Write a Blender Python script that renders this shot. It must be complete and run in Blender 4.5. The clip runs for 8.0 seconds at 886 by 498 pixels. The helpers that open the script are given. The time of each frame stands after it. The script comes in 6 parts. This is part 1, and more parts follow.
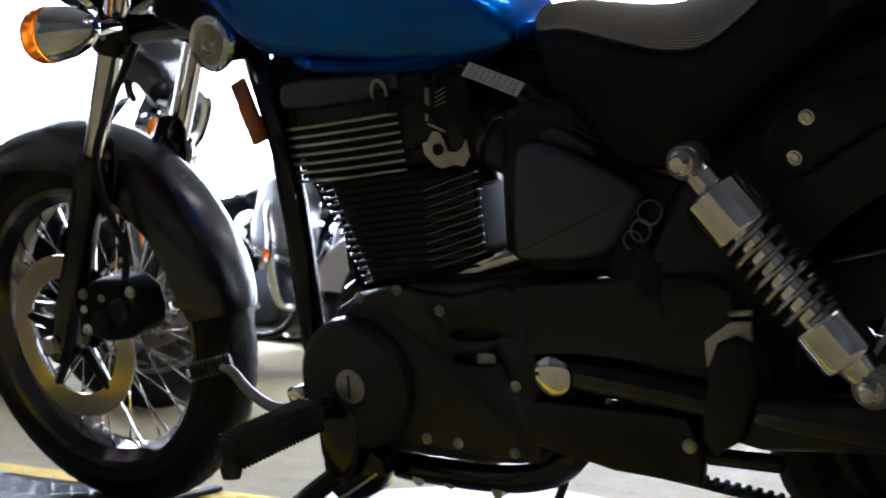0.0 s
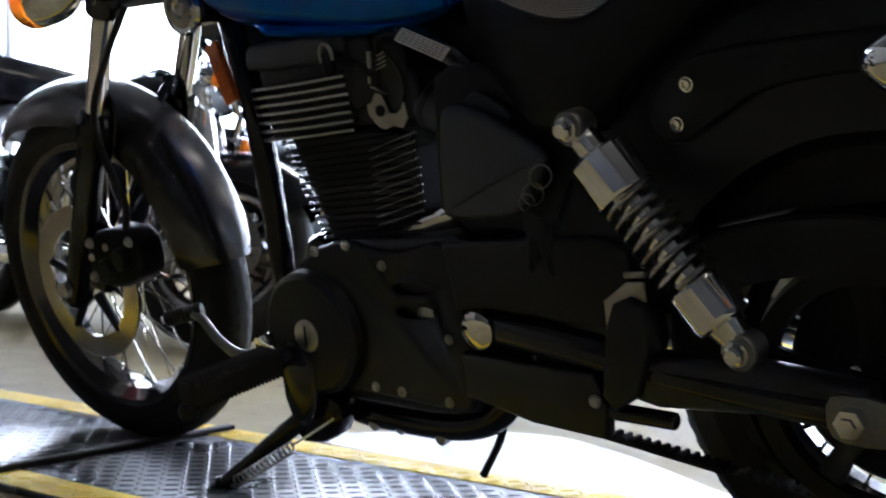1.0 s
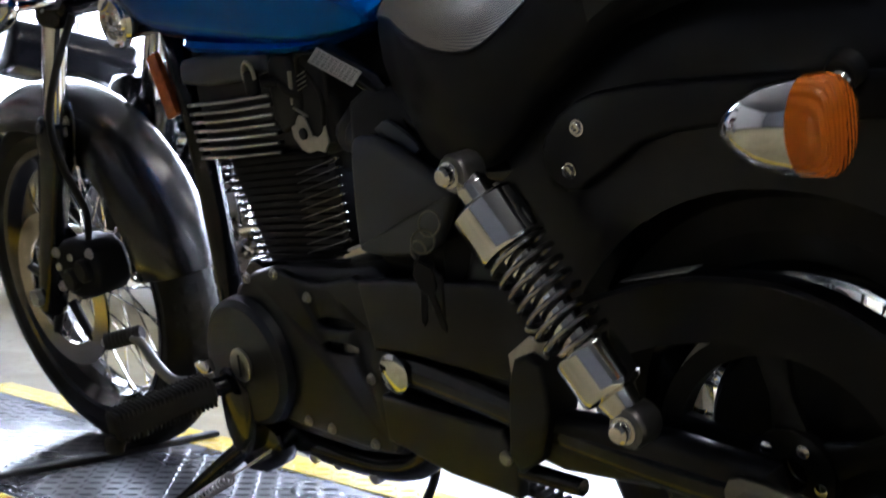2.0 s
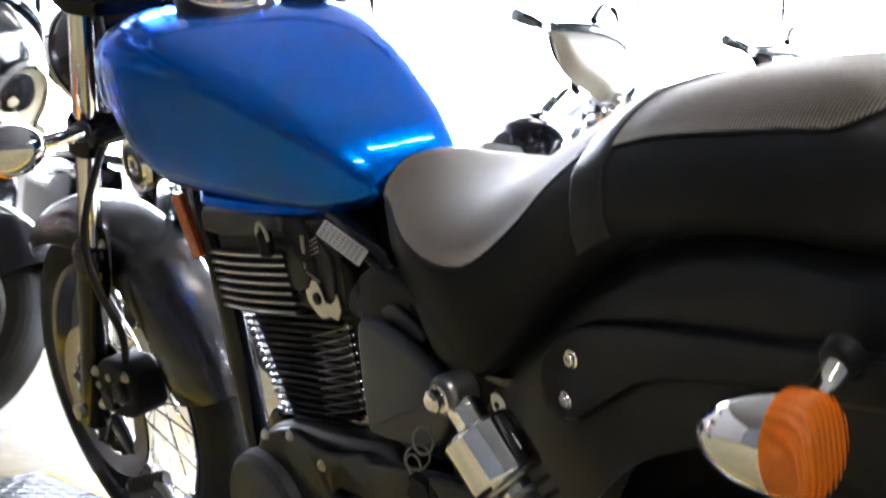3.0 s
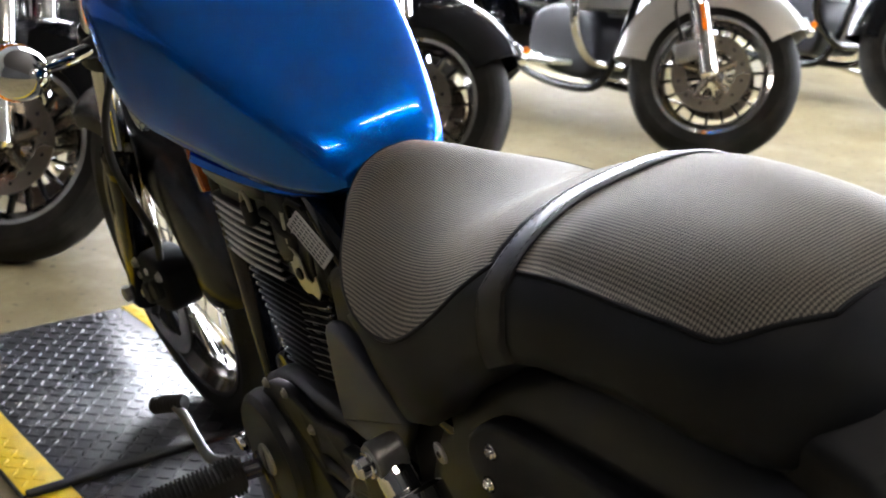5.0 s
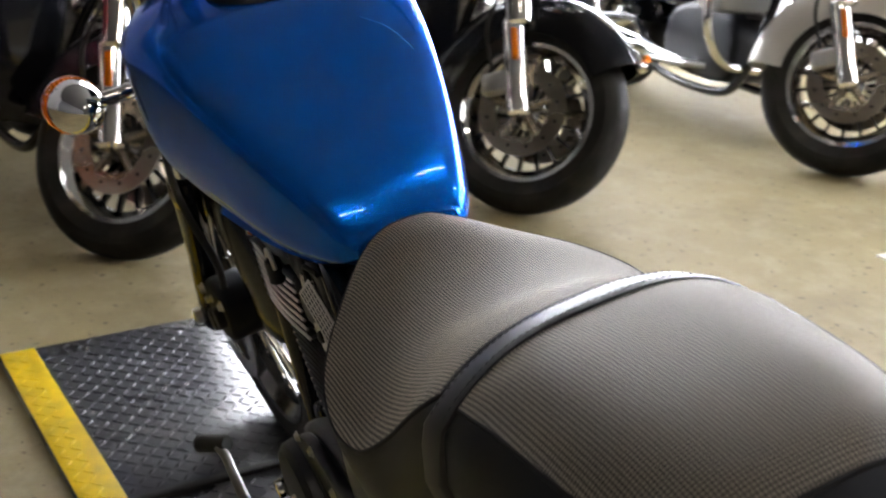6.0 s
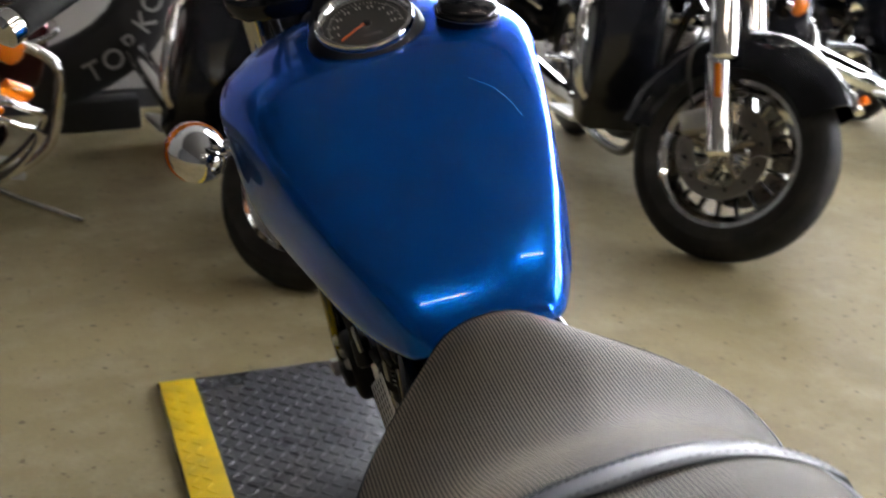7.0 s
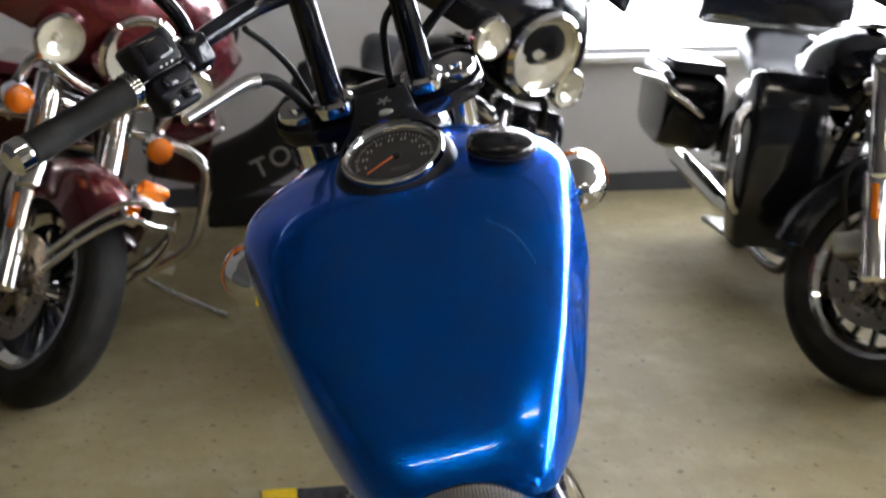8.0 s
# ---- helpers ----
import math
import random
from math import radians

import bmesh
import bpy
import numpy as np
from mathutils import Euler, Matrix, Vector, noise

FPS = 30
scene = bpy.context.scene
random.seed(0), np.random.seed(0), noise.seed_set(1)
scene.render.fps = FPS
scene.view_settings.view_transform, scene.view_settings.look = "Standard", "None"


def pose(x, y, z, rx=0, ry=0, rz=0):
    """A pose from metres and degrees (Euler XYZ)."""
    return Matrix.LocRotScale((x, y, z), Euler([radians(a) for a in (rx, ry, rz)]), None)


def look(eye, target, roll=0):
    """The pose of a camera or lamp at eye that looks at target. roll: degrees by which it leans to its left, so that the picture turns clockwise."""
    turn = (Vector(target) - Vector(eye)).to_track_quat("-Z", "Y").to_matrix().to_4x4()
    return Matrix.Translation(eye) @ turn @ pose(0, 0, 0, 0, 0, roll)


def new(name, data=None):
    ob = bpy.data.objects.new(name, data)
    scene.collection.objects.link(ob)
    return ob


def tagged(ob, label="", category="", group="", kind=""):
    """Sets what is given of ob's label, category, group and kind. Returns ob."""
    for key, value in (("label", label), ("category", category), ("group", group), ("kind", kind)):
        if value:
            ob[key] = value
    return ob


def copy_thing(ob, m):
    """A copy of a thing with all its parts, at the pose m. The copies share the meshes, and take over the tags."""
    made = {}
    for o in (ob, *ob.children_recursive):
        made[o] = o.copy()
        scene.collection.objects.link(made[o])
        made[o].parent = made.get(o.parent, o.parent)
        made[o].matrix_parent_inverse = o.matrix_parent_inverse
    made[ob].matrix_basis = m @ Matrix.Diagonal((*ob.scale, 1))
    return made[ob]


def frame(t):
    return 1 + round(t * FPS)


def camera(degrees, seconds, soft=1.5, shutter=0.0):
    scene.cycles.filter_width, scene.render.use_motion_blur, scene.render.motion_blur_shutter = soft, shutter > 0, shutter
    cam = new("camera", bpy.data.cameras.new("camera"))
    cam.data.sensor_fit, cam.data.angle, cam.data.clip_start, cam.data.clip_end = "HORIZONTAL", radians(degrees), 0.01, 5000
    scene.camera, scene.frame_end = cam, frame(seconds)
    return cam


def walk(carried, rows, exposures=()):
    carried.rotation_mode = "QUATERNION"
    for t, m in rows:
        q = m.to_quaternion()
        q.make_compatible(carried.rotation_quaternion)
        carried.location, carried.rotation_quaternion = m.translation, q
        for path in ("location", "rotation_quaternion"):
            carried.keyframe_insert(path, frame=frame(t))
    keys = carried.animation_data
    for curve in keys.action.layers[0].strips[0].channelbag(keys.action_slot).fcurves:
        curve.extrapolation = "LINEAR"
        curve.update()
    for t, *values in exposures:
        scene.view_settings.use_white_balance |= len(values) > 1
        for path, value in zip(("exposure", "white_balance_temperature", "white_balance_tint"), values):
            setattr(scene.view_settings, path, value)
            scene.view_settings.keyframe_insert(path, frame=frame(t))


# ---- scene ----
cam = camera(39.7, 8.0, soft=1.6, shutter=0.5)
cam.data.dof.use_dof = True
cam.data.dof.focus_distance, cam.data.dof.aperture_fstop = 1.15, 12.0
ROWS = [
    (0.0, -0.0011, -0.0017, 0.44, 91.242, -0.905, 29.075),
    (0.5, 0.1441, 0.0149, 0.4432, 90.423, -1.178, 32.086),
    (1.0, 0.262, 0.0842, 0.4686, 88.333, -1.387, 35.455),
    (1.2, 0.3022, 0.1224, 0.4838, 87.345, -1.181, 36.423),
    (2.3, 0.3962, 0.3827, 0.6309, 85.625, -1.347, 42.323),
    (2.5, 0.4018, 0.408, 0.6717, 85.542, -1.216, 43.428),
    (3.0, 0.4032, 0.4585, 0.7976, 85.477, -1.123, 45.514),
    (3.5, 0.3967, 0.5042, 0.8897, 83.678, -1.052, 47.023),
    (4.0, 0.403, 0.5645, 0.9781, 79.405, -0.892, 48.652),
    (4.2, 0.4126, 0.5825, 1.0157, 76.949, -0.719, 49.134),
    (5.3, 0.4412, 0.7488, 1.135, 71.038, -0.708, 54.07),
    (5.5, 0.444, 0.7876, 1.1534, 70.88, -0.631, 55.634),
    (6.0, 0.4342, 0.8815, 1.1956, 70.66, -0.464, 60.243),
    (6.5, 0.3923, 0.981, 1.2145, 70.587, -0.223, 65.364),
    (7.0, 0.337, 1.0904, 1.2218, 71.218, 0.14, 71.456),
    (7.5, 0.3138, 1.1846, 1.2364, 73.304, 0.172, 76.593),
    (8.0, 0.2898, 1.3082, 1.253, 75.506, 0.315, 81.156),
]
EXPOSURES = [(0.0, -0.20, 5550, 15), (0.6, -0.30, 5500, 15), (1.2, -0.38, 5450, 15), (2.3, 0.60, 5450, 17), (2.6, 0.94, 5450, 17), (3.0, 1.30, 5700, 16), (3.5, 0.65, 5800, 15), (4.2, 0.38, 5950, 14), (5.5, 0.36, 6250, 16), (6.5, -0.16, 6350, 16), (7.3, -0.18, 6350, 15), (8.0, -0.32, 6200, 15)]
walk(cam, [(t, pose(x, y, z, rx, ry, rz)) for t, x, y, z, rx, ry, rz in ROWS], EXPOSURES)

# ---- light ----
world = bpy.data.worlds.new("daylight")
scene.world = world
world.use_nodes = True
wn, wl = world.node_tree.nodes, world.node_tree.links
sky = wn.new("ShaderNodeTexSky")
sky.sky_type, sky.sun_disc = "NISHITA", False
sky.sun_elevation, sky.sun_rotation = radians(48), radians(20)
wl.new(sky.outputs[0], wn["Background"].inputs[0])
wn["Background"].inputs[1].default_value = 0.15


def lamp_area(name, m, sx, sy, watts, colour):
    d = bpy.data.lights.new(name, "AREA")
    d.shape, d.size, d.size_y, d.energy, d.color = "RECTANGLE", sx, sy, watts, colour
    ob = new(name, d)
    ob.matrix_world = m
    return ob


# daylight that comes in at the window openings
lamp_area("window_light_west", look((-5.62, 5.4, 2.2), (-2.0, 5.2, 1.2)), 5.2, 3.0, 75, (0.86, 0.93, 1.0))
lamp_area("window_light_north", look((-1.2, 8.62, 2.2), (-1.2, 4.0, 1.1)), 7.0, 3.0, 105, (0.86, 0.93, 1.0))

# ---- materials ----
def nodes_of(name):
    m = bpy.data.materials.new(name)
    m.use_nodes = True
    t = m.node_tree
    return m, t, t.nodes["Principled BSDF"]


def surface(name, colour, rough=0.5, metal=0.0, vary=0.12, grain=60.0, bump=0.05, coat=0.0, rough_vary=0.1, spot=None, spot_scale=4.0, spec=0.5, bump_mm=0.5):
    """A surface with fine grain, wide staining and slight relief, in the object's own metres."""
    m, t, b = nodes_of(name)
    tc = t.nodes.new("ShaderNodeTexCoord")
    fine, wide = t.nodes.new("ShaderNodeTexNoise"), t.nodes.new("ShaderNodeTexNoise")
    fine.inputs["Scale"].default_value, wide.inputs["Scale"].default_value = grain, spot_scale
    fine.inputs["Detail"].default_value, wide.inputs["Detail"].default_value = 3, 5
    for n in (fine, wide):
        t.links.new(tc.outputs["Object"], n.inputs["Vector"])
    mix = t.nodes.new("ShaderNodeMix")
    mix.data_type = "RGBA"
    dark = [c * (1 - vary) for c in colour]
    light = [min(1, c * (1 + vary)) for c in colour]
    mix.inputs[6].default_value, mix.inputs[7].default_value = (*dark, 1), (*light, 1)
    t.links.new(fine.outputs[0], mix.inputs[0])
    last = mix.outputs[2]
    if spot:
        ramp = t.nodes.new("ShaderNodeMapRange")
        ramp.inputs[1].default_value, ramp.inputs[2].default_value = 0.45, 0.7
        t.links.new(wide.outputs[0], ramp.inputs[0])
        mix2 = t.nodes.new("ShaderNodeMix")
        mix2.data_type = "RGBA"
        mix2.inputs[7].default_value = (*spot, 1)
        t.links.new(ramp.outputs[0], mix2.inputs[0])
        t.links.new(last, mix2.inputs[6])
        last = mix2.outputs[2]
    t.links.new(last, b.inputs["Base Color"])
    r = t.nodes.new("ShaderNodeMapRange")
    r.inputs[3].default_value, r.inputs[4].default_value = max(0.02, rough - rough_vary), min(1, rough + rough_vary)
    t.links.new(wide.outputs[0], r.inputs[0])
    t.links.new(r.outputs[0], b.inputs["Roughness"])
    b.inputs["Metallic"].default_value = metal
    b.inputs["Specular IOR Level"].default_value = spec
    b.inputs["Coat Weight"].default_value = coat
    b.inputs["Coat Roughness"].default_value = 0.03
    if bump:
        bm_ = t.nodes.new("ShaderNodeBump")
        bm_.inputs["Strength"].default_value = bump
        bm_.inputs["Distance"].default_value = bump_mm / 1000
        t.links.new(fine.outputs[0], bm_.inputs["Height"])
        t.links.new(bm_.outputs[0], b.inputs["Normal"])
    return m


def lens(name, colour, rough=0.15, clear=0.35):
    """Moulded coloured plastic of a lamp or reflector."""
    m, t, b = nodes_of(name)
    tc, v = t.nodes.new("ShaderNodeTexCoord"), t.nodes.new("ShaderNodeTexVoronoi")
    v.inputs["Scale"].default_value = 120
    t.links.new(tc.outputs["Object"], v.inputs["Vector"])
    bump = t.nodes.new("ShaderNodeBump")
    bump.inputs["Strength"].default_value, bump.inputs["Distance"].default_value = 0.4, 0.002
    t.links.new(v.outputs[0], bump.inputs["Height"])
    t.links.new(bump.outputs[0], b.inputs["Normal"])
    mix = t.nodes.new("ShaderNodeMix")
    mix.data_type = "RGBA"
    mix.inputs[6].default_value, mix.inputs[7].default_value = (*colour, 1), (*[c * 0.55 for c in colour], 1)
    t.links.new(v.outputs[0], mix.inputs[0])
    t.links.new(mix.outputs[2], b.inputs["Base Color"])
    b.inputs["Roughness"].default_value = rough
    b.inputs["Transmission Weight"].default_value = clear
    b.inputs["IOR"].default_value = 1.35
    b.inputs["Coat Weight"].default_value = 0.5
    return m


def amber(name):
    """Clear amber plastic with moulded flutes."""
    m, t, b = nodes_of(name)
    tc, wave = t.nodes.new("ShaderNodeTexCoord"), t.nodes.new("ShaderNodeTexWave")
    wave.bands_direction = "Y"
    wave.inputs["Scale"].default_value, wave.inputs["Distortion"].default_value = 45, 2.0
    t.links.new(tc.outputs["Object"], wave.inputs["Vector"])
    bump = t.nodes.new("ShaderNodeBump")
    bump.inputs["Strength"].default_value, bump.inputs["Distance"].default_value = 0.6, 0.0030
    t.links.new(wave.outputs[1], bump.inputs["Height"])
    t.links.new(bump.outputs[0], b.inputs["Normal"])
    b.inputs["Base Color"].default_value = (1.0, 0.24, 0.004, 1)
    b.inputs["Roughness"].default_value = 0.06
    b.inputs["Transmission Weight"].default_value = 0.40
    b.inputs["IOR"].default_value = 1.3
    b.inputs["Coat Weight"].default_value = 0.6
    return m


def perforated(name):
    """Seat vinyl with a close grid of small round pits."""
    m, t, b = nodes_of(name)
    tc, sep = t.nodes.new("ShaderNodeTexCoord"), t.nodes.new("ShaderNodeSeparateXYZ")
    t.links.new(tc.outputs["Object"], sep.inputs[0])

    def op(kind, a, b_=None, val=None):
        n = t.nodes.new("ShaderNodeMath")
        n.operation = kind
        t.links.new(a, n.inputs[0])
        if b_ is not None:
            t.links.new(b_, n.inputs[1])
        elif val is not None:
            n.inputs[1].default_value = val
        return n.outputs[0]

    pitch = 0.0031
    k = 2 * math.pi / pitch
    sx = op("SINE", op("MULTIPLY", sep.outputs[0], val=k))
    sy = op("SINE", op("MULTIPLY", sep.outputs[1], val=k))
    pit = op("MULTIPLY", op("ADD", op("ADD", sx, sy), val=2.0), val=0.25)
    ramp = t.nodes.new("ShaderNodeMapRange")
    ramp.inputs[1].default_value, ramp.inputs[2].default_value = 0.40, 0.66
    t.links.new(pit, ramp.inputs[0])
    noise_ = t.nodes.new("ShaderNodeTexNoise")
    noise_.inputs["Scale"].default_value = 9
    t.links.new(tc.outputs["Object"], noise_.inputs["Vector"])
    mix = t.nodes.new("ShaderNodeMix")
    mix.data_type = "RGBA"
    mix.inputs[6].default_value, mix.inputs[7].default_value = (0.038, 0.0355, 0.032, 1), (0.365, 0.335, 0.290, 1)
    t.links.new(ramp.outputs[0], mix.inputs[0])
    t.links.new(mix.outputs[2], b.inputs["Base Color"])
    r = t.nodes.new("ShaderNodeMapRange")
    r.inputs[3].default_value, r.inputs[4].default_value = 0.50, 0.60
    b.inputs["Sheen Roughness"].default_value = 0.40
    nap = op("MULTIPLY", ramp.outputs[0], val=0.85)
    t.links.new(nap, b.inputs["Sheen Weight"])
    b.inputs["Sheen Tint"].default_value = (1.0, 0.88, 0.68, 1.0)
    b.inputs["Specular IOR Level"].default_value = 0.45
    t.links.new(noise_.outputs[0], r.inputs[0])
    t.links.new(r.outputs[0], b.inputs["Roughness"])
    bump = t.nodes.new("ShaderNodeBump")
    bump.inputs["Strength"].default_value, bump.inputs["Distance"].default_value = 0.22, 0.0004
    t.links.new(ramp.outputs[0], bump.inputs["Height"])
    t.links.new(bump.outputs[0], b.inputs["Normal"])
    return m


def glass(name, tint=(1, 1, 1), rough=0.0):
    m, t, b = nodes_of(name)
    b.inputs["Base Color"].default_value = (*tint, 1)
    b.inputs["Transmission Weight"].default_value = 1.0
    b.inputs["Roughness"].default_value = rough
    b.inputs["IOR"].default_value = 1.45
    return m


def glow(name, colour, strength):
    m, t, b = nodes_of(name)
    b.inputs["Base Color"].default_value = (*colour, 1)
    b.inputs["Emission Color"].default_value = (*colour, 1)
    b.inputs["Emission Strength"].default_value = strength
    return m


def concrete(name):
    """Old sealed concrete: wide mottling, worn paths, fine grain and scattered dark flecks."""
    m, t, b = nodes_of(name)
    tc = t.nodes.new("ShaderNodeTexCoord")

    def noise_of(scale, detail, rough=0.55):
        n = t.nodes.new("ShaderNodeTexNoise")
        n.inputs["Scale"].default_value, n.inputs["Detail"].default_value, n.inputs["Roughness"].default_value = scale, detail, rough
        t.links.new(tc.outputs["Object"], n.inputs["Vector"])
        return n.outputs[0]

    def span(value, lo, hi, a=0.0, c=1.0):
        r = t.nodes.new("ShaderNodeMapRange")
        r.inputs[1].default_value, r.inputs[2].default_value, r.inputs[3].default_value, r.inputs[4].default_value = lo, hi, a, c
        t.links.new(value, r.inputs[0])
        return r.outputs[0]

    def blend(factor, a, colour):
        x = t.nodes.new("ShaderNodeMix")
        x.data_type = "RGBA"
        t.links.new(factor, x.inputs[0])
        if isinstance(a, tuple):
            x.inputs[6].default_value = (*a, 1)
        else:
            t.links.new(a, x.inputs[6])
        x.inputs[7].default_value = (*colour, 1)
        return x.outputs[2]

    wide, mid, fine, fleck = noise_of(0.9, 6), noise_of(7, 8, 0.65), noise_of(90, 3), noise_of(38, 2, 0.4)
    col = blend(span(wide, 0.35, 0.68), (0.37, 0.312, 0.165), (0.245, 0.205, 0.105))
    col = blend(span(mid, 0.46, 0.72, 0, 0.75), col, (0.43, 0.38, 0.25))
    col = blend(span(noise_of(2.6, 7, 0.7), 0.52, 0.70, 0, 0.55), col, (0.20, 0.165, 0.095))
    col = blend(span(fine, 0.4, 0.7, 0, 0.25), col, (0.22, 0.19, 0.14))
    col = blend(span(fleck, 0.66, 0.72, 0, 0.75), col, (0.10, 0.085, 0.06))
    t.links.new(col, b.inputs["Base Color"])
    t.links.new(span(mid, 0.3, 0.7, 0.50, 0.70), b.inputs["Roughness"])
    b.inputs["Specular IOR Level"].default_value = 0.16
    bump = t.nodes.new("ShaderNodeBump")
    bump.inputs["Strength"].default_value, bump.inputs["Distance"].default_value = 0.15, 0.001
    t.links.new(fine, bump.inputs["Height"])
    t.links.new(bump.outputs[0], b.inputs["Normal"])
    return m


BLUE = surface("blue_metallic_paint", (0.0002, 0.105, 0.53), 0.27, 0.80, 0.05, 900, 0, coat=0.8, spec=0.03, rough_vary=0.0)
BLUE.node_tree.nodes["Principled BSDF"].inputs["Coat IOR"].default_value = 1.40
BLUE.node_tree.nodes["Principled BSDF"].inputs["Specular Tint"].default_value = (0.0, 0.42, 1.0, 1.0)
SATIN = surface("satin_black_paint", (0.008, 0.0078, 0.0075), 0.25, 0.0, 0.12, 300, 0.02, rough_vary=0.04, bump_mm=0.1, spec=0.75)
# chrome with the front rim's shadow put into its colour
SHADED_RIM = surface("dark_chromed_rim", (0.11, 0.105, 0.10), 0.16, 1.0, 0.15, 60, 0.03)
BLACK = surface("gloss_black_paint", (0.006, 0.0065, 0.0085), 0.15, 0.0, 0.2, 200, 0.02, coat=0.25, rough_vary=0.06, bump_mm=0.1, spec=0.35)
FIN = surface("dull_black_fin_paint", (0.008, 0.0085, 0.011), 0.62, 0.0, 0.3, 500, 0.2, spec=0.2)
CRINKLE = surface("black_engine_coating", (0.0065, 0.0075, 0.0120), 0.40, 0.0, 0.3, 700, 0.25, rough_vary=0.1, spec=0.4)
PLASTIC = surface("black_plastic", (0.0062, 0.0070, 0.0102), 0.48, 0.0, 0.25, 900, 0.3, spec=0.3)
GREY = surface("dark_grey_satin_plastic", (0.050, 0.056, 0.076), 0.42, 0.2, 0.15, 800, 0.1)
CHROME = surface("chrome", (0.78, 0.77, 0.75), 0.07, 1.0, 0.04, 40, 0.0, rough_vary=0.05)
STEEL = surface("brushed_steel", (0.46, 0.45, 0.43), 0.32, 1.0, 0.2, 120, 0.1, rough_vary=0.1)
PULLEY = surface("pale_pulley_steel", (0.46, 0.45, 0.43), 0.5, 0.35, 0.15, 120, 0.1)
SPRING = surface("grey_spring_steel", (0.22, 0.22, 0.22), 0.35, 0.9, 0.2, 150, 0.1)
ROTOR = surface("bronzed_rotor_steel", (0.34, 0.295, 0.24), 0.27, 1.0, 0.2, 150, 0.1)
DISC = surface("brake_disc_steel", (0.40, 0.36, 0.30), 0.20, 1.0, 0.2, 150, 0.1)
RUBBER = surface("tyre_rubber", (0.015, 0.0145, 0.014), 0.62, 0.0, 0.3, 250, 0.4, spot=(0.030, 0.028, 0.025), spot_scale=12, spec=0.25)
VINYL = surface("black_seat_vinyl", (0.0105, 0.0115, 0.0155), 0.46, 0.0, 0.2, 1400, 0.3, rough_vary=0.08, spec=0.18)
STRAPMAT = surface("smooth_strap_vinyl", (0.010, 0.0105, 0.0135), 0.46, 0.0, 0.15, 900, 0.1, rough_vary=0.06, spec=0.38)
PERF = perforated("perforated_seat_vinyl")
ORANGE = amber("amber_lens")
REFLECTOR = lens("amber_reflector", (0.55, 0.12, 0.02), 0.2, 0.0)
CLEAR = surface("headlamp_reflector", (0.90, 0.87, 0.72), 0.12, 0.5, 0.05, 38, 0.0, rough_vary=0.03)
PAPER = surface("printed_label", (0.40, 0.40, 0.40), 0.5, 0.0, 0.35, 500, 0.05)
FLOOR = concrete("sealed_concrete")
MAT = surface("grey_black_mat_rubber", (0.050, 0.051, 0.058), 0.28, 0.0, 0.2, 160, 0.15)
YELLOW = surface("yellow_mat_border", (0.85, 0.58, 0.01), 0.42, 0.0, 0.12, 90, 0.12, spot=(0.66, 0.46, 0.03), spot_scale=14, spec=0.2)
# near black on the unseen walls, to hold back fill and reflections
UNSEEN_WALL = surface("grey_painted_wall", (0.05, 0.05, 0.05), 0.7, 0.0, 0.04, 120, 0.1)
WALL = surface("painted_wall", (0.46, 0.45, 0.43), 0.7, 0.0, 0.04, 120, 0.1)
DARKTRIM = surface("dark_baseboard", (0.05, 0.05, 0.055), 0.5, 0.0, 0.2, 60, 0.1)
# ceiling out of view, coloured dark to cut haze on the tank paint
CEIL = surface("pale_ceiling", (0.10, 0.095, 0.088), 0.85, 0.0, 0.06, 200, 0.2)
FRAME = surface("aluminium_frame", (0.5, 0.5, 0.5), 0.4, 0.8, 0.1, 60, 0.05)
GLASS = glass("window_glass")
SCREEN = lens("smoked_windscreen", (0.12, 0.11, 0.09), 0.2, 0.5)
MAROON = surface("maroon_metallic_paint", (0.11, 0.006, 0.010), 0.25, 0.4, 0.1, 800, 0.02, coat=1.0, rough_vary=0.03)
CREAM = surface("warm_pale_grey_paint", (0.27, 0.25, 0.20), 0.32, 0.2, 0.06, 800, 0.02, coat=0.6, rough_vary=0.04)
SILVER = surface("pale_silver_paint", (0.55, 0.53, 0.49), 0.3, 0.3, 0.06, 800, 0.02, coat=0.8, rough_vary=0.04)
GREYPAINT = surface("grey_paint", (0.20, 0.20, 0.20), 0.3, 0.4, 0.06, 800, 0.02, coat=0.8, rough_vary=0.04)
CLOTH = surface("dark_cover_cloth", (0.02, 0.02, 0.02), 0.7, 0.0, 0.3, 200, 0.2)
WHITE = surface("white_paint", (0.8, 0.79, 0.76), 0.5, 0.0, 0.05, 90, 0.05)
# white that stands in for strongly lit floor
LIGHT_PATCH = surface("white_plastic_sheet", (0.82, 0.82, 0.82), 0.3, 0.0, 0.06, 60, 0.2, bump_mm=3)
TUBE_LIGHT = glow("fluorescent_diffuser", (1.0, 0.88, 0.68), 45.0)
OUTSIDE = glow("bright_outdoors", (0.95, 0.98, 1.0), 20.0)


# ---- mesh helpers ----
def part(name, bm, material, parent=None, label="", m=None, sharp=38):
    me = bpy.data.meshes.new(name)
    bmesh.ops.recalc_face_normals(bm, faces=bm.faces[:])
    for fc in bm.faces:
        fc.smooth = True
    bm.to_mesh(me)
    bm.free()
    me.set_sharp_from_angle(angle=radians(sharp))
    me.materials.append(material)
    ob = new(name, me)
    ob.parent = parent
    if m is not None:
        ob.matrix_basis = m
    if label:
        ob["label"] = label
    return ob


def again(ob, m, parent=None):
    """One more part on the same mesh."""
    o = new(ob.name.split(".")[0], ob.data)
    o.parent = parent or ob.parent
    o.matrix_basis = m
    if "label" in ob:
        o["label"] = ob["label"]
    return o


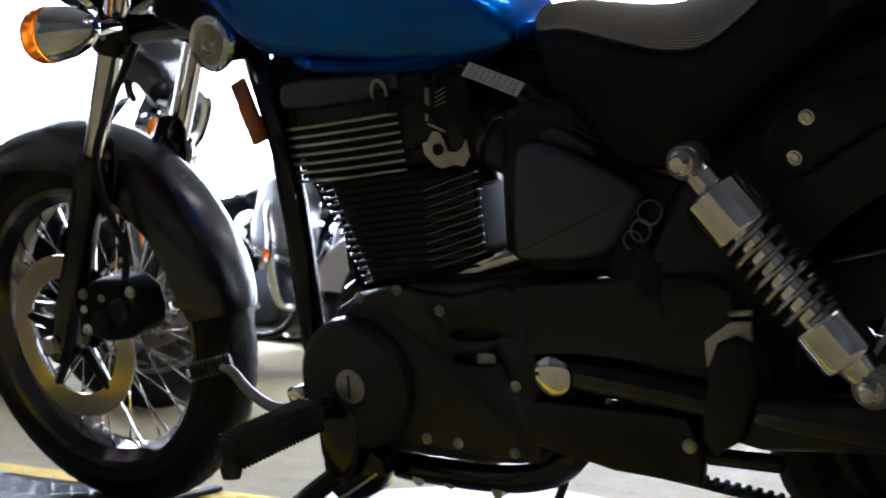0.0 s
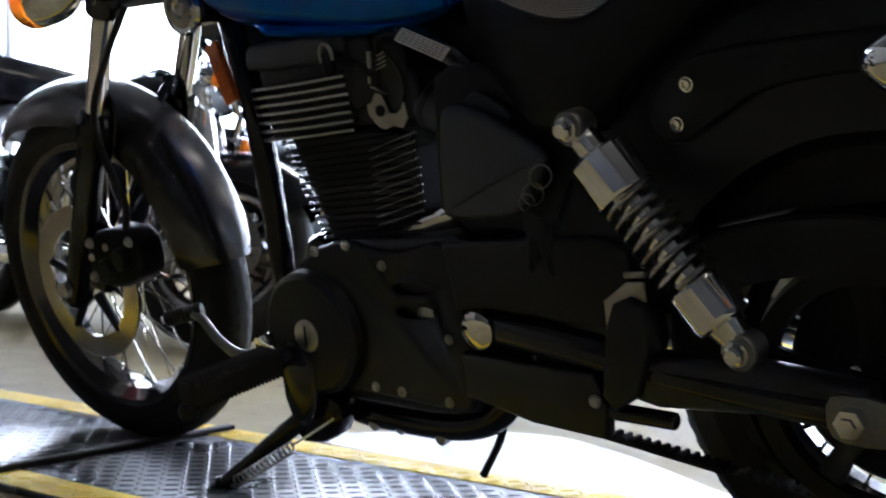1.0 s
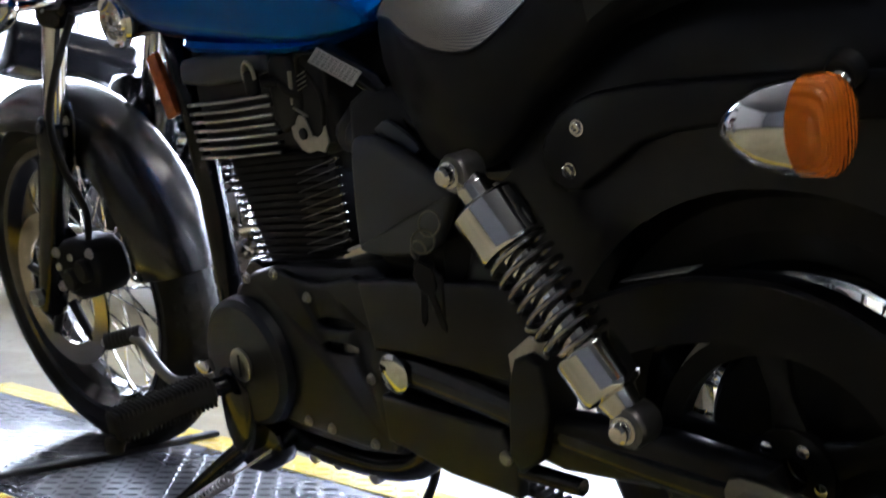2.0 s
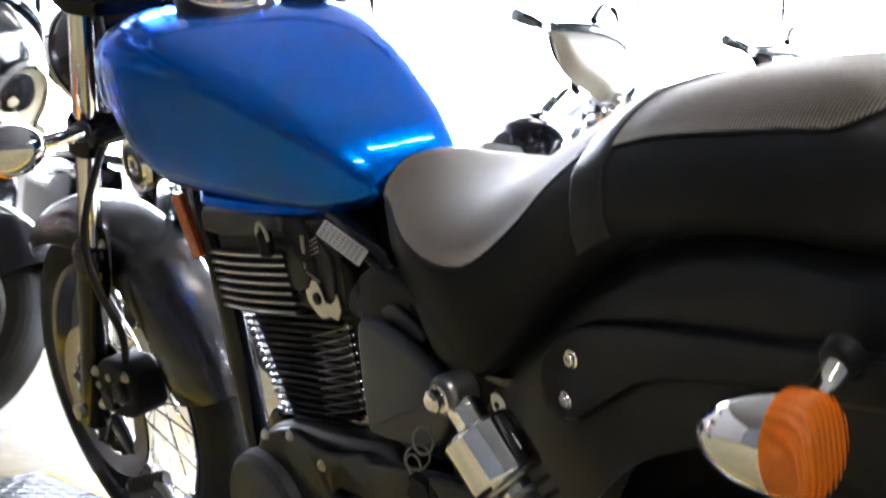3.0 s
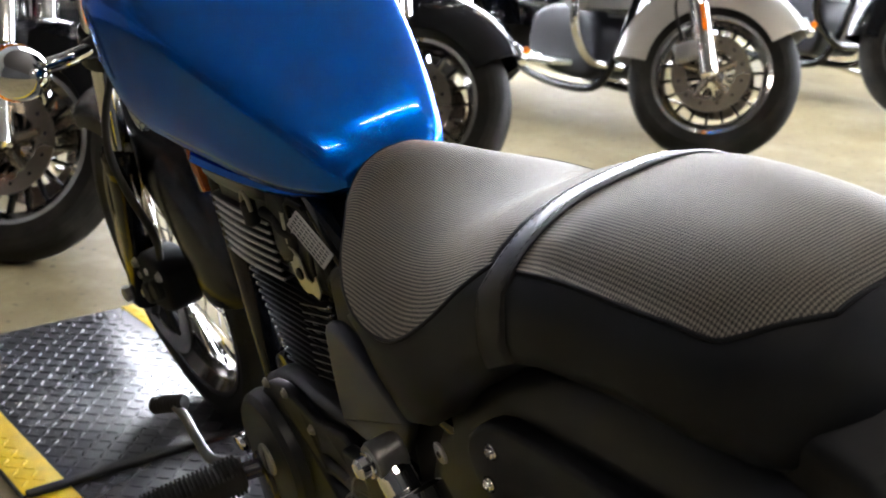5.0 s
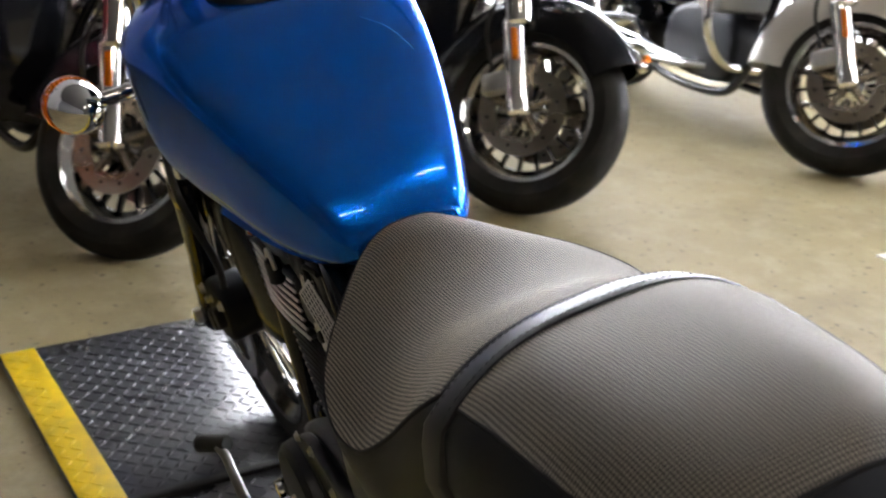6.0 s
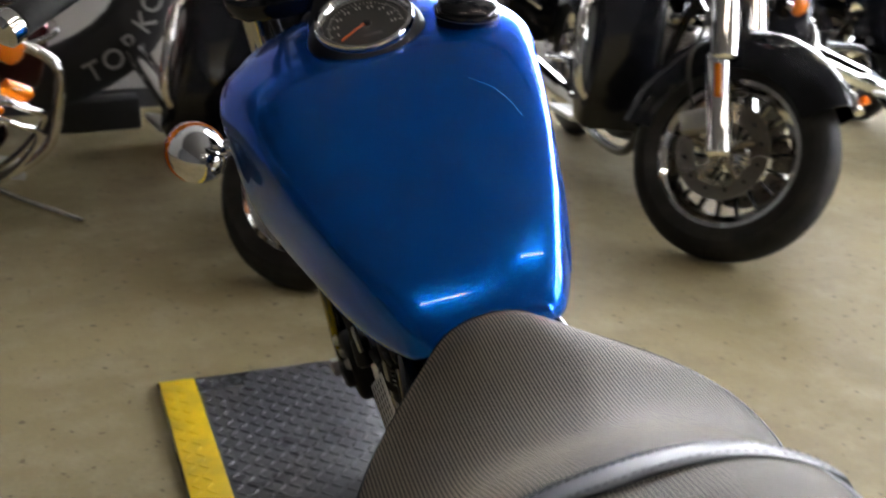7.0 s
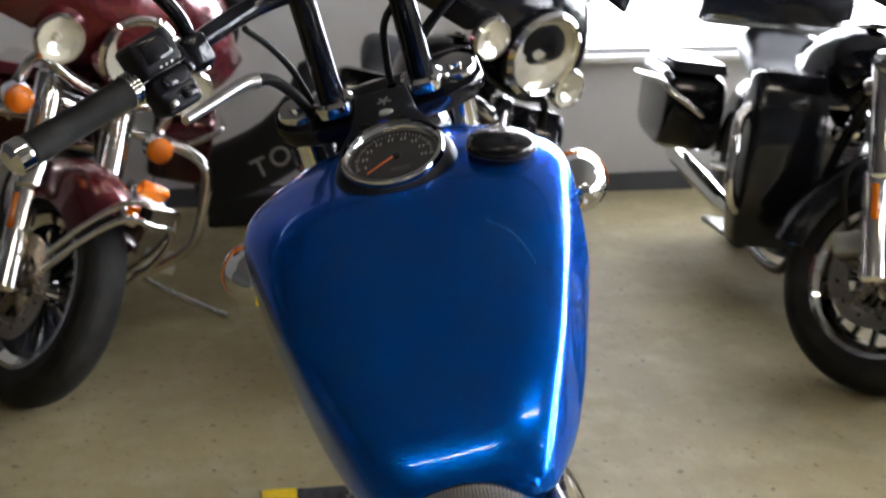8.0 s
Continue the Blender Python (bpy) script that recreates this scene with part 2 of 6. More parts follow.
def thing(name, label, category, m=None, group="", kind=""):
    ob = tagged(new(name), label, category, group, kind)
    ob.empty_display_size = 0.05
    if m is not None:
        ob.matrix_basis = m
    return ob


def rings(loops, bm=None, close=True, caps=True):
    """Joins loops of equal length by faces."""
    bm = bm or bmesh.new()
    vs = [[bm.verts.new(p) for p in lp] for lp in loops]
    n = len(vs[0])
    for a, b in zip(vs, vs[1:]):
        for i in range(n if close else n - 1):
            j = (i + 1) % n
            bm.faces.new((a[i], a[j], b[j], b[i]))
    if caps:
        for lp in (vs[0], vs[-1]):
            bm.faces.new(lp)
    return bm


def lathe(profile, n=32, bm=None, m=None, closed=False):
    """Revolves (radius, height) round z; m moves it into place."""
    bm = bm or bmesh.new()
    m = m or Matrix()
    # holding rows beside the corners keep long faces true in their reflections
    held = [profile[0]]
    for (r0, h0), (r1, h1) in zip(profile, profile[1:]):
        length = math.hypot(r1 - r0, h1 - h0)
        if length > 0.012 and min(r0, r1) > 0.001:
            u = 0.0012 / length
            held += [(r0 + (r1 - r0) * u, h0 + (h1 - h0) * u), (r1 + (r0 - r1) * u, h1 + (h0 - h1) * u)]
        held.append((r1, h1))
    profile = held
    cols = []
    for i in range(n):
        a = 2 * math.pi * i / n
        cols.append([bm.verts.new(m @ Vector((r * math.cos(a), r * math.sin(a), h))) for r, h in profile])
    for i in range(n):
        p, q = cols[i], cols[(i + 1) % n]
        k = len(profile)
        for j in range(k if closed else k - 1):
            bm.faces.new((p[j], q[j], q[(j + 1) % k], p[(j + 1) % k]))
    if not closed:
        for idx in (0, -1):
            if profile[idx][0] > 1e-5:
                bm.faces.new([c_[idx] for c_ in cols])
            else:
                bmesh.ops.pointmerge(bm, verts=[c_[idx] for c_ in cols], merge_co=cols[0][idx].co)
    return bm


def along(a, b):
    """A pose at a whose z axis points to b."""
    a, b = Vector(a), Vector(b)
    return Matrix.Translation(a) @ (b - a).to_track_quat("Z", "Y").to_matrix().to_4x4()


def rod(a, b, r, r2=None, n=16, bm=None, edge=None):
    """A round bar from a to b with softened ends."""
    r2 = r if r2 is None else r2
    h = (Vector(b) - Vector(a)).length
    e = min(r, r2) * 0.18 if edge is None else edge
    return lathe([(r - e, 0), (r, e), (r2, h - e), (r2 - e, h)], n, bm, along(a, b))


def smooth_path(pts, per=6):
    """A Catmull-Rom curve through the points."""
    p = [Vector(q) for q in pts]
    p = [p[0] * 2 - p[1]] + p + [p[-1] * 2 - p[-2]]
    out = []
    for i in range(1, len(p) - 2):
        for k in range(per):
            t = k / per
            a, b, c_, d = p[i - 1], p[i], p[i + 1], p[i + 2]
            out.append(0.5 * (2 * b + (c_ - a) * t + (2 * a - 5 * b + 4 * c_ - d) * t * t + (3 * b - 3 * c_ + d - a) * t ** 3))
    return out + [p[-2]]


def pipe(pts, r, n=10, per=6, bm=None, curve=True):
    """A round tube along a path; r may be a number or one for each end."""
    path = smooth_path(pts, per) if curve else [Vector(q) for q in pts]
    r0, r1 = r if isinstance(r, tuple) else (r, r)
    up, loops = None, []
    for i, q in enumerate(path):
        d = (path[min(i + 1, len(path) - 1)] - path[max(i - 1, 0)]).normalized()
        if up is None:
            up = d.orthogonal().normalized()
        up = (up - d * up.dot(d)).normalized()
        side = d.cross(up)
        rr = r0 + (r1 - r0) * i / (len(path) - 1)
        loops.append([q + (up * math.cos(2 * math.pi * k / n) + side * math.sin(2 * math.pi * k / n)) * rr for k in range(n)])
    return rings(loops, bm)


def box(sx, sy, sz, m=None, bevel=0.004, bm=None, seg=2):
    b = bmesh.new()
    bmesh.ops.create_cube(b, size=1, matrix=Matrix.Diagonal((sx, sy, sz, 1)))
    if bevel:
        bmesh.ops.bevel(b, geom=b.edges[:], offset=min(bevel, 0.45 * min(sx, sy, sz)), segments=seg, affect="EDGES", profile=0.5)
    bmesh.ops.transform(b, matrix=m or Matrix(), verts=b.verts[:])
    if bm is None:
        return b
    me = bpy.data.meshes.new("join")
    b.to_mesh(me)
    b.free()
    bm.from_mesh(me)
    bpy.data.meshes.remove(me)
    return bm


def plate(outline, y0, y1, bevel=0.004, seg=2, soft=0, crown=0.0):
    """A plate cut to an outline of (x, z), between y0 and y1, with rounded edges. soft rounds the corners."""
    pts = [Vector((x, 0, z)) for x, z in outline]
    for _ in range(soft):
        pts = [q for a, b in zip(pts, pts[1:] + pts[:1]) for q in (a.lerp(b, 0.25), a.lerp(b, 0.75))]
    bm = bmesh.new()
    vs = [bm.verts.new((q.x, y0, q.z)) for q in pts]
    f = bm.faces.new(vs)
    ext = bmesh.ops.extrude_face_region(bm, geom=[f])
    top = [v for v in ext["geom"] if isinstance(v, bmesh.types.BMVert)]
    bmesh.ops.translate(bm, verts=top, vec=(0, y1 - y0, 0))
    if bevel:
        ed = [e for e in bm.edges if abs(e.verts[0].co.y - e.verts[1].co.y) < 1e-6]
        bmesh.ops.bevel(bm, geom=ed, offset=bevel, segments=seg, affect="EDGES", profile=0.5)
    return bm


def ball(r, m, sx=1, sy=1, sz=1, n=20, bm=None):
    pr = [(r * math.sin(math.pi * i / 12), -r * math.cos(math.pi * i / 12)) for i in range(13)]
    return lathe(pr, n, bm, m @ Matrix.Diagonal((sx, sy, sz, 1)))


def bolt(parent, at, r=0.009, y=-1, mat=None, name="bolt"):
    """A socket-head bolt on a washer, facing sideways."""
    m = along(at, (at[0], at[1] + y, at[2]))
    bm = lathe([(r * 1.25, 0), (r * 1.25, 0.002), (r, 0.0022), (r * 0.95, 0.003)], 18, None, m)
    lathe([(r * 0.92, 0.002), (r * 0.92, r * 0.7), (r * 0.8, r * 0.9), (r * 0.52, r * 0.92), (r * 0.46, r * 0.8), (r * 0.44, r * 0.3), (0, r * 0.3)], 16, bm, m)
    return part(name, bm, mat or STEEL, parent)


def superloop(x, zb, zt, w, zw, n=28, e=2.4, low=None):
    """A rounded closed section across x, widest at height zw; low: the squareness of its lower half."""
    out = []
    for i in range(n):
        a = 2 * math.pi * i / n
        c_, s_ = math.cos(a), math.sin(a)
        k = e if s_ > 0 or low is None else low
        yy = w * math.copysign(abs(c_) ** (2 / k), c_)
        hh = (zt - zw) if s_ > 0 else (zw - zb)
        out.append((x, yy, zw + hh * math.copysign(abs(s_) ** (2 / k), s_)))
    return out


def table(rows, x):
    """Smooth reading of a short table of rows by their first number."""
    n = len(rows)
    i = 0
    while i < n - 2 and x > rows[i + 1][0]:
        i += 1
    p, q = rows[i], rows[i + 1]
    h = q[0] - p[0]
    t = min(1.0, max(0.0, (x - p[0]) / h))

    def slope(j, k):
        if j == 0 or j == n - 1:
            u, v = (rows[0], rows[1]) if j == 0 else (rows[-2], rows[-1])
            return (v[k] - u[k]) / (v[0] - u[0])
        d0 = (rows[j][k] - rows[j - 1][k]) / (rows[j][0] - rows[j - 1][0])
        d1 = (rows[j + 1][k] - rows[j][k]) / (rows[j + 1][0] - rows[j][0])
        w0, w1 = rows[j][0] - rows[j - 1][0], rows[j + 1][0] - rows[j][0]
        return (d0 * w1 + d1 * w0) / (w0 + w1)

    out = []
    for k in range(1, len(p)):
        a, c = slope(i, k) * h, slope(i + 1, k) * h
        out.append((2 * t ** 3 - 3 * t * t + 1) * p[k] + (t ** 3 - 2 * t * t + t) * a + (3 * t * t - 2 * t ** 3) * q[k] + (t ** 3 - t * t) * c)
    return out


def cut(ob, *cutters):
    """Cuts the cutters' shapes out of a part."""
    for k in cutters:
        mod = ob.modifiers.new("cut", "BOOLEAN")
        mod.operation, mod.object, mod.solver = "DIFFERENCE", k, "EXACT"
    bpy.context.view_layer.update()
    me = bpy.data.meshes.new_from_object(ob.evaluated_get(bpy.context.evaluated_depsgraph_get()))
    ob.modifiers.clear()
    ob.data = me
    for k in cutters:
        bpy.data.objects.remove(k)
    return ob


# ---- the room ----
def flat_box(name, x0, x1, y0, y1, z0, z1, material, label, category, kind="structure", bevel=0.0):
    bm = box(x1 - x0, y1 - y0, z1 - z0, pose((x0 + x1) / 2, (y0 + y1) / 2, (z0 + z1) / 2), bevel)
    return tagged(part(name, bm, material), label, category, kind=kind)


WX, NY, EX, SY, HI = -5.5, 8.5, 5.0, -4.5, 4.0
flat_box("floor", WX - 0.2, EX + 0.2, SY - 0.2, NY + 0.2, -0.1, 0.0, FLOOR, "worn beige sealed concrete showroom floor", "floor")
flat_box("ceiling", WX - 0.2, EX + 0.2, SY - 0.2, NY + 0.2, HI, HI + 0.1, CEIL, "plain unseen ceiling darkened to weaken its reflection", "ceiling")
# unseen closing wall, darkened so black parts reflect little
flat_box("wall_south", WX - 0.2, EX + 0.2, SY - 0.2, SY, 0, HI, UNSEEN_WALL, "unseen wall coloured near black to keep reflections dark", "wall")



def walled(name, pieces, label):
    bm = bmesh.new()
    for x0, x1, y0, y1, z0, z1 in pieces:
        box(x1 - x0, y1 - y0, z1 - z0, pose((x0 + x1) / 2, (y0 + y1) / 2, (z0 + z1) / 2), 0, bm)
    return tagged(part(name, bm, WALL), label, "wall", kind="structure")


SILL, HEAD = 0.64, 3.8
# the east side is out of view too, darkened like the south
flat_box("wall_east", EX, EX + 0.2, SY, NY, 0, HI, UNSEEN_WALL, "unseen wall coloured near black to keep reflections dark", "wall")
walled("wall_west", [(WX - 0.2, WX, SY, 2.75, 0, HI), (WX - 0.2, WX, 2.75, 8.45, 0, SILL), (WX - 0.2, WX, 2.75, 8.45, HEAD, HI), (WX - 0.2, WX, 8.45, NY, 0, HI)], "white painted wall under a long bright window")
walled("wall_north", [(WX - 0.2, -5.45, NY, NY + 0.2, 0, HI), (-5.45, 3.0, NY, NY + 0.2, 0, SILL), (-5.45, 3.0, NY, NY + 0.2, HEAD, HI), (3.0, EX + 0.2, NY, NY + 0.2, 0, HI)], "white painted wall under a long bright window")
flat_box("baseboard", WX, WX + 0.015, SY, NY, 0, 0.09, DARKTRIM, "dark rubber baseboard along the wall", "baseboard")
flat_box("baseboard", WX + 0.015, EX, NY - 0.015, NY, 0, 0.09, DARKTRIM, "dark rubber baseboard along the wall", "baseboard")


def long_window(name, start, end, count, inward):
    """A row of panes between posts; start and end on the wall's outer middle line."""
    root = thing(name, "long showroom window with aluminium posts and a pale sill", "window", kind="structure")
    a, b = Vector(start), Vector(end)
    d = (b - a) / count
    for i in range(count + 1):
        p = a + d * i
        bm = box(0.06, 0.06, HEAD - SILL, pose(p.x, p.y, (HEAD + SILL) / 2), 0.004)
        part("window_post", bm, FRAME, root)
    turn = math.degrees(math.atan2(d.y, d.x))
    for z in (SILL + 0.03, HEAD - 0.03):
        mid = (a + b) / 2
        part("window_rail", box((b - a).length, 0.05, 0.06, pose(mid.x, mid.y, z, 0, 0, turn), 0.004), FRAME, root)
    for i in range(count):
        p = a + d * (i + 0.5)
        g = part("pane", box(d.length - 0.06, 0.008, HEAD - SILL - 0.12, pose(p.x, p.y, (HEAD + SILL) / 2, 0, 0, turn), 0), GLASS, root)
        g.visible_shadow = False
    mid = (a + b) / 2 + Vector(inward) * 0.09
    part("window_sill", box((b - a).length, 0.16, 0.03, pose(mid.x, mid.y, SILL + 0.0155, 0, 0, turn), 0.006), WHITE, root)
    return root


long_window("window_1", (WX - 0.1, 2.75, 0), (WX - 0.1, 8.45, 0), 4, (1, 0, 0))
long_window("window_2", (-5.45, NY + 0.1, 0), (3.0, NY + 0.1, 0), 6, (0, -1, 0))
tagged(part("backdrop", box(0.1, 16, 9, pose(-9.5, 6, 3.2), 0), OUTSIDE), "overexposed white daylight outside the windows", "backdrop", kind="structure")
tagged(part("backdrop", box(18, 0.1, 9, pose(-1.5, 12.5, 3.2), 0), OUTSIDE), "overexposed white daylight outside the windows", "backdrop", kind="structure")
flat_box("ground", -40, 40, -40, 40, -0.4, -0.3, FLOOR, "pale concrete ground outside", "ground")


def ceiling_light(m):
    root = thing("ceiling_light", "white ceiling fitting with two lit tubes end to end", "ceiling light", m, "ceiling lights of the showroom")
    part("housing", box(1.75, 0.3, 0.06, pose(0, 0, -0.03), 0.008), WHITE, root)
    for x in (-0.43, 0.43):
        part("tube", rod((x - 0.405, 0, -0.085), (x + 0.405, 0, -0.085), 0.038, n=20), TUBE_LIGHT, root, "lit fluorescent tube")
        for dx in (-0.415, 0.415):
            part("tube_holder", box(0.018, 0.05, 0.07, pose(x + dx, 0, -0.085), 0.004), WHITE, root)
    return root


first_light = ceiling_light(pose(0.45, 2.7, HI, 0, 0, 87))
for x, y in ((2.1, 5.7), (1.5, 0.1), (-3.9, 6.6)):
    copy_thing(first_light, pose(x, y, HI, 0, 0, 90))


# ---- the rubber mats on the floor ----
def tread(x0, x1, y0, y1, z, pitch=0.026):
    """Raised lozenges, every other one turned, as on chequer plate."""
    verts, faces = [], []
    nx, ny = int((x1 - x0) / pitch), int((y1 - y0) / pitch)
    for i in range(nx):
        for j in range(ny):
            cx, cy = x0 + (i + 0.5) * pitch, y0 + (j + 0.5) * pitch
            a = radians(45 if (i + j) % 2 else -45)
            u, v = Vector((math.cos(a), math.sin(a), 0)), Vector((-math.sin(a), math.cos(a), 0))
            c_ = Vector((cx, cy, z))
            k = len(verts)
            L, W, H = pitch * 0.56, pitch * 0.15, 0.0018
            for p in (c_ - u * L, c_ - u * L * 0.3 - v * W, c_ + u * L * 0.3 - v * W, c_ + u * L, c_ + u * L * 0.3 + v * W, c_ - u * L * 0.3 + v * W, c_ - u * L * 0.5 + Vector((0, 0, H)), c_ + u * L * 0.5 + Vector((0, 0, H))):
                verts.append(p)
            faces += [(k, k + 1, k + 6), (k + 1, k + 2, k + 7, k + 6), (k + 2, k + 3, k + 7), (k + 3, k + 4, k + 7), (k + 4, k + 5, k + 6, k + 7), (k + 5, k, k + 6)]
    me = bpy.data.meshes.new("tread")
    me.from_pydata(verts, [], faces)
    return me


def floor_mat(x0, x1, y0=1.285, y1=1.895):
    """A ribbed rubber mat with a yellow border on both long edges."""
    root = thing("floor_mat", "black chequer-plate rubber mat with yellow borders lying on the floor", "floor mat", group="floor mats under the motorcycle")
    prof = lambda a, b, h: box(x1 - x0, b - a, h, pose((x0 + x1) / 2, (a + b) / 2, h / 2), 0.003)
    part("mat_body", prof(y0, y1, 0.0125), MAT, root)
    for a, b in ((y0 + 0.003, y0 + 0.083), (y1 - 0.083, y1 - 0.003)):
        part("border", box(x1 - x0 - 0.004, b - a, 0.002, pose((x0 + x1) / 2, (a + b) / 2, 0.0135), 0.0008), YELLOW, root, "bright yellow rubber border")
    for a, b, mt, nm in ((y0 + 0.086, y1 - 0.086, MAT, "tread"), (y0 + 0.006, y0 + 0.08, YELLOW, "border_tread"), (y1 - 0.08, y1 - 0.006, YELLOW, "border_tread")):
        me = tread(x0 + 0.01, x1 - 0.01, a, b, 0.0124 if nm == "tread" else 0.0144)
        me.materials.append(mt)
        o = new(nm, me)
        o.parent = root
        tagged(o, kind="stuff")
    return root


tagged(part("joint_strip", box(0.022, 0.60, 0.010, pose(-1.540, 1.59, 0.0195, 0, 0, 1), 0.004), RUBBER), "black rubber strip lying over the mat joint", "strip")
floor_mat(-2.335, -1.545)
floor_mat(-1.535, 0.35)


# ---- flat pale patches on the floor ----
def floor_patch(name, label, outline, z, material, soft=2):
    bm = plate([(x, y) for x, y in outline], -z, 0.0, 0.002, 1, soft)
    bmesh.ops.transform(bm, matrix=Matrix(((1, 0, 0, 0), (0, 0, 1, 0), (0, -1, 0, 0), (0, 0, 0, 1))), verts=bm.verts[:])
    root = thing(name, label, "sheet")
    part("sheet", bm, material, root)
    return root


# a pool of light beside the mat, built as a thin white slab
floor_patch("plastic_sheet", "bright patch of light beside the mat, made as a thin white sheet", [(-1.42, 1.91), (-1.38, 2.06), (-1.10, 2.34), (-0.86, 2.28), (-0.40, 1.95), (0.1, 1.91)], 0.006, LIGHT_PATCH)
# thin pale four-cornered patch further back
floor_patch("cardboard_sheet", "pale flat patch on the floor", [(-1.86, 3.66), (-1.82, 4.10), (-0.9, 4.05), (-1.0, 3.60)], 0.006, WHITE, 0)


# ---- the blue motorcycle ----
BIKE = pose(-1.575, 1.752, 0.016, 0, 0, -6.0) @ pose(0, 0, 0, 13.6)
bike = thing("motorcycle", "blue single-cylinder cruiser motorcycle leaning on its side stand", "motorcycle", BIKE)
AX, RAX = Vector((-0.06, 0, 0.335)), Vector((1.486, 0, 0.300))


def wheel(name, c, R, bead, half, parent, spokes, rim_mat, label):
    """A laced wheel round y: tyre, rim, hub and single spokes."""
    w = part(name, lathe([(0.032, -0.045), (0.034, -0.04), (0.024, -0.03), (0.022, 0.03), (0.034, 0.04), (0.032, 0.045)], 28, None, pose(*c, 90)), rim_mat, parent, label)
    sect = []
    for i in range(19):
        a = math.pi * (i / 18) - math.pi / 2
        rr = bead + (R - bead) * (0.02 + 0.98 * math.cos(a) ** 0.62 if math.cos(a) > 1e-6 else 0)
        yy = half * math.sin(a) * (1.0 if abs(math.sin(a)) < 0.9 else 0.96)
        sect.append((rr, yy))
    sect = [(bead, -half * 0.78)] + sect[1:-1] + [(bead, half * 0.78), (bead - 0.006, half * 0.7), (bead - 0.006, -half * 0.7)]
    part("tyre", lathe(sect, 72, None, pose(*c, 90), closed=True), RUBBER, w, "black road tyre with cut tread")
    b, h = bead, half * 0.78
    rim = [(b + 0.006, -h - 0.004), (b + 0.006, -h + 0.002), (b - 0.004, -h + 0.006), (b - 0.018, -h * 0.5), (b - 0.022, 0), (b - 0.018, h * 0.5), (b - 0.004, h - 0.006), (b + 0.006, h - 0.002), (b + 0.006, h + 0.004), (b - 0.006, h + 0.002), (b - 0.024, h * 0.55), (b - 0.029, 0), (b - 0.024, -h * 0.55), (b - 0.006, -h - 0.002)]
    part("rim", lathe(rim, 72, None, pose(*c, 90), closed=True), rim_mat, w, "polished rim")
    for k in range(spokes):
        side = 1 if k % 2 else -1
        a = 2 * math.pi * k / spokes
        lag = radians(28) * (1 if (k // 2) % 2 else -1)
        p = Vector((0.03 * math.cos(a + lag), side * 0.034, 0.03 * math.sin(a + lag)))
        q = Vector(((b - 0.026) * math.cos(a), side * 0.006, (b - 0.026) * math.sin(a)))
        bm = rod(c + p, c + q, 0.0019, n=6)
        rod(c + q.lerp(p, 0.09), c + q, 0.0034, n=6, bm=bm)
        part("spoke", bm, CHROME, w)
    # tread blocks cut across the crown
    verts, faces = [], []
    for k in range(64):
        for side in (-1, 1):
            a0 = 2 * math.pi * (k + (0.5 if side > 0 else 0)) / 64
            for u0, u1, da in ((0.16, 0.55, 0.010), (0.6, 0.86, 0.022)):
                quad = []
                for uu, aa in ((u0, a0), (u1, a0 + da), (u1, a0 + da + 0.035), (u0, a0 + 0.05)):
                    s_ = uu * side
                    rr = bead + (R - bead) * (0.02 + 0.98 * (1 - s_ * s_) ** 0.31) + 0.0012
                    quad.append((c[0] + rr * math.cos(aa), c[1] + half * s_, c[2] + rr * math.sin(aa)))
                n0 = len(verts)
                verts += quad
                faces.append((n0, n0 + 1, n0 + 2, n0 + 3))
    me = bpy.data.meshes.new("tread_block")
    me.from_pydata(verts, [], faces)
    me.materials.append(RUBBER)
    o = new("tread_block", me)
    o.parent = w
    tagged(o, kind="stuff")
    return w


front_wheel = wheel("front_wheel", AX, 0.342, 0.258, 0.054, bike, 36, SHADED_RIM, "laced front wheel with a polished rim coloured as in shadow")
rear_wheel = wheel("rear_wheel", RAX, 0.302, 0.198, 0.068, bike, 32, BLACK, "laced rear wheel with a black rim")
part("brake_drum", lathe([(0.03, -0.015), (0.112, -0.020), (0.126, -0.012), (0.128, 0.040), (0.118, 0.052), (0.03, 0.058)], 48, None, pose(*RAX, 90), closed=True), PLASTIC, rear_wheel, "black rear brake drum")
# front brake
ring = lathe([(0.108, -0.0025), (0.150, -0.0025), (0.150, 0.0025), (0.108, 0.0025)], 64, None, pose(AX.x, -0.078, AX.z, 90), closed=True)
part("brake_disc", ring, DISC, front_wheel, "bare steel brake disc")
bm = bmesh.new()
for k in range(5):
    a = 2 * math.pi * k / 5 + 0.3
    d = Vector((math.cos(a), 0, math.sin(a)))
    rod(AX + d * 0.03 + Vector((0, -0.074, 0)), AX + d * 0.115 + Vector((0, -0.076, 0)), 0.011, 0.008, n=8, bm=bm)
part("disc_carrier", bm, PLASTIC, front_wheel)
cal = part("brake_caliper", plate([(0.015, 0.365), (0.015, 0.425), (0.06, 0.452), (0.155, 0.446), (0.165, 0.375), (0.13, 0.345), (0.05, 0.338)], -0.118, -0.050, 0.012, 4, 1), FIN, bike, "black brake caliper")
for p in ((0.075, 0.378), (0.122, 0.398)):
    part("caliper_cylinder", rod((p[0], -0.132, p[1]), (p[0], -0.11, p[1]), 0.021, n=24, edge=0.004), PLASTIC, cal)
    part("slide_pin", rod((p[0] - 0.045, -0.122, p[1] + 0.02), (p[0] - 0.045, -0.10, p[1] + 0.02), 0.007, n=12), STEEL, cal)
for p in ((0.035, -0.119, 0.425), (0.03, -0.119, 0.362), (0.15, -0.119, 0.43)):
    bolt(cal, p, 0.008)


# fork, clamps and headlamp
def on_fork(z):
    return -0.075 + (z - 0.30) * (0.38 / 0.765)


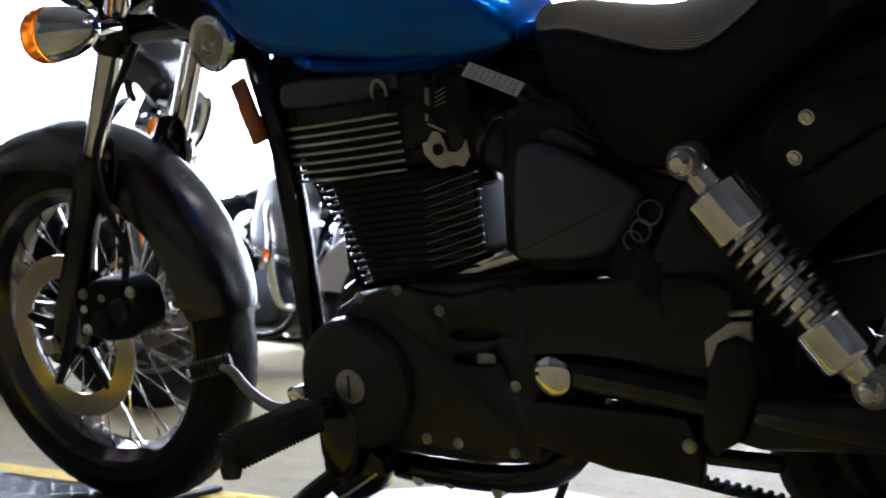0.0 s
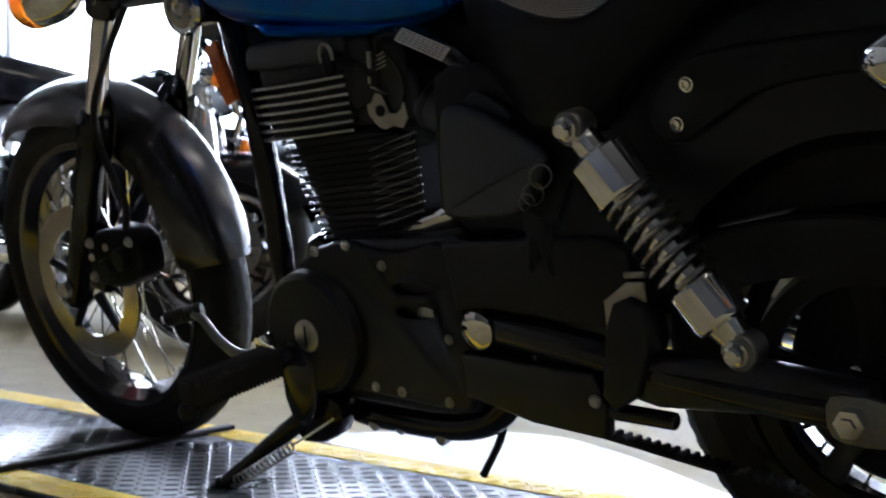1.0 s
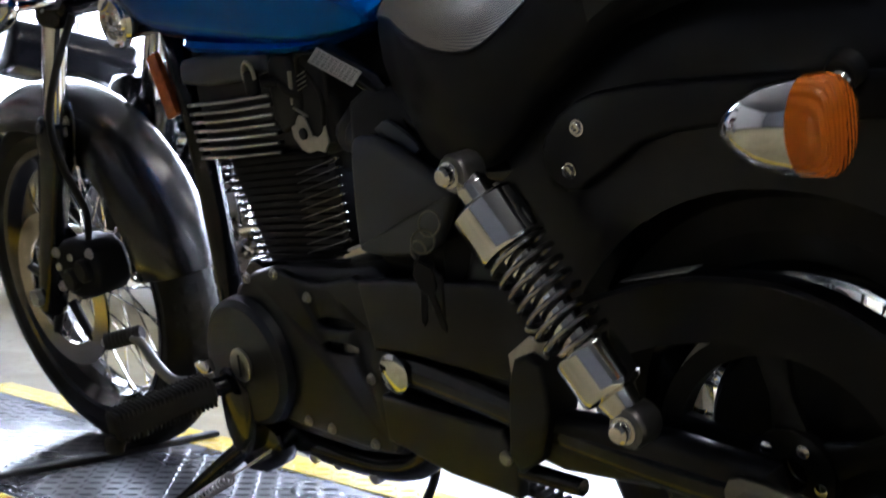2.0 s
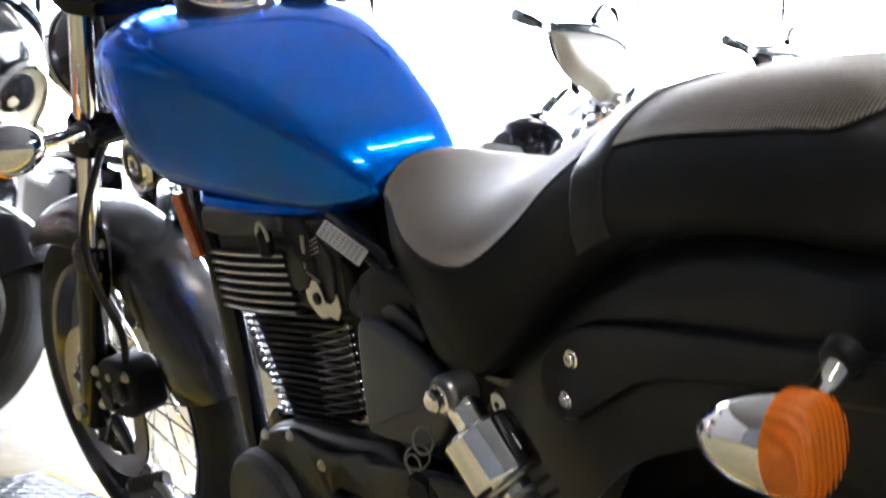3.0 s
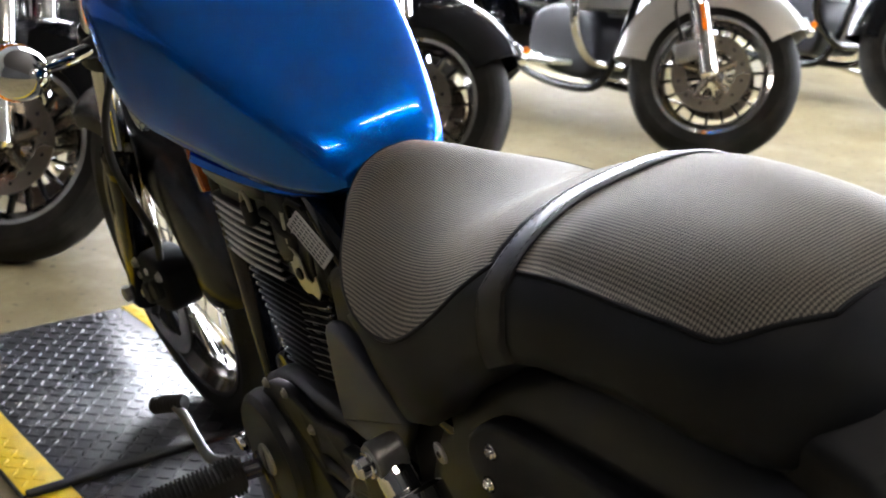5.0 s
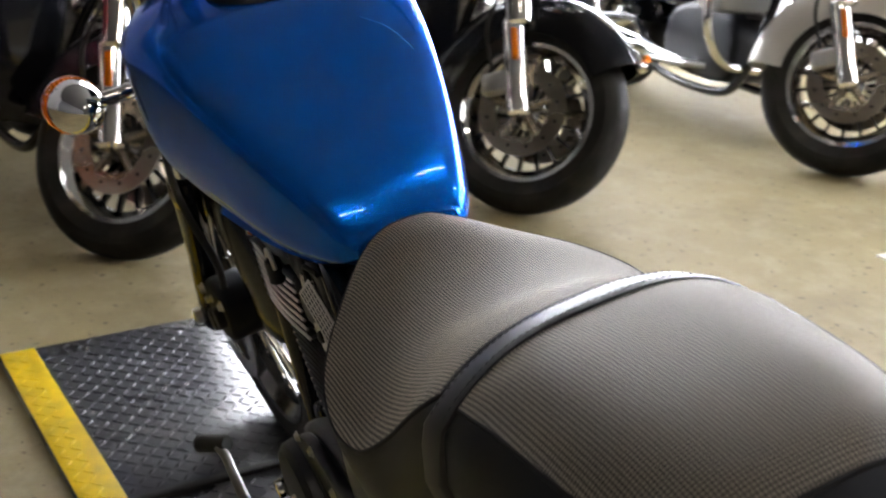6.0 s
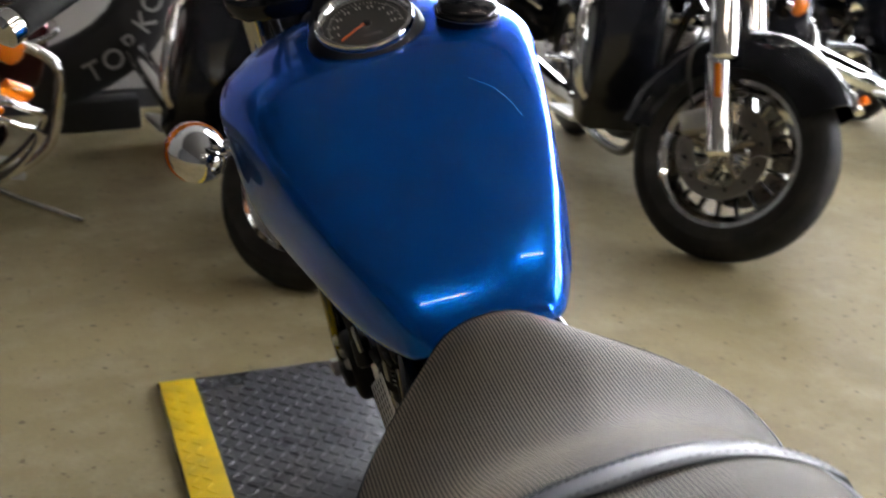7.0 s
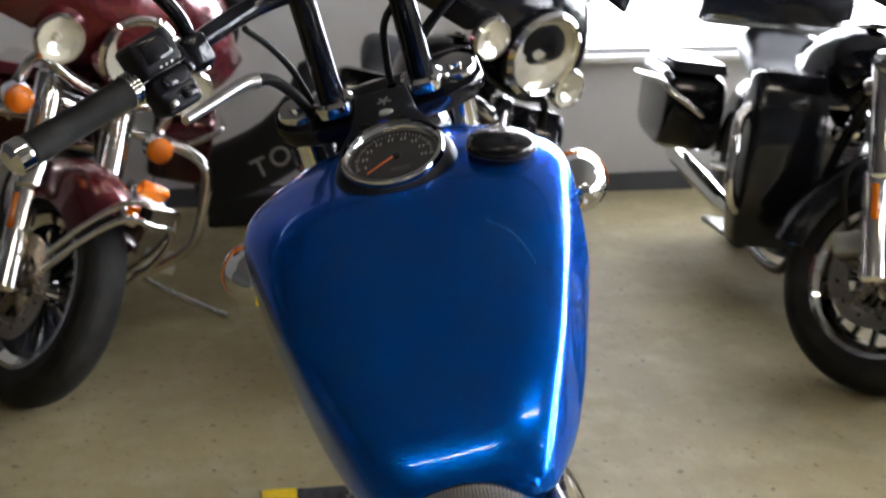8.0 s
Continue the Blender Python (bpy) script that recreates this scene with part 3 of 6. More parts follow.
fork = part("front_fork", box(0.055, 0.235, 0.035, pose(on_fork(0.85) + 0.02, 0, 0.85, 0, 26), 0.012, seg=3), BLACK, bike, "telescopic fork in black clamps")
for y in (-0.098, 0.098):
    part("stanchion", rod((on_fork(0.64), y, 0.64), (on_fork(1.064), y * 1.06, 1.064), 0.0195, n=28), CHROME, fork, "bright chrome fork tube")
    bm = lathe([(0.022, 0), (0.027, 0.01), (0.027, 0.12), (0.0255, 0.20), (0.028, 0.34), (0.032, 0.36), (0.033, 0.385), (0.028, 0.40), (0.020, 0.402)], 28, None, along((on_fork(0.30), y, 0.30), (on_fork(0.67), y, 0.67)))
    part("slider", bm, BLACK, fork, "black fork slider")
    part("fork_cap", lathe([(0.027, 0), (0.027, 0.012), (0.024, 0.017), (0.012, 0.017), (0.011, 0.022), (0, 0.022)], 26, None, along((on_fork(1.061), y * 1.08, 1.061), (on_fork(1.211), y * 1.08, 1.211))), CHROME, fork, "chrome fork cap")
    part("clamp_collar", lathe([(0.030, -0.025), (0.033, -0.02), (0.033, 0.03), (0.030, 0.035), (0.02, 0.035), (0.02, -0.025)], 26, None, along((on_fork(0.845), y, 0.845), (on_fork(1.0), y, 1.0)), closed=True), BLACK, fork)
top_out = [(-0.045, -0.138), (0.03, -0.138), (0.055, -0.065), (0.055, 0.065), (0.03, 0.138), (-0.045, 0.138), (-0.035, 0.06), (-0.03, -0.06)]
bm = plate(top_out, -0.013, 0.013, 0.005, 2, 1)
bmesh.ops.transform(bm, matrix=pose(on_fork(1.055) + 0.005, 0, 1.055, 0, 26) @ Matrix(((1, 0, 0, 0), (0, 0, 1, 0), (0, -1, 0, 0), (0, 0, 0, 1))), verts=bm.verts[:])
part("top_clamp", bm, BLACK, fork, "black upper fork clamp")
bolt(fork, (on_fork(0.85) + 0.005, -0.122, 0.848), 0.009)
part("axle_nut", lathe([(0.016, 0), (0.016, 0.012), (0.010, 0.014), (0, 0.015)], 6, None, along((AX.x, -0.125, AX.z), (AX.x, -1, AX.z))), STEEL, fork)
head = part("headlamp", lathe([(0.0, 0.0), (0.045, 0.012), (0.078, 0.045), (0.092, 0.10), (0.092, 0.125)], 40, None, along((0.245, 0, 0.985), (0.06, 0, 0.955))), BLACK, bike, "round headlamp in a black shell")
part("headlamp_rim", lathe([(0.096, 0), (0.098, 0.012), (0.092, 0.022), (0.084, 0.022), (0.084, 0.0)], 40, None, along((0.123, 0, 0.965), (0.06, 0, 0.955)), closed=True), CHROME, head, "chrome headlamp rim")
part("headlamp_glass", lathe([(0.085, 0), (0.06, 0.012), (0.03, 0.018), (0, 0.02)], 40, None, along((0.110, 0, 0.963), (0.05, 0, 0.953))), CLEAR, head, "fluted clear headlamp glass")

# front fender
loops = []
for i in range(65):
    f = i / 64
    a = radians(132 - 126 * f)
    r = 0.384 - 0.030 * max(0.0, (f - 0.335) / 0.665)
    skirt = 0.082 - 0.046 * max(0.0, 1 - f / 0.34) ** 1.5
    wide = 0.078 - 0.030 * max(0.0, 1 - f / 0.17) ** 2 - 0.016 * max(0.0, (f - 0.90) / 0.10) ** 2
    sect = []
    for deep, w_ in ((skirt, wide), (skirt - 0.003, wide - 0.0025)):
        half = []
        for k in range(29):
            b = math.pi * k / 28
            c_ = math.cos(b)
            half.append((r - skirt + deep * math.sin(b) ** 0.8, -w_ * math.copysign(abs(c_) ** 0.8, c_)))
        sect += half if deep == skirt else half[::-1]
    loops.append([(AX.x + rr * math.cos(a), y, AX.z + rr * math.sin(a)) for rr, y in sect])
fender = part("front_fender", rings(loops), SATIN, bike, "satin black front fender with a soft sheen")
for y in (-0.083, 0.083):
    part("fender_stay", plate([(0.02, 0.56), (0.10, 0.55), (0.145, 0.66), (0.13, 0.70), (0.07, 0.70)], y - 0.003, y + 0.003, 0.002, 1, 1), BLACK, fender)
bolt(fender, (0.115, -0.086, 0.655), 0.010)
part("brake_hose", pipe([(0.245, -0.10, 0.83), (0.19, -0.125, 0.74), (0.135, -0.125, 0.66), (0.125, -0.115, 0.58), (0.135, -0.10, 0.50), (0.12, -0.10, 0.44)], 0.0065), RUBBER, bike, "black rubber brake hose")


def indicator(at, ahead, inward, stem_to, name="turn_signal", long=0.105, r=0.042):
    """A bullet lamp: chrome shell and amber lens; ahead is the way its lens looks."""
    at, ahead = Vector(at), Vector(ahead)
    m = along(at - ahead * long * 0.55, at + ahead)
    s = part(name, lathe([(r * 0.985 * (1 - (1 - i / 18) ** 2) ** 0.60, long * 0.78 * i / 18) for i in range(19)] + [(r * 0.97, long * 0.795), (r * 0.9, long * 0.8)], 48, None, m), CHROME, bike, "bullet-shaped chrome turn signal")
    part("lens", lathe([(r * 0.95, long * 0.79), (r * 1.03, long * 0.81), (r * 1.04, long * 0.90), (r * 1.03, long * 1.00), (r * 0.97, long * 1.07), (r * 0.85, long * 1.105), (r * 0.60, long * 1.125), (r * 0.3, long * 1.13), (0, long * 1.132)], 36, None, m), ORANGE, s, "amber plastic lens")
    part("lamp_bowl", lathe([(0.004, long * 0.60), (r * 0.5, long * 0.66), (r * 0.90, long * 0.80)], 28, None, m), CHROME, s, "bright reflector behind the lens")
    part("bulb", ball(r * 0.24, m @ pose(0, 0, long * 0.80), n=14), ORANGE, s, "amber bulb")
    part("stem", pipe([at + Vector(inward) * r * 0.9, at + Vector(inward) * 0.075, stem_to], 0.012, 14), CHROME, s, "chrome stem")
    part("stem_boot", rod(at + (Vector(stem_to) - at) * 0.84, Vector(stem_to), 0.0150, 0.017, 16), PLASTIC, s)
    return s


indicator((0.247, -0.235, 0.858), (-1, -0.12, 0.0), (0, 1, 0), (0.230, -0.115, 0.858))
indicator((0.247, 0.235, 0.858), (-1, 0.12, 0.0), (0, -1, 0), (0.230, 0.115, 0.858))
indicator((1.602, -0.255, 0.673), (1, 0.10, 0.0), (0, 1, 0.1), (1.605, -0.15, 0.70), r=0.037, long=0.088)

# horn
horn = part("horn", lathe([(0, 0), (0.030, 0.0), (0.041, 0.004), (0.043, 0.010), (0.040, 0.016), (0.034, 0.013), (0.031, 0.013), (0.029, 0.018), (0.016, 0.018), (0.013, 0.013), (0.008, 0.013), (0.007, 0.019), (0, 0.019)], 40, None, along((0.452, -0.128, 0.811), (0.445, -0.5, 0.80))), CHROME, bike, "round chrome horn cover")
part("horn_body", rod((0.440, -0.03, 0.815), (0.452, -0.130, 0.811), 0.032, n=28), BLACK, horn)

# tank
TANK = [(0.331, 0.9244, 0.961, 0.0345, 0.9263, 2.4), (0.338, 0.9074, 0.987, 0.076, 0.9235, 2.5), (0.357, 0.8894, 1.008, 0.117, 0.925, 2.6), (0.390, 0.8759, 1.020, 0.147, 0.928, 2.7), (0.427, 0.8632, 1.0235, 0.163, 0.938, 2.8), (0.474, 0.841, 1.0205, 0.1755, 0.950, 2.95), (0.510, 0.804, 1.0155, 0.187, 0.954, 3.05),
        (0.550, 0.7735, 1.007, 0.1905, 0.948, 3.15), (0.610, 0.7575, 0.9925, 0.1785, 0.931, 3.4), (0.676, 0.748, 0.9626, 0.1626, 0.908, 3.7), (0.758, 0.740, 0.9144, 0.1395, 0.866, 4.1), (0.831, 0.7395, 0.869, 0.114, 0.819, 4.2), (0.858, 0.742, 0.8525, 0.103, 0.802, 4.0), (0.878, 0.745, 0.838, 0.094, 0.790, 3.7), (0.894, 0.749, 0.8245, 0.086, 0.781, 3.3), (0.907, 0.754, 0.810, 0.0775, 0.775, 2.9), (0.916, 0.760, 0.7965, 0.066, 0.771, 2.6), (0.9225, 0.766, 0.783, 0.048, 0.768, 2.4), (0.9245, 0.770, 0.776, 0.025, 0.7665, 2.2)]
loops = []
for i in range(len(TANK) - 1):
    steps = 6
    for k in range(steps):
        x = TANK[i][0] + (TANK[i + 1][0] - TANK[i][0]) * k / steps
        zb, zt, w, zw, e_ = table(TANK, x)
        loops.append(superloop(x, zb, zt, w, zw, 96, e_, max(e_, 3.9)))
loops.append(superloop(TANK[-1][0], *TANK[-1][1:5], 96, TANK[-1][5], 3.9))
loops = [[(x, y + 0.0045, z) for x, y, z in lp] for lp in loops]
tank = part("fuel_tank", rings(loops), BLUE, bike, "metallic blue teardrop fuel tank", sharp=60)
lip = []
for i in range(41):
    x = 0.53 + (0.912 - 0.53) * i / 40
    zb, zt, w, zw, e_ = table(TANK, x)
    ww = w * 0.80 * min(1.0, 0.50 + 0.05 * i)
    lip.append([(x, -ww, zb + 0.016), (x, -ww - 0.004, zb + 0.008), (x, -ww + 0.002, zb + 0.001), (x, ww - 0.002, zb + 0.001), (x, ww + 0.004, zb + 0.008), (x, ww, zb + 0.016)])
lip = [[(x, y + 0.0045, z) for x, y, z in lp] for lp in lip]
part("tank_flange", rings(lip), BLUE, tank, "blue welded lower flange")
scuff = surface("scuffed_paint", (0.10, 0.24, 0.45), 0.45, 0.0, 0.3, 400, 0.1)
part("scuff", pipe([(0.6807, 0.0845, 0.9590), (0.6994, 0.1031, 0.9473), (0.7106, 0.1096, 0.9399), (0.7224, 0.1151, 0.9318), (0.7416, 0.1201, 0.9184)], (0.0002, 0.0005), 6), scuff, tank, "faint pale scuff")
CAP = pose(0.564, 0.1215, 1.000, -14, 10)
cap = part("fuel_cap", lathe([(0.036, -0.020), (0.0375, 0), (0.039, 0.004), (0.039, 0.011), (0.0365, 0.0165), (0.030, 0.021), (0.018, 0.0245), (0.012, 0.0250), (0.011, 0.0238), (0, 0.0238)], 44, None, CAP), BLACK, tank, "gloss black fuel cap with a lock")
part("cap_lock", lathe([(0.010, 0.0236), (0.010, 0.0256), (0.0085, 0.0262), (0.005, 0.0258), (0, 0.0258)], 24, None, CAP), CHROME, cap, "chrome key lock")
part("key_slot", box(0.008, 0.0016, 0.0008, CAP @ pose(0, 0, 0.0261, 0, 0, 30), 0.0002), PLASTIC, cap)
part("cap_seam", lathe([(0.0386, 0.0035), (0.0395, 0.0042), (0.0386, 0.0050)], 44, None, CAP, closed=True), PLASTIC, cap)

# speedometer on its bridge over the tank
DIAL = pose(0.537, 0.005, 0.9985, 0, 25)
speedo = part("speedometer", lathe([(0.066, -0.03), (0.0705, -0.004), (0.0712, 0.008), (0.0690, 0.017), (0.0640, 0.025), (0.056, 0.030), (0.052, 0.030), (0.050, 0.022), (0, 0.022)], 56, None, DIAL), PLASTIC, bike, "round speedometer in a black shell")
part("speedometer_rim", lathe([(0.0585, 0.024), (0.0598, 0.030), (0.0575, 0.0355), (0.0535, 0.036), (0.0505, 0.033), (0.0485, 0.025)], 56, None, DIAL, closed=True), CHROME, speedo, "chrome bezel")
dial_mat = surface("black_dial", (0.012, 0.012, 0.013), 0.4, 0, 0.1, 100, 0)
print_mat = surface("grey_dial_print", (0.36, 0.36, 0.34), 0.5, 0, 0.1, 100, 0)
part("dial", lathe([(0.049, 0.0225), (0.049, 0.0235), (0, 0.0237)], 40, None, DIAL), dial_mat, speedo)
for k in range(33):
    a = radians(-100 + 200 * k / 32)
    d = Vector((-math.cos(a), math.sin(a), 0))
    part("dial_mark", box(0.0030 if k % 4 else 0.0055, 0.0008 if k % 4 else 0.0014, 0.0006, DIAL @ pose(d.x * 0.0425, d.y * 0.0425, 0.0242, 0, 0, math.degrees(math.atan2(d.y, d.x))), 0), print_mat, speedo)
for k in range(9):
    a = radians(-100 + 200 * k / 8)
    d = Vector((-math.cos(a), math.sin(a), 0))
    for dy in (-0.0022, 0.0022) if k else (0.0,):
        part("numeral_bar", box(0.0050, 0.0022, 0.0006, DIAL @ pose(d.x * 0.0335, d.y * 0.0335 + dy, 0.0242), 0.0002), print_mat, speedo)
part("counter_window", box(0.006, 0.022, 0.0006, DIAL @ pose(0.022, 0.004, 0.0242), 0.0002), surface("counter_drum", (0.06, 0.06, 0.057), 0.5, 0, 0.2, 300, 0), speedo, "small grey distance counter")
part("needle", box(0.042, 0.0022, 0.001, DIAL @ pose(0.010, -0.015, 0.0265, 0, 0, -58), 0.0004), surface("orange_needle_paint", (0.9, 0.16, 0.02), 0.5, 0, 0.05, 90, 0), speedo, "orange needle")
part("needle_hub", lathe([(0.005, 0.0240), (0.005, 0.0270), (0.003, 0.0280), (0, 0.0280)], 16, None, DIAL @ pose(-0.001, 0.003, 0)), PLASTIC, speedo)
part("speedometer_glass", lathe([(0.050, 0.029), (0.025, 0.0305), (0, 0.031)], 40, None, DIAL), GLASS, speedo).visible_shadow = False
bm = plate([(-0.150, -0.031), (-0.092, -0.041), (-0.045, -0.060), (-0.012, -0.0665), (0.0, 0.0), (-0.012, 0.0665), (-0.036, 0.0600), (-0.092, 0.0380), (-0.150, 0.031)], -0.021, -0.008, 0.003, 2)
bmesh.ops.transform(bm, matrix=DIAL @ Matrix(((1, 0, 0, 0), (0, 0, 1, 0), (0, -1, 0, 0), (0, 0, 0, 1))), verts=bm.verts[:])
part("speedometer_bracket", bm, PLASTIC, speedo, "black bracket with warning lamps")
lamp_mats = (surface("lamp_blue", (0.03, 0.05, 0.25), 0.2), surface("lamp_dark", (0.02, 0.02, 0.02), 0.2), surface("lamp_clear", (0.4, 0.4, 0.38), 0.2))
for y, mt in ((-0.0265, lamp_mats[1]), (-0.005, lamp_mats[0]), (0.0165, lamp_mats[1])):
    part("warning_lamp", lathe([(0.0065, 0), (0.006, 0.002), (0, 0.003)], 14, None, DIAL @ pose(-0.078, y, 0.021)), mt, speedo)
part("indicator_lens", lathe([(0.009, 0), (0.008, 0.002), (0, 0.003)], 18, None, DIAL @ pose(-0.0985, 0.001, 0.021) @ Matrix.Scale(0.6, 4, (1, 0, 0))), lamp_mats[2], speedo, "small oval clear lamp")
bm = bmesh.new()
for k in range(5):
    a = 72 * k
    box(0.0085, 0.0022, 0.0008, DIAL @ pose(-0.1230, 0.001, 0.0216, 0, 0, a) @ pose(0.0044, 0, 0), 0.0002, bm=bm)
part("bracket_badge", bm, print_mat, speedo, "small pale five-armed mark")

# handlebar
bar = part("handlebar", pipe([(0.624, -0.370, 1.1435), (0.54, -0.256, 1.1715), (0.46, -0.172, 1.200), (0.40, -0.10, 1.218), (0.395, 0, 1.220), (0.40, 0.10, 1.218), (0.46, 0.19, 1.200), (0.54, 0.29, 1.171), (0.62, 0.40, 1.148)], 0.0127, 16, 8), BLACK, bike, "gloss black wide handlebar on tall risers")
for y in (-0.0585, 0.0585):
    part("riser", rod((0.339, y, 1.067), (0.396, y, 1.230), 0.0165, n=22), BLACK, bar, "black riser post")
    part("riser_collar", lathe([(0.027, 0), (0.028, 0.006), (0.027, 0.014), (0.022, 0.018), (0.018, 0.018)], 28, None, along((0.337, y, 1.064), (0.395, y, 1.230))), CHROME, bar, "chrome collar")
g0, g1 = Vector((0.545, -0.262, 1.170)), Vector((0.628, -0.376, 1.142))
grip_dir = (g1 - g0).normalized()
part("grip", lathe([(0.0165, 0), (0.0185, 0.003), (0.0175, 0.008), (0.0172, 0.06), (0.0176, 0.122), (0.0185, 0.128), (0.0165, 0.13)], 28, None, along(g0, g1)), RUBBER, bar, "black ribbed rubber grip")
part("grip_end", lathe([(0.0185, 0), (0.0195, 0.002), (0.0195, 0.016), (0.013, 0.022), (0, 0.022)], 26, None, along(g1 - grip_dir * 0.012, g1 + grip_dir)), CHROME, bar, "chrome bar end")
for k in range(3):
    q = g0 - grip_dir * (0.001 + 0.0048 * k)
    part("grip_ring", lathe([(0.018, 0), (0.0200, 0.001), (0.0200, 0.0030), (0.018, 0.0040), (0.012, 0.0040), (0.012, 0)], 26, None, along(q, q + grip_dir), closed=True), CHROME, bar)
rider = Vector((0.816, 0.557, 0.153))
down = rider.cross(grip_dir).normalized()
rider = grip_dir.cross(down)
centre = g0 - grip_dir * 0.042
sw_m = Matrix(((down.x, rider.x, grip_dir.x, centre.x), (down.y, rider.y, grip_dir.y, centre.y), (down.z, rider.z, grip_dir.z, centre.z), (0, 0, 0, 1)))
switch = part("switch_housing", box(0.042, 0.046, 0.052, sw_m @ pose(-0.0215, 0.002, 0), 0.006, seg=3), PLASTIC, bike, "black handlebar switch housing")
part("lower_half", box(0.046, 0.042, 0.050, sw_m @ pose(0.0235, 0, -0.001, 0, 0, -5), 0.008, seg=3), PLASTIC, switch)
part("housing_seam", box(0.0016, 0.0435, 0.0515, sw_m @ pose(0.0, 0.001, 0), 0.0004), BLACK, switch)
part("rocker_frame", box(0.026, 0.004, 0.036, sw_m @ pose(-0.024, 0.0255, 0.001), 0.0015), BLACK, switch)
part("switch_rocker", box(0.019, 0.007, 0.028, sw_m @ pose(-0.024, 0.0275, 0.001, 9), 0.003, seg=2), PLASTIC, switch, "black rocker switch")
part("switch_button", box(0.014, 0.012, 0.016, sw_m @ pose(0.013, 0.023, 0.006), 0.003), BLACK, switch, "black sliding switch")
part("switch_button", box(0.012, 0.010, 0.018, sw_m @ pose(0.033, 0.021, -0.010), 0.003), BLACK, switch)
part("switch_button", box(0.007, 0.009, 0.008, sw_m @ pose(0.036, 0.0225, 0.014), 0.002), STEEL, switch, "small bright push button")
part("switch_ridge", box(0.003, 0.006, 0.044, sw_m @ pose(0.0235, 0.0205, 0), 0.001), PLASTIC, switch)
for k in range(3):
    part("switch_mark", lathe([(0.0015, 0), (0.0015, 0.0006), (0, 0.0007)], 8, None, sw_m @ pose(-0.0045, 0.0248, -0.010 + 0.0075 * k, -90)), WHITE, switch)
for dz in (-0.018, 0.018):
    part("housing_screw", lathe([(0.0035, 0), (0.0035, 0.002), (0.002, 0.003), (0, 0.003)], 10, None, sw_m @ pose(0.0445, 0, dz, 0, 90)), STEEL, switch)
part("clamp_band", box(0.034, 0.036, 0.010, sw_m @ pose(0, 0, -0.031), 0.005, seg=2), BLACK, switch)
perch = part("clutch_perch", box(0.034, 0.042, 0.034, along(g0 - grip_dir * 0.108, g0) @ pose(0, 0, 0.015), 0.009, seg=3), BLACK, bike, "black lever perch and mirror mount")
part("clutch_lever", pipe([g0 - grip_dir * 0.098 + Vector((-0.035, -0.01, -0.004)), g0 - grip_dir * 0.03 + Vector((-0.060, -0.03, -0.006)), g1 + Vector((-0.070, -0.02, -0.008)), g1 + Vector((-0.050, -0.02, -0.008))], (0.008, 0.0055), 10), STEEL, perch, "polished clutch lever")
part("perch_bolt", lathe([(0.007, 0), (0.007, 0.005), (0.004, 0.007), (0, 0.007)], 14, None, along(g0 - grip_dir * 0.100 + Vector((0, 0, -0.018)), g0 - grip_dir * 0.100 + Vector((0, 0, -1)))), CHROME, perch)
part("mirror_stem", pipe([g0 - grip_dir * 0.095 + Vector((0, 0, 0.012)), g0 - grip_dir * 0.09 + Vector((-0.005, -0.010, 0.06)), g0 - grip_dir * 0.04 + Vector((-0.01, -0.03, 0.17))], 0.0090), BLACK, perch)
cable = part("clutch_cable", pipe([(0.515, -0.213, 1.114), (0.4625, -0.1845, 1.121), (0.42, -0.153, 1.129), (0.405, -0.137, 1.128)], (0.0055, 0.0105), 12), STEEL, bike, "bright sleeved clutch cable")
part("cable_boot", pipe([(0.410, -0.142, 1.129), (0.389, -0.120, 1.122), (0.359, -0.098, 1.088), (0.315, -0.086, 1.04), (0.29, -0.08, 0.96)], (0.0082, 0.0055), 12), RUBBER, cable, "black rubber boot")
part("cable", pipe([(0.44, -0.13, 1.196), (0.40, -0.110, 1.165), (0.36, -0.092, 1.12), (0.31, -0.080, 1.05)], 0.0042), RUBBER, perch)
part("cable", pipe([(0.46, 0.15, 1.20), (0.37, 0.045, 1.17), (0.31, 0.022, 1.10), (0.28, 0.02, 1.0)], 0.005), RUBBER, perch)

# seat
SEAT = [(0.933, 0.700, 0.796, 0.022), (0.942, 0.692, 0.8005, 0.047), (0.960, 0.684, 0.8039, 0.0705), (0.986, 0.676, 0.8035, 0.086), (1.0255, 0.648, 0.7956, 0.1085), (1.07, 0.614, 0.788, 0.136), (1.12, 0.600, 0.785, 0.160), (1.17, 0.605, 0.791, 0.1705), (1.22, 0.635, 0.811, 0.1665), (1.27, 0.680, 0.837, 0.152), (1.32, 0.715, 0.858, 0.1405), (1.366, 0.750, 0.872, 0.1345),
        (1.41, 0.765, 0.879, 0.1335), (1.46, 0.772, 0.8845, 0.129), (1.51, 0.775, 0.887, 0.1255), (1.555, 0.771, 0.887, 0.120), (1.59, 0.764, 0.8835, 0.114), (1.612, 0.759, 0.880, 0.105), (1.630, 0.758, 0.8735, 0.091), (1.644, 0.755, 0.862, 0.072), (1.652, 0.765, 0.842, 0.050), (1.654, 0.775, 0.820, 0.030)]
DROP = [(0.933, 0.006), (0.942, 0.018), (0.960, 0.032), (0.986, 0.032), (1.0255, 0.026), (1.07, 0.026), (1.12, 0.035), (1.17, 0.053), (1.22, 0.074), (1.27, 0.070), (1.32, 0.052), (1.366, 0.047), (1.555, 0.046), (1.612, 0.040), (1.644, 0.030), (1.654, 0.015)]
LOW = [(0.933, 0.020), (0.965, 0.066), (1.03, 0.100), (1.09, 0.125), (1.16, 0.142), (1.22, 0.145), (1.28, 0.141), (1.36, 0.134), (1.48, 0.127), (1.60, 0.102), (1.630, 0.085), (1.654, 0.028)]
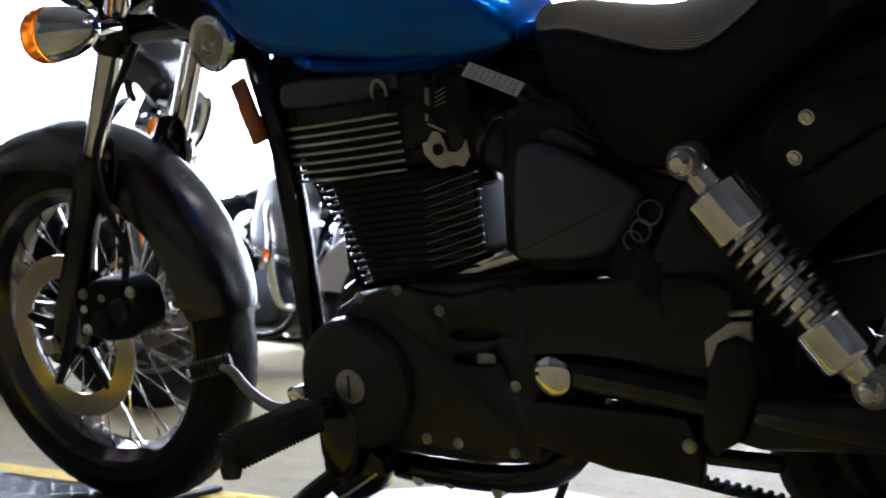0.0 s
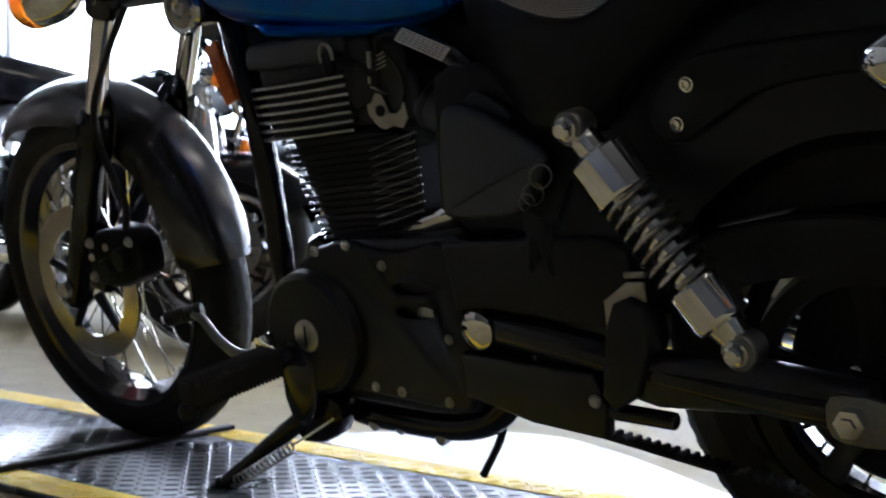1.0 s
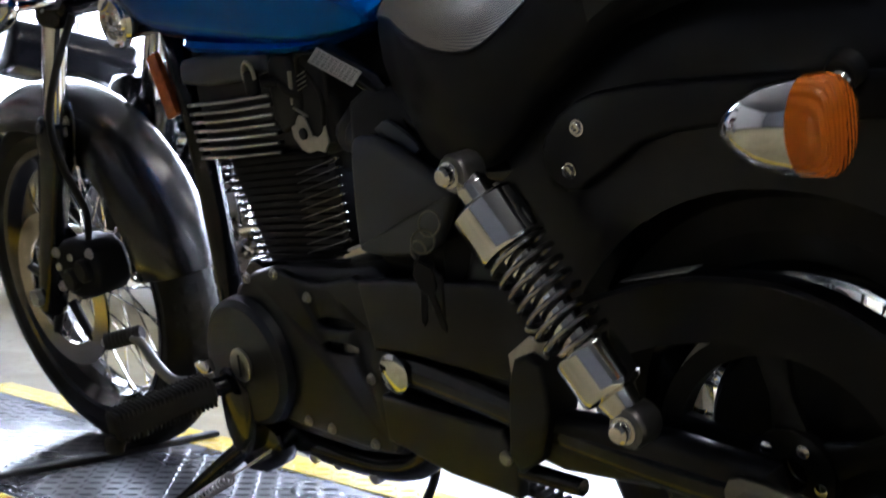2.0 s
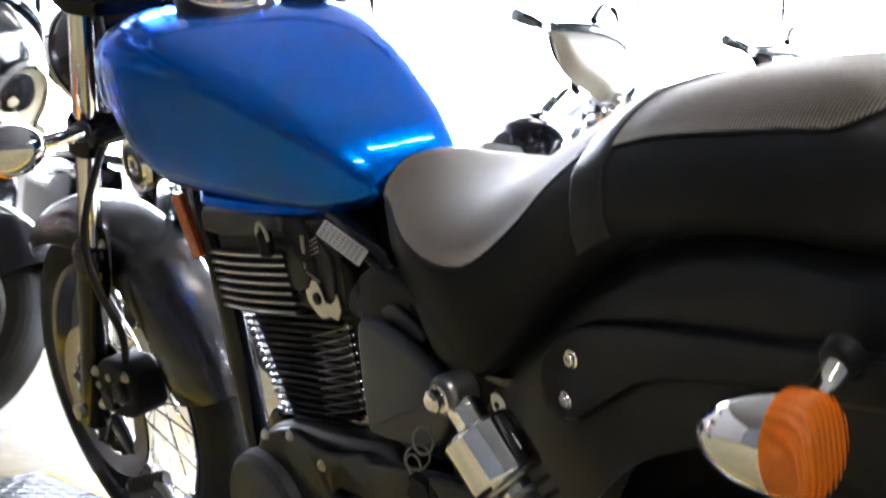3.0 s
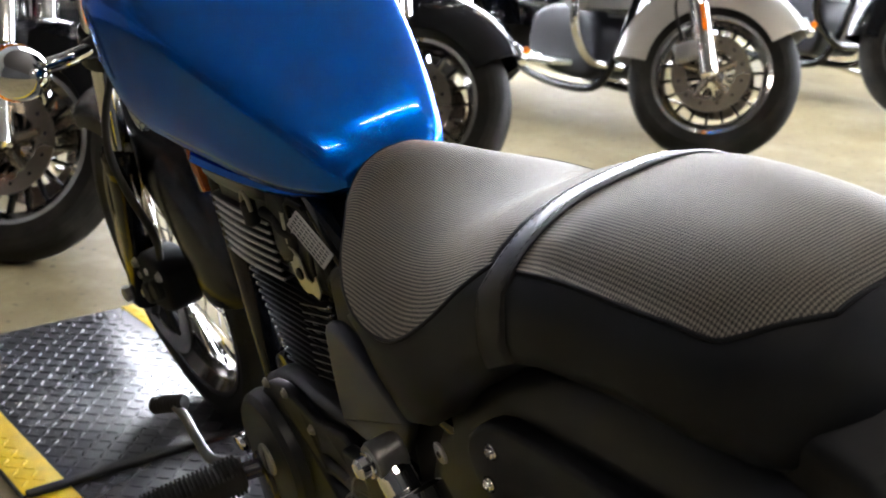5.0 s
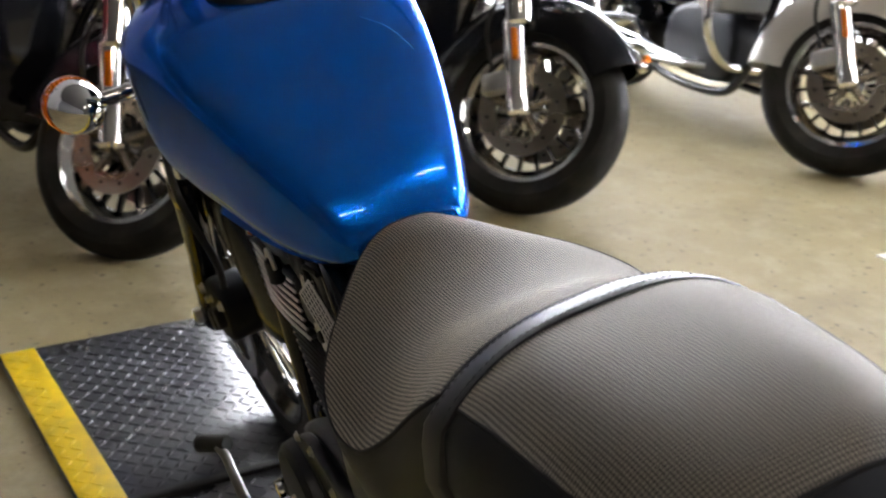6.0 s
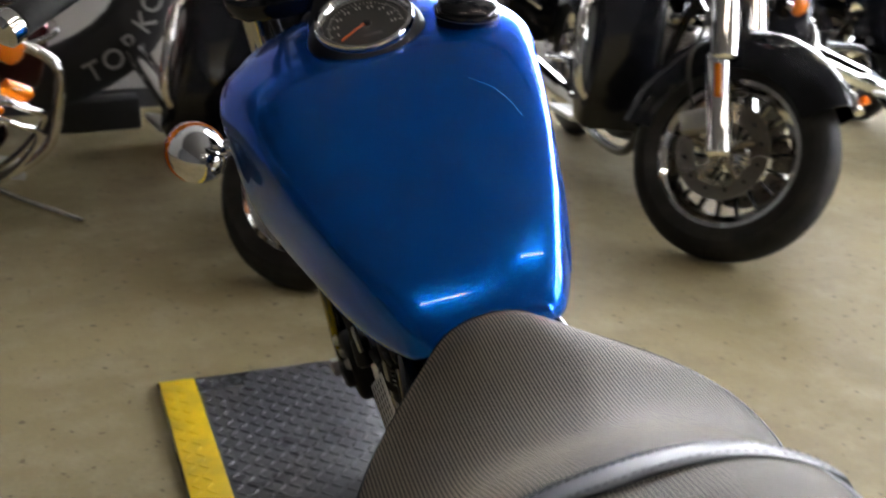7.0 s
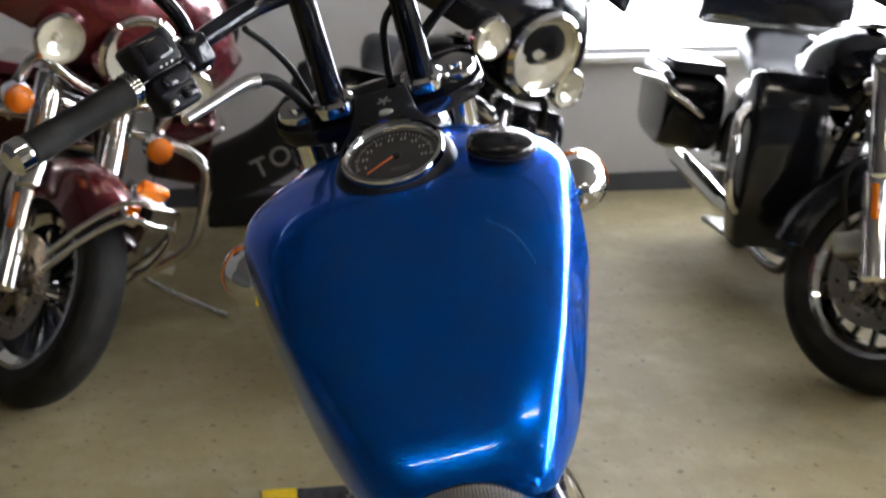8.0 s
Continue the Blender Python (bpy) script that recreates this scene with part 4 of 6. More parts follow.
PANEL = [(0.93, 1.0), (1.22, 1.0), (1.27, 0.985), (1.32, 0.93), (1.352, 0.83)]
STRAP = 1.368


def seat_middle(x):
    """The seat sits a little askew on the frame."""
    return 0.0045 - 0.0265 * (x - 0.6)


def seat_top(x, u, up=0.0):
    """A point of the seat's upper face, u from -1 to 1 across it."""
    zb, zt, w = table(SEAT, x)
    flat = 2.6 + 0.9 * min(1.0, max(0.0, (x - 1.36) / 0.06))
    return Vector((x, u * w + seat_middle(x), zt - table(DROP, x)[0] * abs(u) ** flat + up))


def panel_reach(x):
    """How far across the seat the perforated panel goes."""
    if x < 1.36:
        return table(PANEL, x)[0]
    return 0.895 - 0.35 * max(0.0, (x - 1.585) / 0.053) ** 2


def seat_side(x, out=0.0):
    """The seat's flank from its lower edge up to the shoulder, on the y < 0 side of its middle."""
    zb, zt, w = table(SEAT, x)
    low = min(w, table(LOW, x)[0])
    edge = zt - table(DROP, x)[0]
    return [(-low + 0.012 - out, zb), (-low - 0.004 - out, zb + 0.012), (-0.6 * low - 0.4 * w - 0.008 - out, zb + 0.45 * (edge - zb)), (-w - 0.003 - out, edge - 0.014)]


def seat_section(x):
    side, mid = seat_side(x), seat_middle(x)
    top = [tuple(seat_top(x, -1 + k / 9)) for k in range(19)]
    return [(x, mid + y, z) for y, z in side] + top + [(x, mid - y, z) for y, z in reversed(side)]


xs = [SEAT[0][0] + (SEAT[-1][0] - SEAT[0][0]) * i / 90 for i in range(91)]
seat = part("seat", rings([seat_section(x) for x in xs]), VINYL, bike, "two-up black vinyl seat with a grab strap", sharp=70)


def top_panel(x0, x1, name, label):
    loops = []
    for i in range(57):
        x = x0 + (x1 - x0) * i / 56
        f = panel_reach(x)
        loops.append([seat_top(x, f * (-1 + k / 11), 0.0025) for k in range(23)])
    bm = rings(loops, close=False, caps=False)
    bmesh.ops.solidify(bm, geom=bm.faces[:], thickness=0.002)
    return part(name, bm, PERF, seat, label, sharp=70)


top_panel(0.946, 1.352, "saddle_panel", "perforated saddle panel")
top_panel(1.386, 1.638, "pillion_panel", "perforated pillion panel")
for side in (-1, 1):
    for x0, x1 in ((0.946, 1.350), (1.388, 1.638)):
        pts = []
        for i in range(33):
            x = x0 + (x1 - x0) * i / 32
            pts.append(seat_top(x, side * panel_reach(x), 0.0008))
        part("piping", pipe(pts, 0.0021, 8, 2), VINYL, seat, "rolled edge piping")
# seams across the ends of the panels
for x in (0.946, 1.6385):
    f = panel_reach(x)
    part("seam", pipe([seat_top(x, f * (-1 + k / 7), 0.0015) for k in range(15)], 0.0021, 8, 2), VINYL, seat, "rolled seam")
part("rear_seam", pipe([(1.6545, -0.02, 0.812), (1.655, -0.02, 0.797), (1.6545, -0.02, 0.782)], 0.0016, 6), VINYL, seat, "upright seam")

# the strap across
loops = []
for dx, up in ((-0.019, 0.0005), (-0.0175, 0.0045), (-0.013, 0.006), (0.013, 0.006), (0.0175, 0.0045), (0.019, 0.0005)):
    x = STRAP + dx
    side, mid = seat_side(x, up), seat_middle(x)
    over = [tuple(seat_top(x, (-1 + k / 9) * (1 + up * 3), up)) for k in range(19)]
    loops.append([(x, mid + y, z) for y, z in side[1:]] + over + [(x, mid - y, z) for y, z in reversed(side[1:])])
part("grab_strap", rings(loops, close=False, caps=False), STRAPMAT, seat, "smooth black grab strap", sharp=50)


def across(x, u):
    """The slope of the seat's upper face across it, in degrees."""
    a, b = seat_top(x, u - 0.01), seat_top(x, u + 0.01)
    return math.degrees(math.atan2(b.z - a.z, b.y - a.y))


# gathered binding stitched along the front of the strap
bm = bmesh.new()
for k in range(130):
    u = -0.84 + 1.68 * k / 129
    q = seat_top(STRAP - 0.025, u, 0.002)
    box(0.013, 0.0016, 0.0024, pose(q.x, q.y, q.z, across(q.x, u), -24, 3 * (-1) ** k), 0.0006, bm, 1)
part("strap_binding", bm, STRAPMAT, seat, "gathered black binding")
for off in (-0.012, 0.012):
    bm = bmesh.new()
    for k in range(46):
        u = -0.97 + 1.94 * k / 45
        q = seat_top(STRAP + off, u, 0.0064)
        box(0.0007, 0.0036, 0.0006, pose(q.x, q.y, q.z - 0.0002, across(q.x, u)), 0.0002, bm, 1)
    part("stitching", bm, STRAPMAT, seat, "black thread")

# rear fender and its struts
loops = []
for i in range(33):
    a = radians(186 - 204 * i / 32)
    r = 0.486 - 0.01 * (i / 32)
    wide = 0.134
    sect = []
    for k in range(31):
        b = math.pi * k / 30
        sect.append((r - 0.195 + 0.195 * math.sin(b) ** 0.24, -wide * math.cos(b)))
    for k in range(30, -1, -1):
        b = math.pi * k / 30
        sect.append((r - 0.195 + 0.191 * math.sin(b) ** 0.24, -(wide - 0.003) * math.cos(b)))
    loops.append([(RAX.x + 0.03 + rr * math.cos(a), y, RAX.z + rr * math.sin(a)) for rr, y in sect])
rear_fender = part("rear_fender", rings(loops), CRINKLE, bike, "satin black rear fender")
strut_out = [(1.268, 0.590), (1.262, 0.63), (1.30, 0.665), (1.35, 0.682), (1.50, 0.688), (1.70, 0.688), (1.80, 0.676), (1.80, 0.645), (1.66, 0.650), (1.50, 0.647), (1.40, 0.636), (1.34, 0.600), (1.30, 0.575)]
strut = part("fender_strut", plate(strut_out, -0.152, -0.122, 0.006, 3, 1), PLASTIC, rear_fender, "black cast fender strut")
part("fender_strut", plate(strut_out, 0.122, 0.152, 0.006, 3, 1), PLASTIC, rear_fender, "black cast fender strut")
for p in ((1.318, -0.153, 0.645), (1.302, -0.153, 0.602)):
    bolt(strut, p, 0.0068, mat=CHROME)

# shock absorbers
COIL = surface("plated_spring_wire", (0.42, 0.41, 0.40), 0.24, 1.0, 0.15, 150, 0.05)


def shock(side):
    a, b = Vector((1.203, side * 0.205, 0.611)), Vector((1.386, side * 0.200, 0.367))
    d = (b - a).normalized()
    L = (b - a).length
    m = along(a, b)
    s = part("shock_absorber", lathe([(0.014, 0.0), (0.018, 0.02), (0.0185, 0.24), (0.014, 0.29)], 24, None, m), CHROME, bike, "rear shock absorber with chrome covers")
    for q, r in ((a, 0.0185), (b, 0.0195)):
        part("shock_eye", lathe([(0.010, -0.016), (r, -0.016), (r + 0.002, -0.012), (r + 0.002, 0.012), (r, 0.016), (0.010, 0.016)], 28, None, along(q, q + Vector((0, side, 0))), closed=True), SPRING, s, "grey steel mounting eye")
        part("shock_nut", lathe([(0.014, 0.016), (0.014, 0.020), (0.011, 0.021), (0.011, 0.029), (0.008, 0.032), (0, 0.033)], 16, None, along(q, q + Vector((0, side, 0)))), CHROME, s, "chrome dome nut")
    part("upper_cover", lathe([(0.018, 0.036), (0.034, 0.040), (0.0375, 0.044), (0.0375, 0.094), (0.036, 0.097), (0.030, 0.097)], 36, None, m), CHROME, s, "chrome upper cover")
    part("lower_cover", lathe([(0.026, 0.217), (0.032, 0.218), (0.0335, 0.221), (0.0335, 0.264), (0.031, 0.269), (0.022, 0.272), (0.018, 0.290)], 36, None, m), CHROME, s, "chrome lower cover")
    turns, pts = 7.5, []
    for i in range(int(turns * 18) + 1):
        t = i / (turns * 18)
        w = 2 * math.pi * turns * t
        pts.append(m @ Vector((0.0325 * math.cos(w), 0.0325 * math.sin(w), 0.097 + 0.117 * t)))
    part("spring", pipe(pts, 0.0034, 8, curve=False), COIL, s, "bright steel coil spring")
    part("adjuster_hole", lathe([(0.0045, 0), (0.0045, 0.001), (0, 0.0012)], 14, None, m @ pose(0, 0, 0.243) @ along((0, 0, 0), (-0.3, side * -1.0 * -1, 0)) @ pose(0, 0, 0.0348)), PLASTIC, s)
    return s


shock(-1)
shock(1)

# engine
engine = part("engine_case", plate([(0.55, 0.24), (0.60, 0.195), (0.90, 0.185), (0.96, 0.24), (0.97, 0.40), (0.93, 0.46), (0.84, 0.45), (0.66, 0.44), (0.57, 0.39)], -0.115, 0.12, 0.012, 3, 1), CRINKLE, bike, "black single-cylinder engine")
scover = part("side_cover_plate", plate([(0.60, 0.30), (0.61, 0.39), (0.655, 0.43), (0.72, 0.448), (0.775, 0.435), (0.82, 0.43), (0.915, 0.456), (0.930, 0.40), (0.945, 0.32), (0.935, 0.215), (0.90, 0.208), (0.76, 0.215), (0.68, 0.22)], -0.134, -0.116, 0.006, 3, 1), CRINKLE, engine, "satin black engine side cover")
slots = [part("slot_cutter", plate([(0.806, z0 - 0.010), (0.806, z0 + 0.009), (0.888, z0 + 0.013), (0.886, z0 - 0.006)], -0.16, -0.110, 0.0, 1, 1), PLASTIC, engine) for z0 in (0.379, 0.345)]
cut(scover, *slots)
alt = part("generator_cover", lathe([(0.096, 0), (0.098, 0.01), (0.095, 0.026), (0.086, 0.034), (0.074, 0.035), (0.03, 0.037), (0, 0.037)], 56, None, along((0.638, -0.122, 0.303), (0.638, -1, 0.303))), CRINKLE, engine, "round black generator cover")
plug = part("inspection_plug", lathe([(0.025, 0), (0.025, 0.003), (0.023, 0.0045), (0, 0.0045)], 36, None, along((0.643, -0.159, 0.304), (0.643, -1, 0.304))), STEEL, alt, "slotted metal plug")
part("plug_slot", box(0.0035, 0.001, 0.034, pose(0.643, -0.164, 0.304, 0, 4), 0), PLASTIC, plug)
part("starter_body", lathe([(0.0, 0), (0.03, 0.004), (0.036, 0.012), (0.036, 0.12), (0.03, 0.13), (0, 0.132)], 28, None, along((0.618, -0.095, 0.405), (0.618, 1, 0.405))), BLACK, engine, "gloss black starter body")
part("sprocket_bolt", lathe([(0.016, 0), (0.016, 0.003), (0.010, 0.005), (0.009, 0.003), (0, 0.003)], 20, None, along((0.852, -0.1165, 0.341), (0.852, -1, 0.341))), STEEL, engine)
for p in ((0.796, -0.134, 0.413), (0.904, -0.134, 0.314), (0.728, -0.134, 0.440), (0.66, -0.134, 0.428), (0.80, -0.134, 0.226), (0.89, -0.134, 0.221), (0.748, -0.134, 0.228)):
    bolt(engine, p, 0.0062)
# cylinder: a stack of cooling fins, tilted a little forward at its top
cyl = part("cylinder", plate([(0.640, 0.43), (0.825, 0.45), (0.815, 0.60), (0.575, 0.60)], -0.079, 0.079, 0.012, 3), CRINKLE, engine, "finned black cylinder")
for k in range(15):
    z = 0.445 + 0.0105 * k
    x0 = 0.632 - 0.0045 * k
    x1 = 0.835 - 0.001 * k
    bm = box(x1 - x0, 0.176, 0.0032, pose((x0 + x1) / 2, 0, z, 0, -5), 0.0014, seg=1)
    part("fin", bm, FIN, cyl)
    part("fin_tip", ball(0.0036, pose(x0 + 0.003, -0.083, z - 0.0085), 1.3, 1.2, 0.75, 12), CHROME, cyl, "polished fin tip")
part("rear_barrel", plate([(0.752, 0.455), (0.842, 0.480), (0.838, 0.588), (0.760, 0.572)], -0.084, 0.07, 0.006, 2), CRINKLE, engine, "black rear face of the cylinder")
for k in range(10):
    z = 0.458 + 0.0122 * k
    bm = box(0.092, 0.016, 0.0024, pose(0.802, -0.084, z + 0.013, 0, -15), 0.0008, seg=1)
    part("rear_fin", bm, FIN, cyl)
    part("fin_edge", rod((0.762 - 0.0006 * (9 - k), -0.0925, z + 0.002), (0.848 - 0.0004 * (9 - k), -0.0925, z + 0.025), 0.0008, n=6), SPRING, cyl, "worn fin edge")
    part("fin_tip", ball(0.0034, pose(0.850 - 0.0004 * (9 - k), -0.088, z + 0.026), 0.9, 1.2, 0.8, 10), CHROME, cyl, "bright worn fin tip")
hd = part("cylinder_head", plate([(0.548, 0.585), (0.755, 0.60), (0.85, 0.61), (0.85, 0.72), (0.80, 0.735), (0.542, 0.728)], -0.088, 0.088, 0.012, 3), CRINKLE, engine, "black cylinder head with polished fin edges")
for k in range(7):
    z = 0.590 + 0.0129 * k
    x0, x1 = 0.541 - 0.0018 * k, 0.744 - 0.001 * k
    bm = box(x1 - x0, 0.196, 0.0045, pose((x0 + x1) / 2, 0, z + 0.0055, 0, -3.2), 0.0018, seg=1)
    part("head_fin", bm, CRINKLE, hd)
    part("head_fin_edge", pipe([(x0 - 0.004, -0.082, z - 0.0010), (x0 + 0.010, -0.0955, z), ((x0 + x1) / 2, -0.1005, z + 0.0045), (x1 - 0.02, -0.0985, z + 0.0102), (x1, -0.0975, z + 0.0115)], 0.0021, 8, 5), STEEL, hd, "polished fin edge")
part("rocker_cover", plate([(0.530, 0.690), (0.528, 0.722), (0.542, 0.738), (0.73, 0.742), (0.745, 0.735), (0.742, 0.702)], -0.100, 0.095, 0.010, 3, 1), GREY, hd, "dark satin rocker cover")
part("camshaft_cover", plate([(0.735, 0.62), (0.735, 0.72), (0.76, 0.738), (0.80, 0.73), (0.80, 0.64)], -0.096, 0.09, 0.010, 3, 1), CRINKLE, hd)
tap = part("fuel_tap", rod((0.727, -0.112, 0.688), (0.727, -0.112, 0.722), 0.010, n=18, edge=0.003), PLASTIC, bike, "fuel tap with a bright clip")
part("tap_clip", pipe([(0.714, -0.113, 0.708), (0.714, -0.114, 0.722), (0.720, -0.114, 0.732), (0.728, -0.114, 0.732), (0.735, -0.114, 0.724), (0.736, -0.113, 0.710)], 0.0030, 8), STEEL, tap, "bright wire clip")
part("tap_spout", rod((0.735, -0.10, 0.705), (0.765, -0.095, 0.700), 0.007, n=14), PLASTIC, tap)
for k in range(3):
    part("cover_bolt", lathe([(0.005, 0), (0.005, 0.004), (0.003, 0.006), (0, 0.006)], 10, None, along((0.706 + 0.022 * k, -0.098, 0.748 - 0.002 * k), (0.706 + 0.022 * k, -1, 0.75))), STEEL, hd)
carb = part("carburettor", plate([(0.785, 0.61), (0.785, 0.675), (0.81, 0.70), (0.86, 0.69), (0.87, 0.63), (0.84, 0.60)], -0.083, 0.06, 0.01, 3, 1), PLASTIC, bike, "dark carburettor with pale levers")
quad = [(0.770, 0.653), (0.782, 0.649), (0.790, 0.658), (0.801, 0.656), (0.808, 0.643), (0.812, 0.630), (0.824, 0.628), (0.835, 0.634), (0.842, 0.645), (0.846, 0.622), (0.834, 0.608), (0.818, 0.611), (0.800, 0.606), (0.787, 0.611), (0.772, 0.628)]
part("throttle_lever", plate(quad, -0.0935, -0.0905, 0.0008, 1), STEEL, carb, "pale zinc throttle lever")
part("lever_pivot", lathe([(0.008, 0), (0.008, 0.003), (0.004, 0.005), (0, 0.005)], 16, None, along((0.797, -0.0935, 0.633), (0.797, -1, 0.633))), PLASTIC, carb)
part("lever_arm", pipe([(0.791, -0.094, 0.716), (0.789, -0.095, 0.695), (0.785, -0.094, 0.672)], (0.0040, 0.0030), 8), STEEL, carb, "pale cable arm")
part("link_rod", rod((0.786, -0.095, 0.668), (0.812, -0.094, 0.656), 0.0018, n=8), STEEL, carb)
for k in range(4):
    part("return_spring", rod((0.798 + 0.001 * k, -0.092, 0.690 + 0.006 * k), (0.816, -0.090, 0.696 + 0.006 * k), 0.0009, n=6), STEEL, carb)
part("float_bowl", rod((0.825, -0.045, 0.575), (0.822, -0.045, 0.62), 0.030, n=24, edge=0.006), CRINKLE, carb)
part("intake_boot", lathe([(0.034, 0), (0.036, 0.008), (0.030, 0.014), (0.034, 0.02), (0.034, 0.06)], 28, None, along((0.852, -0.05, 0.636), (0.92, -0.05, 0.606))), GREY, carb, "grey rubber intake boot")
for pts in ([(0.842, -0.094, 0.645), (0.850, -0.096, 0.665), (0.838, -0.09, 0.690), (0.80, -0.085, 0.725), (0.76, -0.08, 0.745)], [(0.80, -0.09, 0.71), (0.815, -0.095, 0.735), (0.85, -0.09, 0.735)]):
    part("throttle_cable", pipe(pts, 0.0032), RUBBER, carb)
part("fuel_hose", pipe([(0.765, -0.095, 0.700), (0.785, -0.098, 0.690), (0.80, -0.08, 0.675)], 0.006), RUBBER, carb)
part("exhaust_pipe", pipe([(0.56, 0.07, 0.62), (0.50, 0.10, 0.56), (0.50, 0.13, 0.40), (0.56, 0.15, 0.27), (0.75, 0.16, 0.23), (1.0, 0.17, 0.24), (1.25, 0.175, 0.27)], 0.021, 16), CHROME, bike, "chrome exhaust pipe")
part("muffler", lathe([(0.021, 0), (0.040, 0.05), (0.044, 0.09), (0.044, 0.46), (0.038, 0.50), (0.025, 0.50)], 32, None, along((1.22, 0.178, 0.27), (1.75, 0.185, 0.32))), CHROME, bike, "chrome muffler")
part("breather_tube", pipe([(0.775, -0.05, 0.438), (0.80, -0.058, 0.450), (0.845, -0.060, 0.470), (0.90, -0.05, 0.485), (0.95, -0.02, 0.50)], 0.024, 18), CHROME, bike, "bright metal tube behind the cylinder")
part("tube_clamp", pipe([(0.822, -0.088, 0.440), (0.845, -0.090, 0.437), (0.868, -0.088, 0.447)], 0.005, 8), STEEL, bike, "bright clamp band")

# frame
frame_root = part("frame", pipe([(0.400, 0, 0.87), (0.455, -0.050, 0.77), (0.490, -0.062, 0.66), (0.502, -0.066, 0.52), (0.506, -0.068, 0.36), (0.53, -0.075, 0.24), (0.62, -0.085, 0.178), (0.74, -0.09, 0.168), (0.88, -0.09, 0.175), (0.96, -0.09, 0.22), (0.99, -0.085, 0.32), (0.99, -0.08, 0.46), (1.0, -0.075, 0.60)], 0.0205, 16), BLACK, bike, "gloss black tubular frame")
part("frame_tube", pipe([(0.395, 0, 0.86), (0.435, 0.045, 0.77), (0.475, 0.062, 0.65), (0.497, 0.066, 0.52), (0.502, 0.068, 0.36), (0.53, 0.075, 0.24), (0.62, 0.085, 0.178), (0.74, 0.09, 0.168), (0.88, 0.09, 0.175), (0.96, 0.09, 0.22), (0.99, 0.085, 0.32), (0.99, 0.08, 0.46), (1.0, 0.075, 0.60)], 0.0165, 16), BLACK, frame_root)
part("steering_head", rod((0.335, 0, 0.84), (0.43, 0, 1.03), 0.032, n=24), BLACK, frame_root)
part("engine_mount", plate([(0.462, 0.62), (0.440, 0.80), (0.58, 0.80), (0.58, 0.62)], -0.03, 0.03, 0.006, 2, 1), PLASTIC, frame_root, "black engine mount")
part("neck_cover", box(0.15, 0.105, 0.17, pose(0.325, 0, 0.915, 0, 24), 0.025, seg=3), PLASTIC, frame_root, "black plastic steering neck cover")
part("backbone", pipe([(0.40, 0, 0.93), (0.60, 0, 0.83), (0.85, 0, 0.77), (1.0, 0, 0.72), (1.15, 0, 0.62)], 0.028, 14), BLACK, frame_root)
for y in (-0.085, 0.085):
    part("seat_rail", pipe([(0.80, y * 0.75, 0.755), (0.93, y, 0.70), (1.05, y * 1.1, 0.63), (1.16, y * 1.3, 0.595), (1.30, y * 1.4, 0.62)], 0.015, 12), BLACK, frame_root)
LABEL = pose(0.907, -0.112, 0.720, 0, 22.7) @ pose(0, 0, 0, -38)
label_plate = part("warning_label", box(0.086, 0.0025, 0.021, LABEL, 0.001), PAPER, bike, "grey printed warning label")
for r_ in range(5):
    for k in range(9):
        part("text_bar", box(0.0062, 0.0005, 0.0014, LABEL @ pose(-0.034 + 0.0086 * k, -0.0014, 0.0072 - 0.0036 * r_), 0), DARKTRIM, label_plate)
part("side_reflector", box(0.030, 0.012, 0.10, pose(0.452, -0.082, 0.704, 0, -18), 0.004), REFLECTOR, bike, "amber side reflector")

part("seat_base", plate([(0.835, 0.745), (0.930, 0.735), (0.960, 0.690), (0.925, 0.655), (0.850, 0.680)], -0.030, 0.060, 0.008, 2, 1), PLASTIC, frame_root, "black plastic tray under the saddle")

# side panel, belt guard, swingarm
sp = part("side_panel", plate([(0.922, 0.499), (0.938, 0.626), (0.952, 0.640), (0.985, 0.638), (1.046, 0.613), (1.109, 0.576), (1.103, 0.560), (1.062, 0.498), (0.999, 0.490), (0.933, 0.490)], -0.138, -0.116, 0.010, 4, 2), GREY, bike, "dark grey triangular side panel")
part("panel_tab", plate([(0.958, 0.640), (0.985, 0.655), (1.0, 0.652), (1.046, 0.622), (1.03, 0.61)], -0.116, -0.108, 0.004, 2, 1), GREY, sp)
belt = part("belt_guard", plate([(0.925, 0.452), (1.05, 0.462), (1.175, 0.470), (1.215, 0.455), (1.222, 0.40), (1.18, 0.356), (0.998, 0.366), (0.938, 0.362)], -0.150, -0.128, 0.006, 3), CRINKLE, bike, "satin black belt guard")
part("belt_guard_lower", plate([(0.936, 0.302), (1.147, 0.296), (1.166, 0.255), (1.158, 0.210), (1.045, 0.217), (0.991, 0.229), (0.936, 0.240)], -0.150, -0.128, 0.006, 3), CRINKLE, belt)
part("guard_bolt", lathe([(0.009, 0), (0.009, 0.004), (0.006, 0.007), (0, 0.007)], 12, None, along((1.150, -0.150, 0.262), (1.150, -1, 0.262))), STEEL, belt)
arm = part("swingarm", pipe([(0.97, -0.120, 0.337), (1.10, -0.128, 0.325), (1.25, -0.135, 0.305), (1.40, -0.140, 0.292), (1.50, -0.140, 0.288)], (0.027, 0.022), 20), BLACK, bike, "black tubular swingarm")
part("swingarm_tube", pipe([(0.97, 0.120, 0.337), (1.25, 0.135, 0.305), (1.50, 0.140, 0.288)], (0.027, 0.022), 20), BLACK, arm)
part("swingarm_brace", plate([(1.20, 0.272), (1.228, 0.333), (1.384, 0.334), (1.50, 0.322), (1.51, 0.262), (1.38, 0.273), (1.24, 0.264)], -0.158, -0.122, 0.014, 4), CRINKLE, arm)
